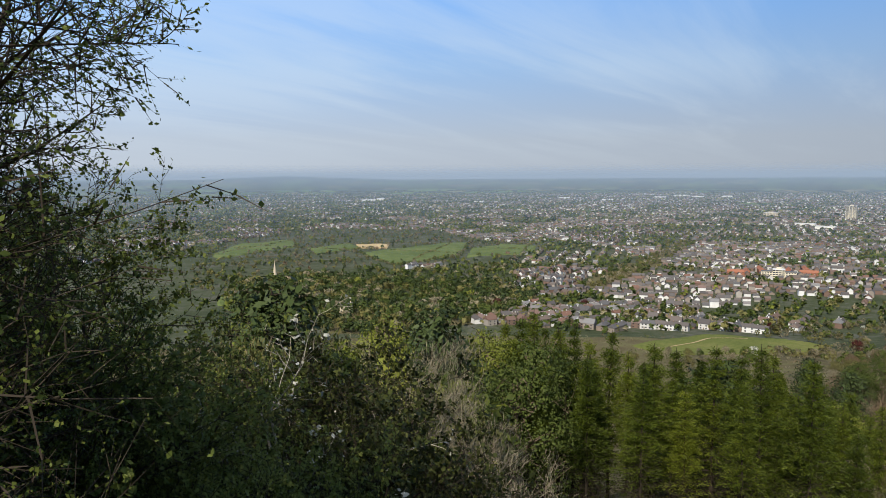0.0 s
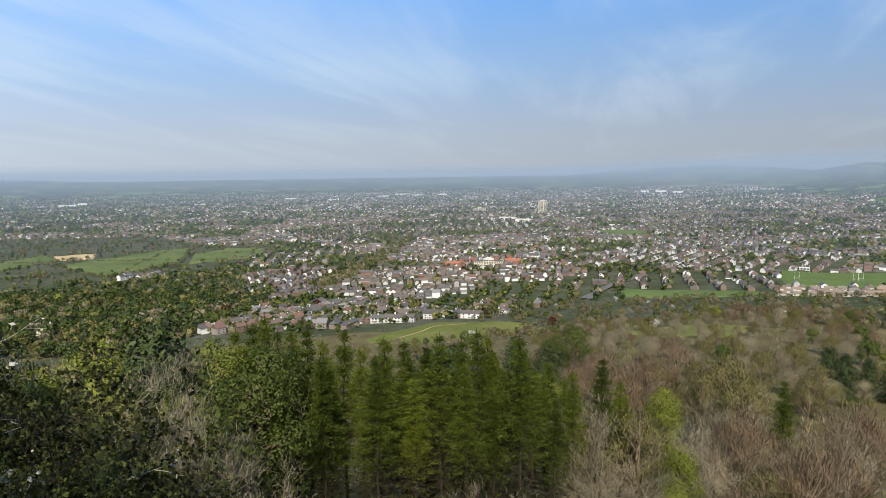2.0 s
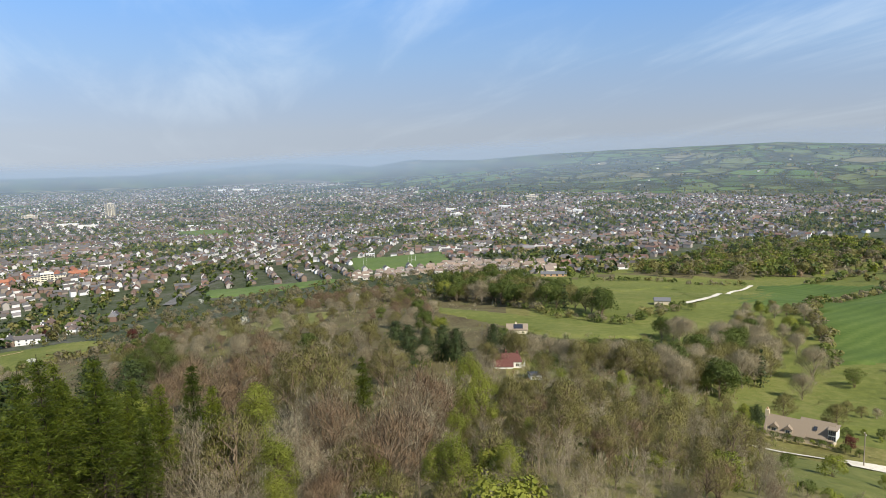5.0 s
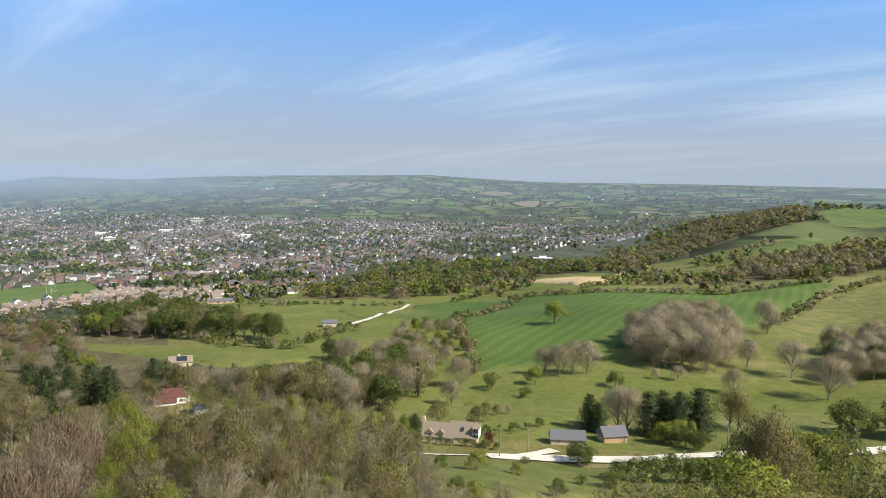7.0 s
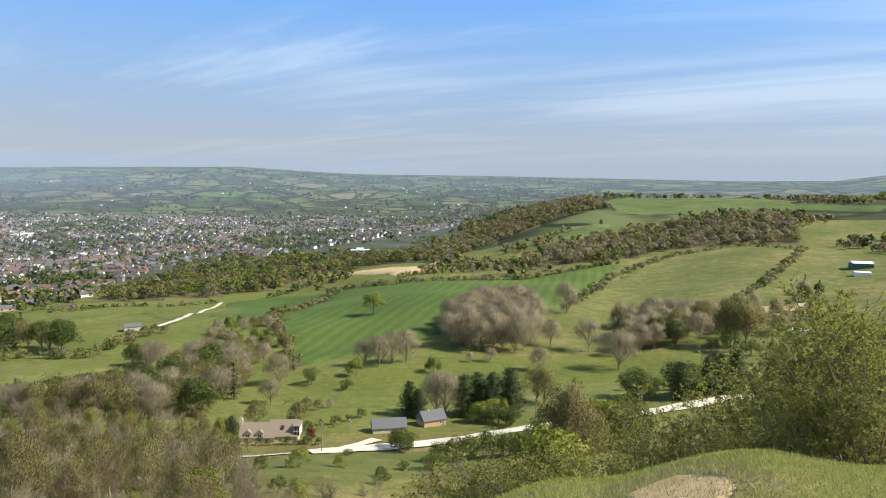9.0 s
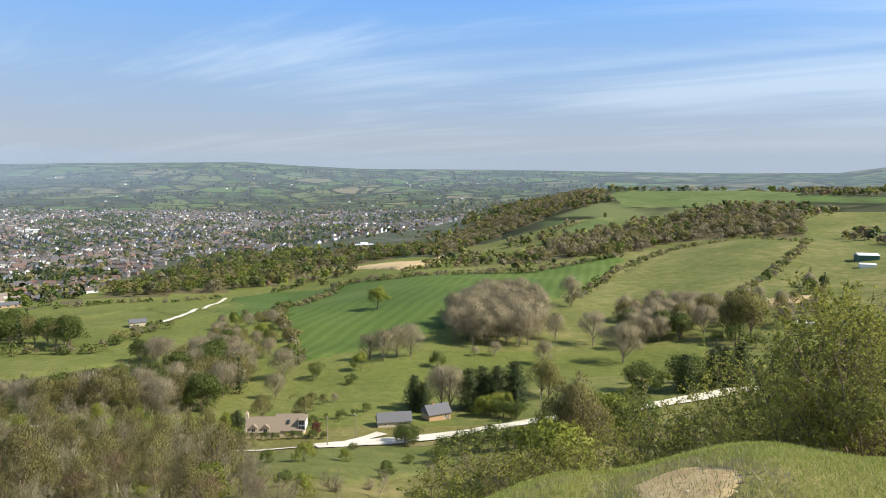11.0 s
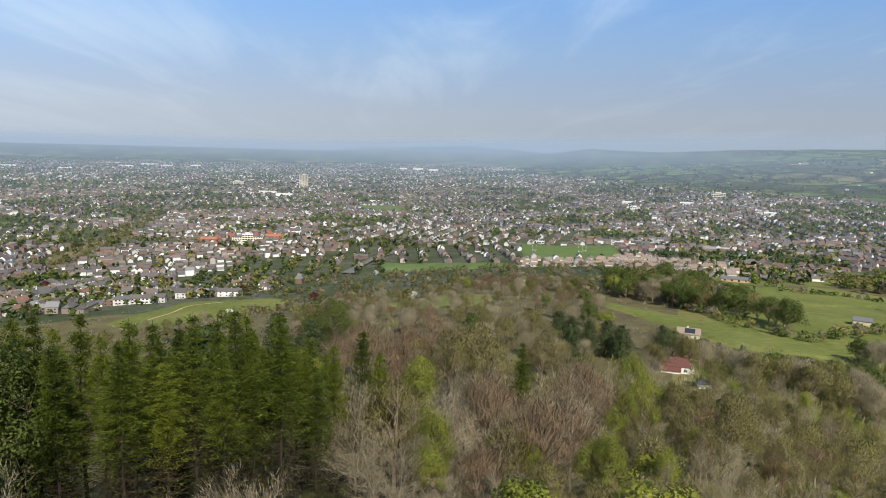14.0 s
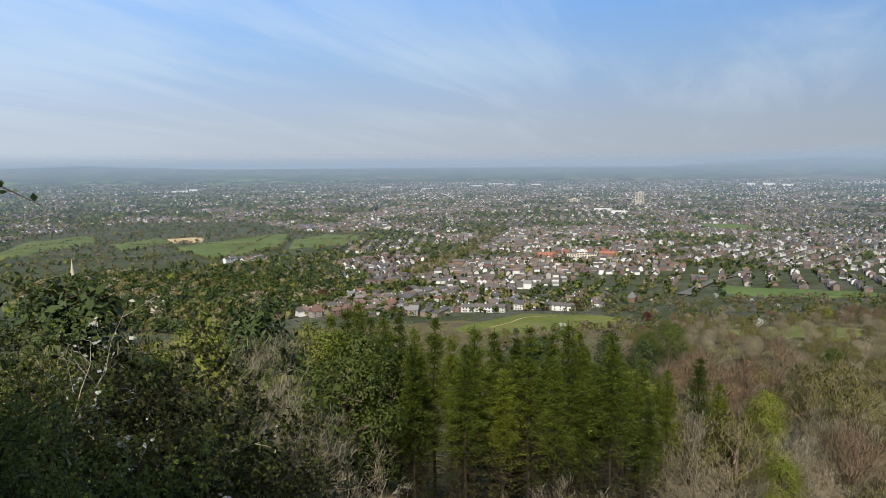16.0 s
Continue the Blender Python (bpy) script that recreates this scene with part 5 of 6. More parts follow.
def dome(seed, height, width, clumps, count, size, bare=0.2, brush=0.0, twigs=0, stems=1):
    """A rounded crown of many clumps of foliage carried on limbs."""
    rng = np.random.default_rng(seed)
    mid = np.array([0, 0, height * (bare + (1 - bare) * 0.5)])
    half = np.array([width * 0.5, width * 0.5, height * (1 - bare) * 0.5])
    c = unit(rng.normal(size=(clumps, 3)))
    c[:, 2] = np.where(c[:, 2] < -0.55, -c[:, 2], c[:, 2])
    c = c * rng.uniform(0.42, 0.76, (clumps, 1)) * half
    c[:, :2] *= np.where(c[:, 2:3] > 0, 1 - 0.35 * c[:, 2:3] / half[2], 1.0)
    c += mid
    rad = width * rng.uniform(0.13, 0.22, clumps)
    which = rng.integers(0, clumps, count)
    d = unit(rng.normal(size=(count, 3)) + unit(c[which] - mid) * 0.5)
    at = c[which] + d * (rad[which] * rng.uniform(0.35, 1.0, count) ** 0.6 * rng.uniform(0.85, 1.2, count))[:, None] * np.array([1, 1, 0.85])
    at[:, 2] = np.maximum(at[:, 2], 0.02 * height)
    trunk, limbs, fine = [], [], []
    for s in range(stems):
        lean = rng.normal(size=2) * 0.05 * height * (0.4 if stems == 1 else 1.5)
        p, r = np.array([lean[0] * 0.15, lean[1] * 0.15, -0.6]), height * (0.018 if stems == 1 else 0.010)
        for k in range(4):
            q = np.array([lean[0] * (k + 1) / 4, lean[1] * (k + 1) / 4, height * 0.72 * (k + 1) / 4]) + rng.normal(size=3) * 0.012 * height
            trunk.append((*p, *q, r * (1 - 0.2 * k), r * (0.8 - 0.2 * k)))
            p = q
    for k in range(clumps):
        foot = np.array([0, 0, max(height * bare * 0.9, c[k, 2] - np.hypot(c[k, 0], c[k, 1]) * rng.uniform(0.9, 1.4), height * 0.05)])
        knee = foot + (c[k] - foot) * 0.5 + np.array([0, 0, 0.03 * height]) + rng.normal(size=3) * 0.02 * height
        limbs.append((*foot, *knee, height * 0.007, height * 0.005))
        limbs.append((*knee, *c[k], height * 0.005, height * 0.003))
        for _ in range(twigs):
            e = c[k] + unit(rng.normal(size=3) + np.array([0, 0, 0.5])) * rad[k] * rng.uniform(0.7, 1.25)
            fine.append((*(knee + (c[k] - knee) * rng.uniform(0.3, 1)), *e, height * 0.0022, height * 0.0010))
    wood = join(tubes(trunk, 5), tubes(limbs, 3), strips(rng, fine))
    face = unit(d + unit(at - mid) * 0.6 + np.array([0, 0, 0.25]))
    crown = sprays_at(rng, at, size, np.array([0, 0, height * 0.25]), brush, face=face) if brush else leaves_facing(rng, at, d, size, 0.6)
    return wood, (*crown, np.repeat(unit(face + rng.normal(size=face.shape) * 0.25), 4, 0))


KINDS = {}


def kind_of_tree(key, name, label, bark, leaf, wood_crown, category="tree"):
    """Mesh data of one kind of tree; sizes are for a tree of the given mesh height."""
    wood, crown = wood_crown
    w = mesh_of(name + "_trunk", wood[0], wood[1], [bark])
    c = mesh_of(name + "_crown", crown[0], crown[1], [leaf], normals=crown[2] if len(crown) > 2 else None) if crown is not None else None
    top = max(wood[0][:, 2].max(), crown[0][:, 2].max() if crown is not None else 0)
    KINDS.setdefault(key, []).append((name, label, category, w, c, top))


def plant(key, x, y, height, rng, group="", sink=0.0):
    """One tree or shrub of a kind, scaled to its height, standing on the ground."""
    name, label, category, w, c, top = KINDS[key][rng.integers(len(KINDS[key]))]
    thing = new(name, None)
    s = height / top
    thing.matrix_basis = Matrix.Translation((x, y, float(land(x, y)) - sink)) @ Matrix.Rotation(rng.random() * 6.28, 4, "Z") @ Matrix.Diagonal((s * rng.uniform(0.9, 1.12), s * rng.uniform(0.9, 1.12), s, 1))
    tagged(thing, label, category, group)
    t = new("trunk" if category == "tree" else "stem", w)
    t.parent = thing
    if c is not None:
        k = new("crown", c)
        k.parent = thing
    return thing


for s in range(4):
    kind_of_tree("larch", "larch_tree", "tall larch with fresh green needle tufts on a bare lower trunk", B_DARK, L_LARCH, larch(20 + s, 20, 2.9))
for s in range(4):
    kind_of_tree("bare", "bare_tree", "leafless grey-brown tree with upswept twigs in a hillside wood", B_GREY, L_GREY, broad(30 + s, 14, 1.05, 0.010, (2.6, 2.5, 2.2), L_GREY, 0.30, 3.0, cap=4200, lift=0.09, clear=0.15, brush=0.045, stout=0.011))
for s in range(3):
    kind_of_tree("bush", "bare_bush", "leafless twiggy pale brown bush on the slope", B_GREY, L_GREY, broad(40 + s, 5, 0.9, 0.007, (1.4, 2.0, 1.8), L_GREY, 0.20, 2.4, cap=3600, stems=6, clear=0.1, lift=0.18, brush=0.028), "bush")
for s in range(3):
    kind_of_tree("bud", "budding_tree", "tree just opening olive-green buds in a hillside wood", B_BROWN, L_OLIVE, dome(50 + s, 13, 8.5, 26, 5200, 0.17, 0.12, 0.22, 10))
for s in range(3):
    kind_of_tree("rust", "rusty_tree", "tree with rust-brown opening buds on the slope", B_BROWN, L_RUST, dome(60 + s, 12, 9.5, 30, 5200, 0.40, 0.06, 0.045, 8))
for s in range(3):
    kind_of_tree("spring", "spring_tree", "small tree in bright yellow-green spring leaf", B_BROWN, L_SPRING, dome(70 + s, 14, 6.4, 44, 16000, 0.075, 0.06, 0, 3, stems=2))
for s in range(3):
    kind_of_tree("green", "broadleaf_tree", "leafy green broadleaved tree", B_BROWN, L_GREEN, dome(80 + s, 19, 12.0, 54, 12500, 0.135, 0.12, 0, 2))
for s in range(2):
    kind_of_tree("spruce", "dark_conifer", "dense dark green conifer reaching nearly to the ground", B_DARK, L_DARK, conifer(90 + s, 15, 4.9, 36, 9, 0.26, 46, 0.02, -0.18, 0.45))
for s in range(2):
    kind_of_tree("pine", "pine_tree", "tall pine with a bare trunk and dark ragged top", B_PALE, L_DARK, conifer(95 + s, 18, 3.0, 16, 5, 0.36, 16, 0.55, 0.05, 0.45))
for s in range(2):
    kind_of_tree("shrub", "green_shrub", "rounded green shrub in the grass", B_BROWN, L_GREEN, dome(100 + s, 4, 5.0, 16, 2600, 0.10, 0.0, 0, 0, stems=3), "shrub")
for s in range(2):
    kind_of_tree("gorse", "spring_shrub", "yellow-green leafing shrub on the slope", B_BROWN, L_SPRING, dome(105 + s, 4, 4.6, 16, 2600, 0.10, 0.0, 0, 0, stems=3), "shrub")
# lighter builds for trees a long way down the slope
for s in range(4):
    kind_of_tree("far_bare", "ash_tree", "leafless grey ash tree standing in a valley wood", B_GREY, L_GREY, dome(130 + s, 14, 13.0, 46, 6400, 0.62, 0.03, 0.032, 8))
for s in range(3):
    kind_of_tree("far_bud", "budding_tree", "olive-green budding tree in a valley wood", B_BROWN, L_OLIVE, dome(140 + s, 13, 12.0, 36, 3600, 0.32, 0.03, 0.22, 3))
for s in range(3):
    kind_of_tree("far_green", "broadleaf_tree", "leafy mid-green tree in a hedge or spinney", B_BROWN, L_GREEN, dome(150 + s, 12, 11.5, 36, 4200, 0.24, 0.03))
for s in range(2):
    kind_of_tree("far_spruce", "dark_conifer", "dark conifer in a valley belt of trees", B_DARK, L_DARK, conifer(160 + s, 15, 3.2, 18, 6, 0.50, 8, 0.06, -0.18, 0.8))
for s in range(2):
    kind_of_tree("far_spring", "spring_tree", "yellow-green tree in fresh leaf in the valley", B_BROWN, L_SPRING, dome(170 + s, 10, 10.5, 30, 3600, 0.21, 0.05))
kind_of_tree("copper", "copper_tree", "broad tree in dark copper-red leaf", B_DARK, L_COPPER, dome(180, 12, 11.0, 26, 2400, 0.26, 0.06))

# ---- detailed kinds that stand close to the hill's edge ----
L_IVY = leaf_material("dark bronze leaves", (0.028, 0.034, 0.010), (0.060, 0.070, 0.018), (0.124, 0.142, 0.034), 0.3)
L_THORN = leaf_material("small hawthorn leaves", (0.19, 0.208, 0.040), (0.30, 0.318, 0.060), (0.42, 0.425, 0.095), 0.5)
# darker leaf copy: shade on the left side is put into its colour
L_SHADY = leaf_material("new leaves darkened for shade", (0.060, 0.085, 0.018), (0.150, 0.185, 0.036), (0.290, 0.315, 0.072), 0.4)
for s in range(2):
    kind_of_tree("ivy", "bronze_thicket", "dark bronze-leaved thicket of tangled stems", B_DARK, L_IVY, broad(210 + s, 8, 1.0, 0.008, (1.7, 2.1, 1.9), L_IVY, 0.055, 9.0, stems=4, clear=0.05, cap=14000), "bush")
kind_of_tree("blossom", "blossoming_sapling", "thin grey sapling with a few white blossoms", B_PALE, L_BLOSSOM, broad(215, 8, 0.8, 0.006, (1.2, 1.3, 1.2), L_BLOSSOM, 0.05, 0.9, stems=2))
for s in range(3):
    kind_of_tree("thorn", "hawthorn_bush", "tangled hawthorn bush in small new green leaf", B_BROWN, L_THORN, broad(220 + s, 5, 1.0, 0.006, (1.3, 1.7, 1.5), L_THORN, 0.030, 24, stems=5, clear=0.02, cap=14000), "bush")
for s in range(2):
    kind_of_tree("leafy", "leafing_bush", "low bush with bright yellow-green new leaves", B_BROWN, L_SPRING, broad(230 + s, 4, 1.0, 0.005, (1.3, 1.8, 1.6), L_SPRING, 0.042, 6.0, stems=5, clear=0.02, cap=4500), "bush")
kind_of_tree("thicket", "hawthorn_thicket", "tall hawthorn thicket, leaf colour darkened for shade", B_DARK, L_SHADY, broad(250, 9, 0.85, 0.007, (1.8, 2.2, 2.0), L_SHADY, 0.046, 24, stems=5, clear=0.02, cap=30000), "bush")
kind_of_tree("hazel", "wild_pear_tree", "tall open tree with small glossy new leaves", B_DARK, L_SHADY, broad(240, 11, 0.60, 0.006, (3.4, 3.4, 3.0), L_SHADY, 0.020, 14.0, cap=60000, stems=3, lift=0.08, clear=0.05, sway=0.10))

# ---- single trees and shrubs: x, y, height ----
STANDS = [
    ("larch", [(7.8, 85.6, 24.2), (9.2, 79.5, 24.0), (9.8, 73.4, 21.2), (13.7, 91.0, 25.0), (13.3, 76.9, 21.6), (16.1, 82.4, 23.6), (16.3, 74.2, 21.4), (21.2, 85.4, 23.8), (19.7, 71.3, 20.0), (24.9, 80.2, 19.6), (26.4, 75.5, 21.0), (32.2, 84.0, 19.3), (31.9, 71.2, 18.8), (37.3, 75.3, 21.3), (34.3, 65.5, 17.3), (43.2, 76.7, 18.3), (41.4, 68.4, 16.8), (42.1, 63.3, 17.3), (49.2, 68.1, 19.0), (47.5, 61.9, 16.3), (85.5, 72.4, 18.5), (23.9, 65.8, 16.5), (19.4, 67.3, 16.7), (15.5, 68.2, 18.0), (31.6, 62.4, 14.9), (37.2, 59.3, 14.4), (11.0, 83.3, 25.3), (13.7, 78.8, 23.0), (7.4, 75.7, 20.4), (-5.1, 61.8, 20.3)]),
    ("larch", [(10.5, 69.2, 18.5)]),
    ("spruce", [(40.4, 95.9, 24.3), (36.2, 91.1, 22.6), (-1.4, 72.0, 25.7), (-8.8, 34.9, 19.0), (115.2, 210.5, 18.0), (104.3, 170.6, 19.9), (-0.3, 66.0, 22.4), (173.1, 127.5, 15.0), (186.0, 117.4, 12.7), (206.2, 114.7, 12.4), (184.5, 128.8, 12.1), (190.3, 125.5, 12.9), (232.7, 79.7, 9.4), (230.5, 73.8, 8.4), (230.4, 59.5, 4.1), (234.2, 52.2, 4.4), (179.5, 137.3, 14.7), (210.5, -25.0, 11.8), (209.7, -42.7, 14.0), (210.8, -47.1, 14.4), (206.8, -51.1, 15.1), (206.4, -56.7, 16.0), (208.2, -27.7, 9.7), (216.6, -120.9, 13.4), (223.3, -137.1, 14.7), (218.4, -137.4, 14.5), (219.3, -143.4, 15.9), (218.2, -132.0, 14.0)]),
    ("green", [(126.6, 192.0, 24.1), (118.8, 191.1, 20.4), (7.0, 65.6, 19.6), (9.4, 71.4, 22.4), (1.5, 60.0, 18.8)]),
    ("spring", [(4.3, 73.9, 23.9), (6.9, 79.7, 23.4), (-5.2, 47.7, 20.2), (-1.7, 29.9, 9.4), (62.1, 71.9, 17.4), (47.0, 51.9, 11.5), (62.3, 102.6, 19.4), (-6.1, 39.5, 16.0), (-14.1, 48.0, 21.1), (51.7, 34.2, 9.6), (89.4, 55.1, 12.7), (80.3, 50.7, 9.7), (41.7, 45.9, 8.1), (54.0, 44.5, 8.7), (104.5, 62.9, 17.8), (95.0, 55.4, 15.0), (58.4, 30.7, 7.9), (50.8, 32.0, 9.3), (79.3, 38.2, 7.7), (198.2, -52.5, 7.8)]),
    ("bud", [(-7.2, 41.4, 17.4), (106.7, 105.4, 21.3), (100.5, 104.6, 20.3), (-8.8, 28.7, 14.1), (-11.9, 53.7, 21.9), (102.1, 95.8, 20.4), (119.9, 72.3, 15.5), (91.9, 39.3, 12.6), (121.7, 118.7, 19.3), (109.7, 116.4, 18.1), (76.9, 36.2, 8.2), (110.8, 101.1, 17.6), (150.2, 116.4, 15.2), (140.5, 112.5, 13.5), (92.2, 38.8, 13.2), (82.5, 35.9, 10.2), (61.0, 34.4, 9.0), (90.7, 37.0, 10.0), (118.5, 39.9, 9.7), (130.2, 35.7, 10.5), (89.8, 44.0, 10.5), (106.8, 26.4, 7.0), (114.3, -42.8, 20.1), (110.1, -42.6, 18.7), (112.8, -41.0, 17.3), (46.7, 22.9, 7.4)]),
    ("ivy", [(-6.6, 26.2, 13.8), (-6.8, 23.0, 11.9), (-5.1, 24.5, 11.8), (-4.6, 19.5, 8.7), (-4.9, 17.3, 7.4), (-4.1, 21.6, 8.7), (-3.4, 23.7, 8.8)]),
    # low dark thickets added to darken the gaps below the larches
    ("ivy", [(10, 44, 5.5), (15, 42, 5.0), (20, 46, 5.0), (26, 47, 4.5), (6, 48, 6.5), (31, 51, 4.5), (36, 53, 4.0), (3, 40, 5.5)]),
    ("blossom", [(-4.0, 20.6, 12.1), (-3.2, 23.8, 10.2)]),
    ("bare", [(-2.2, 37.9, 15.8), (-2.8, 33.9, 13.0), (-0.6, 42.0, 15.3), (44.2, 61.8, 15.2), (47.0, 58.4, 14.3), (70.4, 71.0, 16.6), (67.3, 62.7, 15.4), (42.1, 55.9, 13.1), (0.0, 36.0, 12.2), (-4.7, 45.7, 17.4), (52.4, 60.5, 13.9), (60.6, 61.1, 12.6), (48.0, 50.9, 9.8), (49.2, 44.0, 10.1), (77.6, 63.0, 12.6), (84.4, 64.1, 14.1), (106.5, 74.6, 14.7), (66.8, 36.1, 9.0), (104.9, 49.5, 10.1), (104.5, 40.3, 10.3), (86.9, 30.2, 7.8), (55.2, 28.2, 7.0), (43.3, 41.5, 8.2), (43.3, 33.9, 7.3), (38.0, 46.4, 8.4), (49.9, 70.0, 13.4), (48.1, 63.9, 12.2), (51.2, 56.2, 12.0), (69.1, 65.2, 14.3), (68.0, 59.0, 11.1)]),
    ("bare", [(73.0, 52.7, 11.0), (82.2, 47.7, 8.8), (68.3, 30.9, 7.3), (75.8, 57.2, 16.8), (83.7, 58.3, 17.4), (94.3, 60.4, 16.6), (93.9, 19.9, 9.6), (102.6, 17.3, 10.9), (87.2, 22.3, 8.3), (107.0, 33.1, 8.1), (86.5, 31.4, 6.7), (73.0, 21.2, 5.6), (81.5, 9.3, 2.8), (55.1, 43.2, 13.8), (63.4, 45.4, 13.0), (89.2, 11.9, 7.1), (72.8, 13.4, 5.9), (77.9, 4.9, 2.9), (65.1, 25.9, 6.7), (32.9, 34.9, 6.9), (38.5, 35.0, 6.3), (32.0, 38.4, 6.4), (43.1, 32.6, 6.7), (48.3, 28.3, 6.7), (53.7, 22.0, 7.8), (40.1, 26.4, 6.8), (47.2, 16.6, 8.3), (35.6, 45.8, 7.0)]),
    ("bush", [(2.4, 28.9, 9.2), (3.6, 27.8, 8.2), (1.3, 27.0, 8.2), (18.7, 35.4, 7.7), (16.0, 32.3, 7.2)]),
    ("copper", [(184.5, 5.0, 4.5)]),
    ("spruce", [(196.5, 27.5, 6.0), (196.0, 29.0, 5.0)]),
    ("gorse", [(183.2, 24.0, 2.2), (183.0, 13.0, 2.0), (182.8, 9.0, 1.8), (189.0, 30.0, 2.6), (192.0, 32.5, 2.2)]),
    ("shrub", [(183.4, 21.5, 2.3), (183.2, 18.6, 2.4), (183.0, 16.0, 2.2), (182.9, 11.0, 2.4), (182.0, 6.0, 2.6), (181.0, 3.0, 2.2), (184.0, 27.0, 2.4)]),
    ("far_bud", [(203.0, 9.0, 8.5), (206.0, 22.0, 9.0)]),
    ("rust", [(111.2, 135.1, 19.5), (113.6, 158.5, 19.7), (136.7, 152.8, 18.9), (98.1, 126.4, 19.5), (94.9, 141.1, 18.5)]),
    ("pine", [(220.3, 109.4, 7.2), (226.8, 109.9, 7.8), (220.6, 104.3, 7.9), (227.1, 104.6, 8.7), (224.4, 100.7, 7.2), (232.7, 101.7, 7.2), (228.2, 97.0, 9.7), (225.5, 93.2, 8.7), (233.8, 93.9, 6.7), (229.2, 89.4, 9.1), (233.8, 88.4, 7.9), (229.1, 84.0, 10.4), (233.7, 82.9, 8.9)]),
    ("far_spring", [(411.2, -25.8, 15.5)]),
    ("far_bare", [(286.6, -14.7, 13.0), (284.3, -20.4, 15.0), (288.8, -26.5, 15.9), (290.2, -32.5, 16.6), (269.3, 19.8, 14.1), (241.1, 20.6, 9.8), (213.3, -34.0, 15.9), (210.8, -36.5, 15.5), (226.0, 0.1, 3.6), (395.0, -142.7, 20.9), (306.5, -122.3, 18.2), (317.4, -107.2, 14.2), (276.2, -88.5, 11.9), (291.6, -70.4, 8.0), (291.6, -61.2, 5.5), (273.6, -123.1, 19.6)]),
    ("far_bud", [(225.9, 7.7, 5.1), (224.0, 3.8, 4.1), (224.9, -71.4, 13.9), (220.3, -72.6, 13.4), (213.9, 51.4, 5.4), (222.0, 77.0, 2.9), (289.5, -187.7, 24.8), (282.6, -189.0, 23.8), (291.4, -184.8, 22.3)]),
    ("shrub", [(265.9, 7.1, 7.7), (272.8, -42.0, 7.5), (254.9, -6.1, 4.8), (175.0, -18.4, 5.7), (172.8, -20.4, 5.2), (165.9, -4.5, 2.2), (198.5, -47.2, 6.0), (195.6, -50.4, 5.8), (193.1, -52.2, 4.2), (201.8, 36.1, 3.1), (190.8, -53.0, 6.3), (155.5, -68.7, 12.0), (165.1, -66.6, 10.0), (218.0, -122.3, 13.0), (220.5, -106.8, 11.7), (277.7, -178.3, 9.7), (282.0, -171.5, 6.1), (264.8, -179.6, 7.4), (157.8, -26.5, 5.6), (159.1, -30.5, 6.0), (156.3, -34.4, 6.6), (157.2, -39.0, 6.5), (154.2, -42.6, 6.2), (151.4, -45.1, 5.5), (148.2, -23.1, 4.9), (157.2, -50.2, 6.6), (171.1, -17.9, 5.4), (192.5, 46.2, 2.7), (187.5, 14.1, 2.2), (198.1, 52.8, 3.0)]),
    ("shrub", [(171.8, -59.9, 9.1), (167.9, -65.0, 10.7), (158.3, -74.7, 12.8)]),
    ("gorse", [(271.8, -10.3, 8.0), (200.0, -45.1, 6.8), (201.8, -50.3, 7.4), (200.0, -1.0, 1.5), (205.3, 63.9, 1.5), (156.4, -66.6, 12.9), (104.5, -34.2, 13.0), (94.1, -33.8, 13.4), (-5.6, 45.7, 18.0), (-3.7, 31.8, 9.9), (-2.2, 29.9, 9.2), (34.0, 27.9, 6.2), (40.7, 21.4, 6.9)]),
    ("thorn", [(13.1, -10.9, 5.2), (11.9, -10.7, 5.4), (15.1, -11.5, 5.5), (16.4, -11.5, 5.2), (16.9, -10.7, 4.3), (16.5, -9.4, 4.0), (16.1, -8.1, 3.7), (10.2, -8.8, 2.8), (10.6, -8.4, 2.5), (11.4, -8.2, 2.2), (9.2, -8.5, 2.6), (11.3, -7.4, 1.6), (15.4, -7.2, 3.2), (13.5, -11.8, 6.2), (12.4, -11.6, 6.4), (10.6, -9.9, 4.6), (11.6, -12.6, 7.0), (20.6, -12.3, 5.2), (22.4, -15.0, 7.3), (20.8, -15.6, 7.5)]),
    ("leafy", [(14.0, -5.4, 2.3), (13.2, -4.5, 1.7), (14.4, -4.2, 2.1), (15.5, -3.9, 2.6), (16.7, -3.4, 2.9), (19.0, -6.2, 4.4), (20.3, -8.6, 5.1), (17.7, -3.0, 2.8), (23.2, -6.2, 5.2), (28.0, -10.7, 8.3), (-4.3, 11.2, 3.3), (-4.4, 10.6, 3.1)]),
    ("thicket", [(-7.7, 12.9, 9.4), (-7.7, 15.2, 10.1), (-7.4, 17.5, 10.9), (-6.4, 16.8, 9.4), (-6.6, 11.8, 7.1), (-5.7, 12.2, 6.5), (-6.2, 9.7, 5.4), (-7.7, 22.7, 12.4), (-4.8, 11.6, 4.8), (-5.4, 10.2, 4.5)]),
]
GROUPS = {"larch": "larches below the hill", "pine": "pines by the red-roofed house", "thorn": "hawthorns on the brow", "spruce": "dark conifers"}
prng = np.random.default_rng(77)
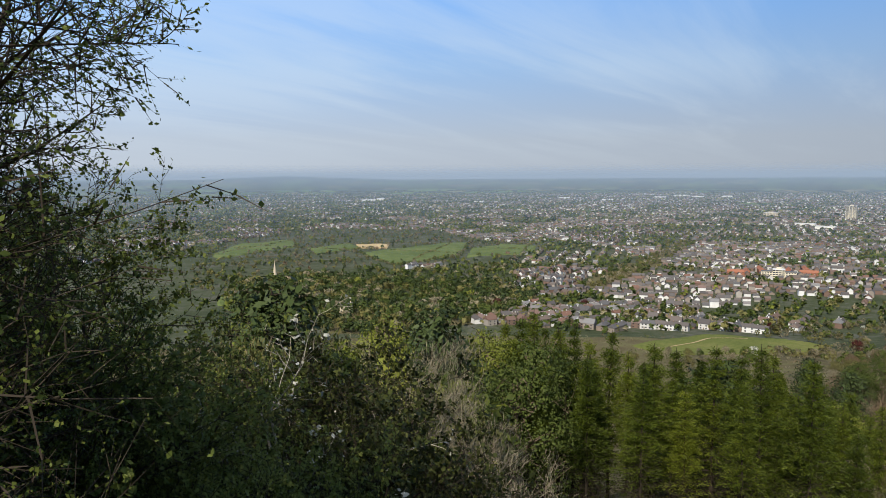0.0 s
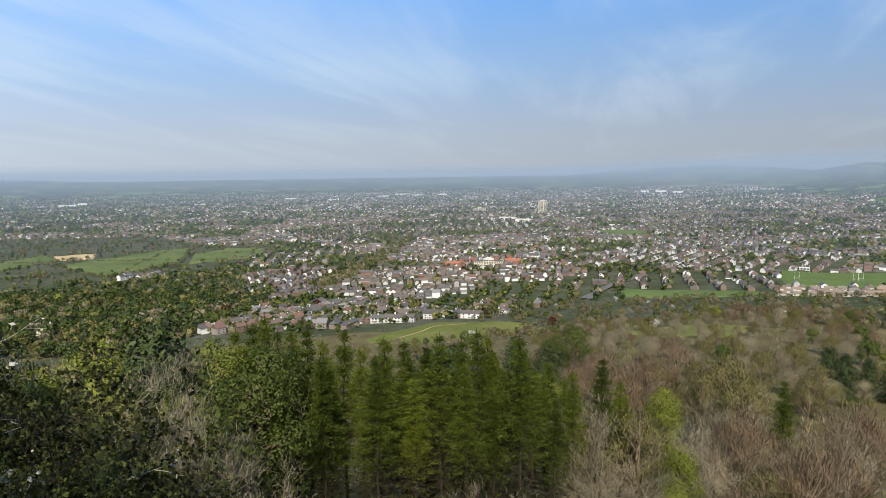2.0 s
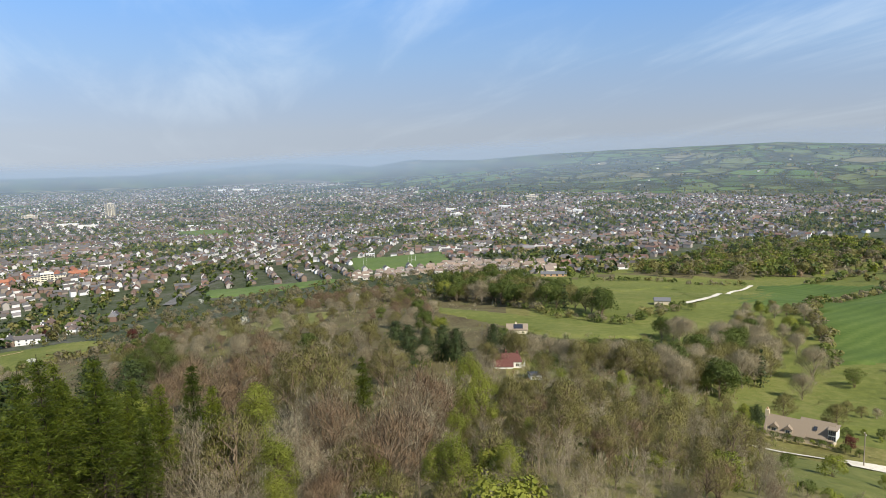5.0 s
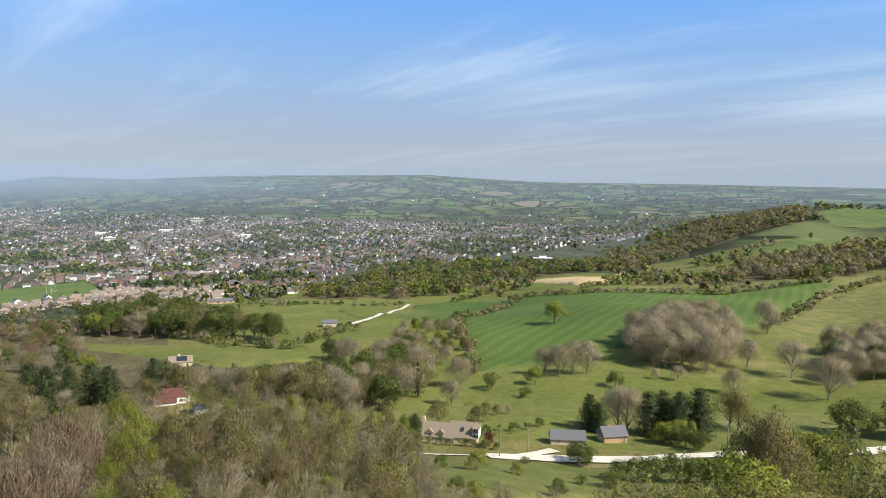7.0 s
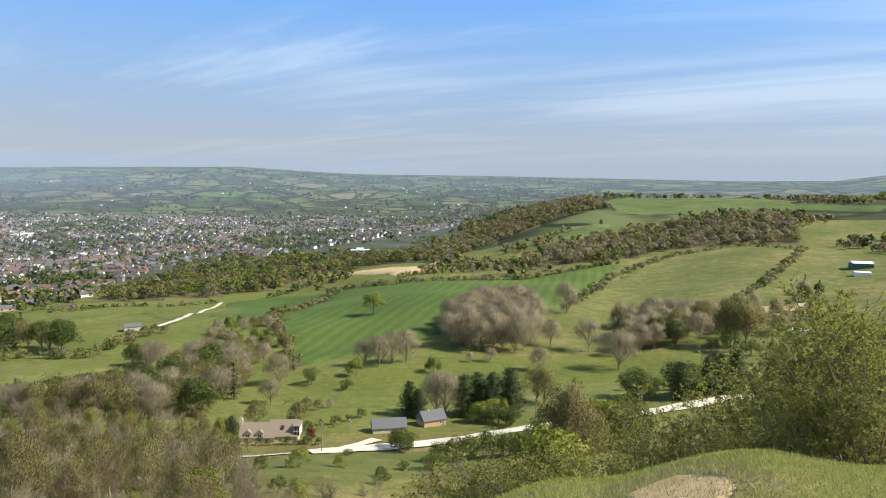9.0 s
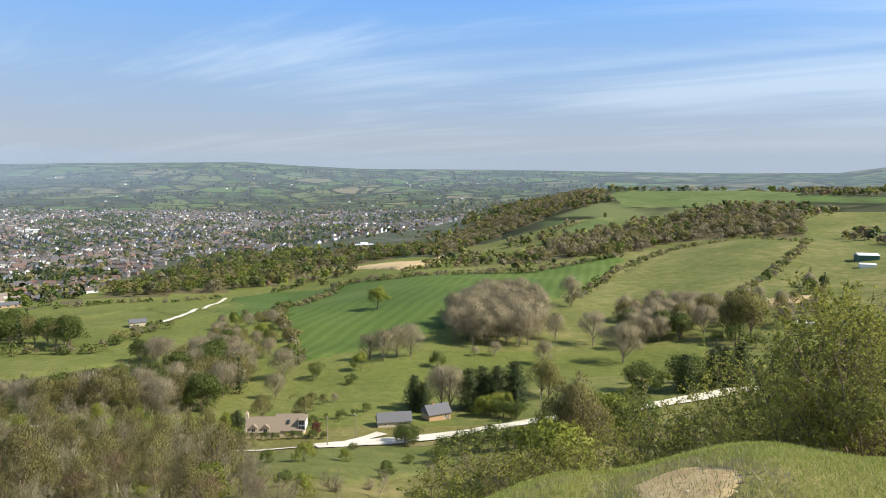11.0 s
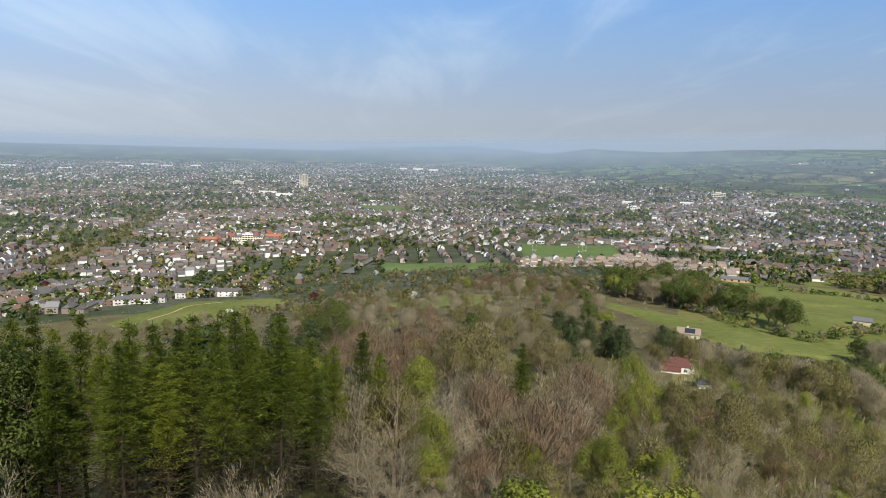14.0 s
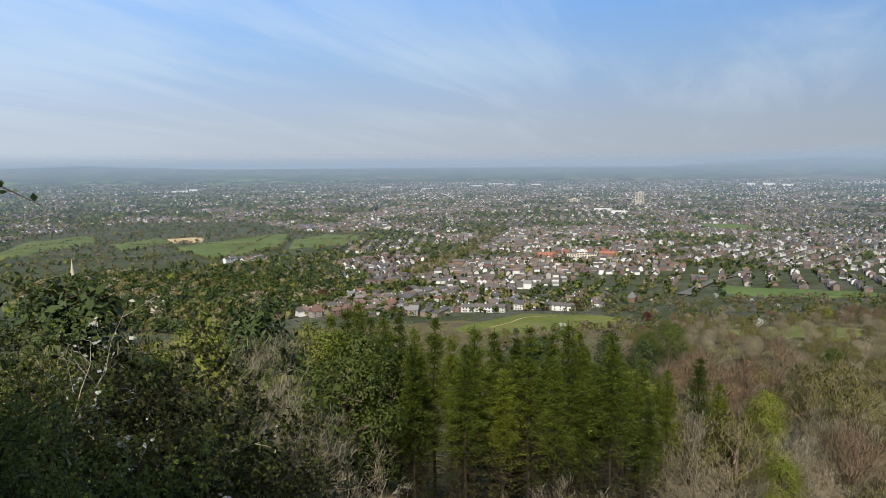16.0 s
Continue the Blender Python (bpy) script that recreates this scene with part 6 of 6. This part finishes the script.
for key, places in STANDS:
    for x, y, h in places:
        mixed = key
        if key == "bare" and x > 20:
            mixed = ("bare", "bare", "bud", "bare", "rust")[int(prng.integers(5))]
        # bush heights cut down to fit their outline from the camera
        if key in ("thorn", "leafy") and x > 0:
            brow = np.interp(math.degrees(math.atan2(x, y)), (100, 107.4, 110.4, 113.5, 115.6, 118.9, 121.4, 123.2, 127.3, 133), (-22, -20.5, -19.0, -17.8, -15.6, -15.0, -12.6, -10.5, -8.6, -6.5))
            h = min(h, EYE + math.hypot(x, y) * math.tan(radians(brow)) - float(land(x, y)))
            if h < 0.5:
                continue
        plant(mixed, x, y, h * (1.07 if key == "larch" else 1.0), prng, GROUPS.get(key, ""))
nrng = np.random.default_rng(65)
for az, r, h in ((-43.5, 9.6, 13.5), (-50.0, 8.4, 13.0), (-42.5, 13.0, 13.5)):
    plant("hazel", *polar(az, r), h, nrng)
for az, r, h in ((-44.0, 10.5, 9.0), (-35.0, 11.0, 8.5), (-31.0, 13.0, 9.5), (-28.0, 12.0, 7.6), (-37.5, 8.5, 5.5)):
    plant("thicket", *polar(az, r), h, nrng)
for x, y, h in ((309, 634, 11), (64, 803, 14), (327, 529, 12), (169, 809, 13)):
    plant("copper", x, y, h, prng)


# height caps that clear the camera's view: azimuth, steepest sight line, and how far out
SIGHT_CAPS = [
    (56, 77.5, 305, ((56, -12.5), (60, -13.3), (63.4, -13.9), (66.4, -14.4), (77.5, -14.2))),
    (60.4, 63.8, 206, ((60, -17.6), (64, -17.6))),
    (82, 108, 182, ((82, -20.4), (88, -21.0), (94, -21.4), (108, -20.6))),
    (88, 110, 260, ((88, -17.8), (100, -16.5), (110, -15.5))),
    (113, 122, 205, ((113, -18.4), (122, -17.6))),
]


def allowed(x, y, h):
    """The greatest height a filling tree may have without blocking the camera's view."""
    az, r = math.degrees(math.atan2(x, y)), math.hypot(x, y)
    for a0, a1, far, table in SIGHT_CAPS:
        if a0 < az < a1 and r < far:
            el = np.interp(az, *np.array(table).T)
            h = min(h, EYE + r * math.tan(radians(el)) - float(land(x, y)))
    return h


def fill(poly, count, kinds, low, high, seed, apart=5.0, grassy=False):
    """Trees scattered over a patch of the slope, no two too close."""
    rng = np.random.default_rng(seed)
    p = np.asarray(poly, dtype=float)
    lo, hi = p.min(0), p.max(0)
    kept = []
    names, odds = list(kinds), np.array(list(kinds.values()), dtype=float)
    for _ in range(count * 30):
        q = rng.uniform(lo, hi)
        if len(kept) >= count:
            break
        if inside(q[:1], q[1:], p)[0] and (grassy or not any(inside(q[:1], q[1:], e)[0] for e in FIELD_EDGES)) and all((q[0] - k[0]) ** 2 + (q[1] - k[1]) ** 2 > apart ** 2 for k in kept):
            kept.append(q)
            h = rng.uniform(low, high)
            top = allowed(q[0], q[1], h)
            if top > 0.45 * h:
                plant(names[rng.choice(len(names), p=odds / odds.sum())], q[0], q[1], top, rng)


fill([(3, 66), (32, 58), (54, 80), (40, 92), (3, 98)], 38, {"larch": 1}, 18, 23, 20, 4.5, True)
fill(SPINNEY, 135, {"far_green": 5, "far_bud": 4, "far_spruce": 1.0, "far_bare": 1.5, "far_spring": 0.4}, 12, 18, 1, 5.5)
fill(LOWER_WOOD, 135, {"far_bare": 5, "far_bud": 3, "far_spruce": 1.2, "far_green": 2}, 11, 15, 2, 4.6)
fill(ASH_CLUMP, 74, {"far_bare": 1}, 15, 20, 3, 4.8, True)
fill(THORN_CLUMP, 46, {"far_bare": 5, "far_bud": 1, "far_green": 0.5}, 12, 17, 4, 5, True)
fill(SLOPE_WOOD, 210, {"rust": 3, "far_bare": 4, "far_bud": 3, "far_green": 0.4, "far_spring": 0.3}, 8, 12, 5, 7)
# scrub between the larches and the common, and down towards the red-roofed house
fill([(95, 190), (120, 260), (190, 400), (215, 500), (150, 520), (60, 420), (40, 250), (60, 180)], 80, {"far_bare": 5, "far_bud": 3, "far_green": 2, "far_spruce": 0.6}, 6, 10, 6, 8)
fill([(100, 60), (150, 90), (190, 110), (195, 60), (185, 25), (150, 15), (110, 20)], 105, {"bare": 3, "bud": 3.5, "spring": 0.5, "far_bud": 2}, 6, 11, 7, 4.5)
fill([(60, 45), (100, 60), (110, 20), (95, 5), (60, 12)], 36, {"bare": 3, "bud": 3, "gorse": 0.6}, 4, 8, 8, 4.5)
fill([(-120, 90), (-20, 110), (20, 150), (60, 210), (30, 380), (-60, 420), (-200, 380)], 70, {"far_green": 3, "far_bud": 3, "far_spruce": 2, "far_bare": 2}, 12, 18, 9, 9)
fill([(300, 60), (410, 60), (420, 40), (330, 18), (300, 32)], 30, {"far_bud": 3, "far_bare": 3, "far_green": 2, "far_spring": 0.5}, 6, 10, 10, 6)
fill([(235, -140), (240, -110), (215, -95), (212, -130), (230, -160)], 16, {"shrub": 3, "gorse": 1, "far_bud": 1}, 3, 6, 11, 4, True)
fill([(195, 30), (208, 10), (212, -15), (206, -16), (198, 5), (185, 28)], 12, {"shrub": 3, "gorse": 1}, 2, 3.5, 12, 3, True)
fill([(150, -40), (165, -70), (190, -110), (180, -112), (150, -80), (138, -50)], 18, {"shrub": 2, "gorse": 2, "thorn": 0.01}, 2, 4.5, 13, 4, True)
fill([(300, -190), (345, -205), (380, -250), (420, -300), (400, -320), (340, -270), (290, -220)], 40, {"far_bare": 3, "far_bud": 2, "far_spruce": 1, "far_green": 1}, 8, 12, 14, 6)


fill([(35, 20), (95, 60), (140, 40), (150, 5), (110, -20), (60, -15)], 46, {"bush": 3, "gorse": 1.5, "shrub": 1.2, "bare": 1.0}, 2.5, 5, 15, 6, True)
fill([(60, -15), (110, -20), (150, 5), (160, -40), (120, -70), (70, -40)], 34, {"bush": 2, "gorse": 2, "shrub": 2}, 1.2, 3.2, 16, 6, True)


# ---- woods, hedges and garden trees too many to count ----
BRUSHY = (L_GREY.name, L_RUST.name, L_WOOD.name)


def far_trees(name, label, places, heights, mat, blades, seed, slim=0.5):
    """Far trees as loose clumps of leaf sprays over a short stem, in one mesh."""
    rng = np.random.default_rng(seed)
    places, heights = np.asarray(places, dtype=float), np.asarray(heights, dtype=float)
    n = len(places)
    z = land(places[:, 0], places[:, 1])
    lobes = 8 if blades >= 50 else (5 if blades >= 16 else 2)
    seat = unit(rng.normal(size=(n, lobes, 3)) + np.array([0, 0, 0.25])) * rng.uniform(0.35, 0.62, (n, lobes, 1))
    which = seat[np.arange(n)[:, None], rng.integers(0, lobes, (n, blades))]
    way = unit(unit(rng.normal(size=(n, blades, 3))) + which * 0.9 + np.array([0, 0, 0.30]))
    v = which + way * (0.46 if lobes > 2 else 0.6)
    h = heights[:, None]
    half = h * slim * rng.uniform(0.8, 1.2, (n, 1))
    at = np.stack([places[:, :1] + v[..., 0] * half, places[:, 1:2] + v[..., 1] * half, z[:, None] + h * 0.50 + v[..., 2] * h * 0.50], -1).reshape(-1, 3)
    size = np.repeat(heights * (slim / 0.5) ** 0.5, blades)[:, None] * (1.05 if blades >= 50 else 1.25) / blades ** 0.5
    brush = mat.name in BRUSHY and blades > 8
    normals = None
    if name == "scrub":
        foot = np.repeat(np.stack([places[:, 0], places[:, 1], z - heights * 0.3], 1), blades, 0)
        verts, faces = sprays_at(rng, at, size * 0.75, foot, 0.13)
    else:
        face = unit(way.reshape(-1, 3) + np.array([0, 0, 0.15]))
        verts, faces = leaves_facing(rng, at, face, size * (1.25 if brush else 1.0), 0.5, 0.34 if brush else 0.62)
        if blades >= 16:
            normals = np.repeat(unit(face + rng.normal(size=face.shape) * 0.18), 4, 0)
    return tagged(new(name, mesh_of(name, verts, faces, [mat], normals=normals)), label, "trees", kind="stuff")


def along(line, gap, rng, jitter=2.0):
    line = np.asarray(line, dtype=float)
    d = np.concatenate([[0], np.cumsum(np.hypot(*np.diff(line, axis=0).T))])
    s = np.arange(0, d[-1], gap)
    return np.stack([np.interp(s, d, line[:, 0]), np.interp(s, d, line[:, 1])], 1) + rng.normal(size=(len(s), 2)) * jitter


def scatter(poly, apart, rng):
    """Random places in a patch, one for each square of the given side."""
    p = np.asarray(poly, dtype=float)
    x, y = p[:, 0], p[:, 1]
    count = int(abs(np.dot(x, np.roll(y, 1)) - np.dot(y, np.roll(x, 1))) / 2 / apart ** 2)
    q = rng.uniform(p.min(0), p.max(0), (count * 4, 2))
    return q[inside(q[:, 0], q[:, 1], p)][:count]


def ring_scatter(count, az, r, rng, keep=None):
    a = np.radians(rng.uniform(*az, count))
    d = np.sqrt(rng.uniform(r[0] ** 2, r[1] ** 2, count))
    q = np.stack([d * np.sin(a), d * np.cos(a)], 1)
    free = np.ones(count, dtype=bool)
    for poly in FIELD_EDGES:
        free &= ~inside(q[:, 0], q[:, 1], poly)
    return q[free] if keep is None else q[free & keep(q)]


def mixed_wood(name, label, places, low, high, blades, seed, mix, slim=0.5):
    """Splits places among kinds of foliage, one mesh a kind."""
    rng = np.random.default_rng(seed)
    odds = np.array([w for _, w in mix], dtype=float)
    which = rng.choice(len(mix), len(places), p=odds / odds.sum())
    for k, (mat, _) in enumerate(mix):
        sel = np.asarray(places)[which == k]
        close = np.hypot(sel[:, 0], sel[:, 1]) < 480
        for some, count in ((sel[close], int(blades * 1.8)), (sel[~close], blades)):
            if len(some):
                far_trees(name, label, some, rng.uniform(low, high, len(some)), mat, blades if name == "scrub" else count, seed + k, slim)


wrng = np.random.default_rng(99)
scrub = np.concatenate([scatter(SLOPE_WOOD, 8, wrng), scatter(LOWER_WOOD, 7, wrng), ring_scatter(2200, (-30, 62), (210, 640), wrng), ring_scatter(900, (-30, 40), (620, 1000), wrng, lambda q: np.hypot(q[:, 0], q[:, 1]) < 780),
                        ring_scatter(900, (50, 84), (85, 230), wrng)])
for field in FIELD_EDGES:
    scrub = scrub[~inside(scrub[:, 0], scrub[:, 1], field)]
mixed_wood("scrub", "low bare scrub and brambles under the trees", scrub, 1.4, 3.4, 24, 290, [(L_GREY, 4), (L_OLIVE, 4), (L_RUST, 1.5), (L_GREEN, 1.2), (L_SPRING, 0.3)], 0.75)
WOOD_MIX = [(L_OLIVE, 3), (L_WOOD, 3), (L_GREEN, 3), (L_DARK, 1.6), (L_SPRING, 0.5), (L_RUST, 0.5)]
mixed_wood("dark_wood", "mixed wood of dark conifers and budding trees below the hill", scatter(DARK_WOOD, 11.5, wrng), 9, 15, 84, 300, [(L_GREEN, 3), (L_DARK, 4), (L_OLIVE, 1.3), (L_GREY, 1), (L_SPRING, 0.15)], 0.62)
mixed_wood("tree_belt", "belt of bare and budding trees along the old railway", scatter(RAIL_BELT, 11, wrng), 7, 11, 90, 310, [(L_OLIVE, 3), (L_GREY, 1.5), (L_GREEN, 3), (L_DARK, 0.6)])
mixed_wood("parkland_trees", "parkland trees in mixed spring leaf", scatter(GOLF_WOOD, 12.5, wrng), 8, 14, 120, 320, [(L_GREEN, 4), (L_OLIVE, 3), (L_SPRING, 1.2), (L_DARK, 1.0), (L_WOOD, 1.5)], 0.62)
mixed_wood("hillside_wood", "bare brown wood clothing the hillside", scatter(HILL_WOOD, 12.5, wrng), 7, 11, 64, 330, [(L_WOOD, 5), (L_OLIVE, 4), (L_GREEN, 1.2)], 0.75)
mixed_wood("ridge_wood", "bare brown wood along the ridge", scatter(RIDGE_WOOD, 10, wrng), 8, 12, 140, 340, [(L_WOOD, 5), (L_OLIVE, 3), (L_GREEN, 1), (L_DARK, 0.3)], 0.62)
hedges = [([(290, 14), (330, 20), (356, 22), (400, 30), (440, 36)], 6), ([(395, 40), (470, 34), (560, 10), (640, -8), (665, 2), (612, -54), (590, -126), (572, -172), (628, -278)], 5),
          ([(410, -146), (470, -185), (560, -245), (656, -345)], 6), ([(600, 225), (640, 190), (672, 108)], 7),
          ([(655, -343), (662, -423), (562, -428)], 7), ([(405, 95), (330, 110), (340, 150), (400, 215)], 6),
          ([(700, 60), (820, 10), (870, 8)], 6), ([(645, -66), (712, -110), (800, -104), (912, -158)], 7),
          ([(380, -236), (430, -300), (560, -428)], 8), ([(-500, 1450), (-395, 1800), (-350, 1630), (-180, 1490)], 9),
          ([(-180, 1490), (-90, 1255), (36, 1425), (66, 1733), (210, 1660), (173, 1470)], 8), ([(-330, 1600), (-230, 1692), (-5, 1684)], 9), ([(-120, 1530), (-40, 1500), (45, 1480)], 8), ([(-60, 1340), (-30, 1500), (20, 1690)], 8), ([(-495, 1600), (-430, 1630), (-360, 1640)], 8),
          ([(-450, 1390), (-330, 1440), (-230, 1500)], 8), ([(66, 1583), (120, 1560), (190, 1560)], 8), ([(-480, 1300), (-320, 1340), (-180, 1350)], 8)]
mixed_wood("hedgerows", "ragged hedgerows between the fields", np.concatenate([along(l, g * 0.6, wrng) for l, g in hedges]), 2.5, 6, 50, 350, [(L_OLIVE, 3), (L_WOOD, 3), (L_GREEN, 3)], 0.7)
crest = along([polar(112.3, 1415), polar(116, 1430), polar(121.5, 1440)], 9, wrng, 6.0)
mixed_wood("crest_trees", "line of dark trees along the crest of the ridge", crest, 8, 13, 60, 358, [(L_GREEN, 2), (L_DARK, 1), (L_WOOD, 2)], 0.6)
farm = scatter(FARMLAND, 26, wrng)
for edge in FIELD_EDGES:
    farm = farm[~inside(farm[:, 0], farm[:, 1], edge)]
mixed_wood("farmland_trees", "hedge trees scattered over the farmland", farm, 6, 11, 44, 360, WOOD_MIX)
edge = ring_scatter(900, (24, 64), (470, 860), wrng)
for poly in (SPINNEY,):
    edge = edge[~inside(edge[:, 0], edge[:, 1], poly)]
mixed_wood("edge_wood", "bare and blossoming scrub wood below the slope", edge, 4, 8, 64, 355, [(L_WOOD, 4), (L_OLIVE, 3), (L_BLOSSOM, 0.25), (L_GREEN, 1.2)], 0.6)
# garden and street trees of the town
town_tree = np.concatenate([GREEN_LOTS[:, :4], ALL_LOTS[wrng.random(len(ALL_LOTS)) < 0.45][:, :4] + np.array([9, 9, 0, 0])])
town_tree[:, :2] += wrng.normal(size=(len(town_tree), 2)) * 5 * town_tree[:, 3:4]
near_town = NEAR_LOTS[np.repeat(np.arange(len(NEAR_LOTS)), 3)][:, :4].copy()
near_town[:, :2] += wrng.normal(size=(len(near_town), 2)) * 11
town_tree = np.concatenate([town_tree, near_town])
dist = np.hypot(town_tree[:, 0], town_tree[:, 1])
for band, blades in (((0, 1300), 18), ((1300, 2400), 7), ((2400, 9000), 2)):
    sel = town_tree[(dist >= band[0]) & (dist < band[1])]
    odds = wrng.choice(5, len(sel), p=[0.20, 0.36, 0.10, 0.31, 0.03])
    for k, mat in enumerate((L_OLIVE, L_GREEN, L_GREY, L_DARK, L_SPRING)):
        s = sel[odds == k]
        if len(s):
            far_trees("garden_trees", "garden and street trees among the town houses", s[:, :2], wrng.uniform(5, 10, len(s)) * s[:, 3], mat, blades, 400 + k, 0.55)
# open country and hill woods beyond
slopes = np.concatenate([ring_scatter(900, (74, 104), (700, 1300), wrng, lambda q: waves(q[:, 0], q[:, 1], 60, 4) > -0.1),
                         ring_scatter(1500, (78, 108), (1300, 2350), wrng, lambda q: waves(q[:, 0], q[:, 1], 55, 3) > -0.15),
                         ring_scatter(2600, (104, 140), (620, 1500), wrng, lambda q: waves(q[:, 0], q[:, 1], 70, 4) > 0.05)])
mixed_wood("hill_trees", "scattered trees and copses on the near hills", slopes, 6, 11, 30, 370, WOOD_MIX)
far_hill = np.concatenate([ring_scatter(2600, (56, 112), (2350, 4000), wrng, lambda q: waves(q[:, 0], q[:, 1], 60, 8) + 0.7 * waves(q[:, 0], q[:, 1], 19, 2) > 0.12),
                           ring_scatter(1800, (100, 140), (1500, 2600), wrng, lambda q: waves(q[:, 0], q[:, 1], 60, 8) > 0.1)])
mixed_wood("far_hill_woods", "hazy copses and hedges on the far hills", far_hill, 6, 12, 4, 380, [(L_OLIVE, 3), (L_WOOD, 2), (L_GREEN, 2), (L_DARK, 1)], 0.8)
plain_trees = ring_scatter(4500, (-48, 56), (3250, 4600), wrng, lambda q: waves(q[:, 0], q[:, 1], 50, 8) > 0.0)
mixed_wood("plain_woods", "dark lines of trees on the distant plain", plain_trees, 4, 7, 3, 390, [(L_OLIVE, 2), (L_DARK, 2), (L_GREEN, 2)], 1.2)

# ---- the trodden brow at the camera's feet: bare soil and short grass ----
sheet("bare_soil", [(5.90, -3.00), (6.10, -3.30), (6.20, -3.60), (6.10, -3.70), (5.70, -3.60), (5.20, -3.60), (4.80, -3.40), (4.30, -2.90), (4.90, -2.70)], M_SOIL, "patch of bare sandy soil worn into the grass", 0.010, 0.10, "soil", -0.006)
L_BLADE = leaf_material("short turf blades", (0.19, 0.215, 0.050), (0.28, 0.32, 0.075), (0.40, 0.40, 0.14), 0.4)
L_STRAW = leaf_material("dry grass blades", (0.20, 0.175, 0.095), (0.30, 0.27, 0.16), (0.40, 0.36, 0.24), 0.3)


def turf(name, label, mat, count, az, r, low, high, seed, keep):
    rng = np.random.default_rng(seed)
    a = np.radians(rng.uniform(*az, count))
    d = np.sqrt(rng.uniform(r[0] ** 2, r[1] ** 2, count))
    x, y = d * np.sin(a), d * np.cos(a)
    ok = keep(x, y, rng.random(count))
    x, y = x[ok], y[ok]
    n = len(x)
    z = land(x, y) - 0.01
    h = rng.uniform(low, high, n)
    t = rng.uniform(0, 6.283, n)
    lean = rng.normal(size=(n, 2)) * 0.45 * h[:, None]
    w = rng.uniform(0.003, 0.006, n)
    p = np.stack([x, y, z], 1)
    s = np.stack([np.cos(t) * w, np.sin(t) * w, np.zeros(n)], 1)
    tip = p + np.concatenate([lean, h[:, None]], 1)
    verts = np.stack([p - s, p + s, tip], 1).reshape(-1, 3)
    return tagged(new(name, mesh_of(name, verts, np.arange(len(verts)).reshape(-1, 3), [mat])), label, "grass", kind="stuff")


SOIL = FIELD_EDGES[-1]
WORN = SOIL.mean(0) + (SOIL - SOIL.mean(0)) * 1.9
turf("grass", "short trodden green turf on the hill's brow", L_BLADE, 150000, (92, 148), (3.4, 10.5), 0.015, 0.055, 501, lambda x, y, u: np.where(inside(x, y, SOIL), u < 0.25, ~inside(x, y, WORN) | (u < 0.45)))
turf("dry_grass", "pale dry grass tufts on the hill's brow", L_STRAW, 40000, (92, 148), (3.4, 10.5), 0.02, 0.09, 502, lambda x, y, u: np.where(inside(x, y, SOIL), u < 0.55 + 0.4 * waves(x, y, 0.25, 6), (waves(x, y, 0.5, 2) > 0.35) & (u < 0.5) | inside(x, y, WORN) & (u < 0.8)))


def pebble(x, y, s, seed):
    rng = np.random.default_rng(seed)
    bm = bmesh.new()
    bmesh.ops.create_icosphere(bm, subdivisions=1, radius=s)
    for v in bm.verts:
        v.co *= rng.uniform(0.75, 1.2)
        v.co.z *= 0.6
    me = bpy.data.meshes.new("stone")
    bm.to_mesh(me)
    bm.free()
    me.materials.append(M_STONE)
    ob = tagged(new("stone", me), "small pale limestone lying on bare soil", "stone", "stones on the brow")
    ob.location = (x, y, float(land(x, y)) + s * 0.3 + 0.01)


for k, (x, y) in enumerate(((4.9, -2.8), (5.0, -3.05), (4.7, -2.75), (4.6, -3.2), (5.05, -2.7), (4.4, -3.0), (4.75, -3.1))):
    pebble(x, y, 0.012 + 0.006 * (k % 3), 600 + k)
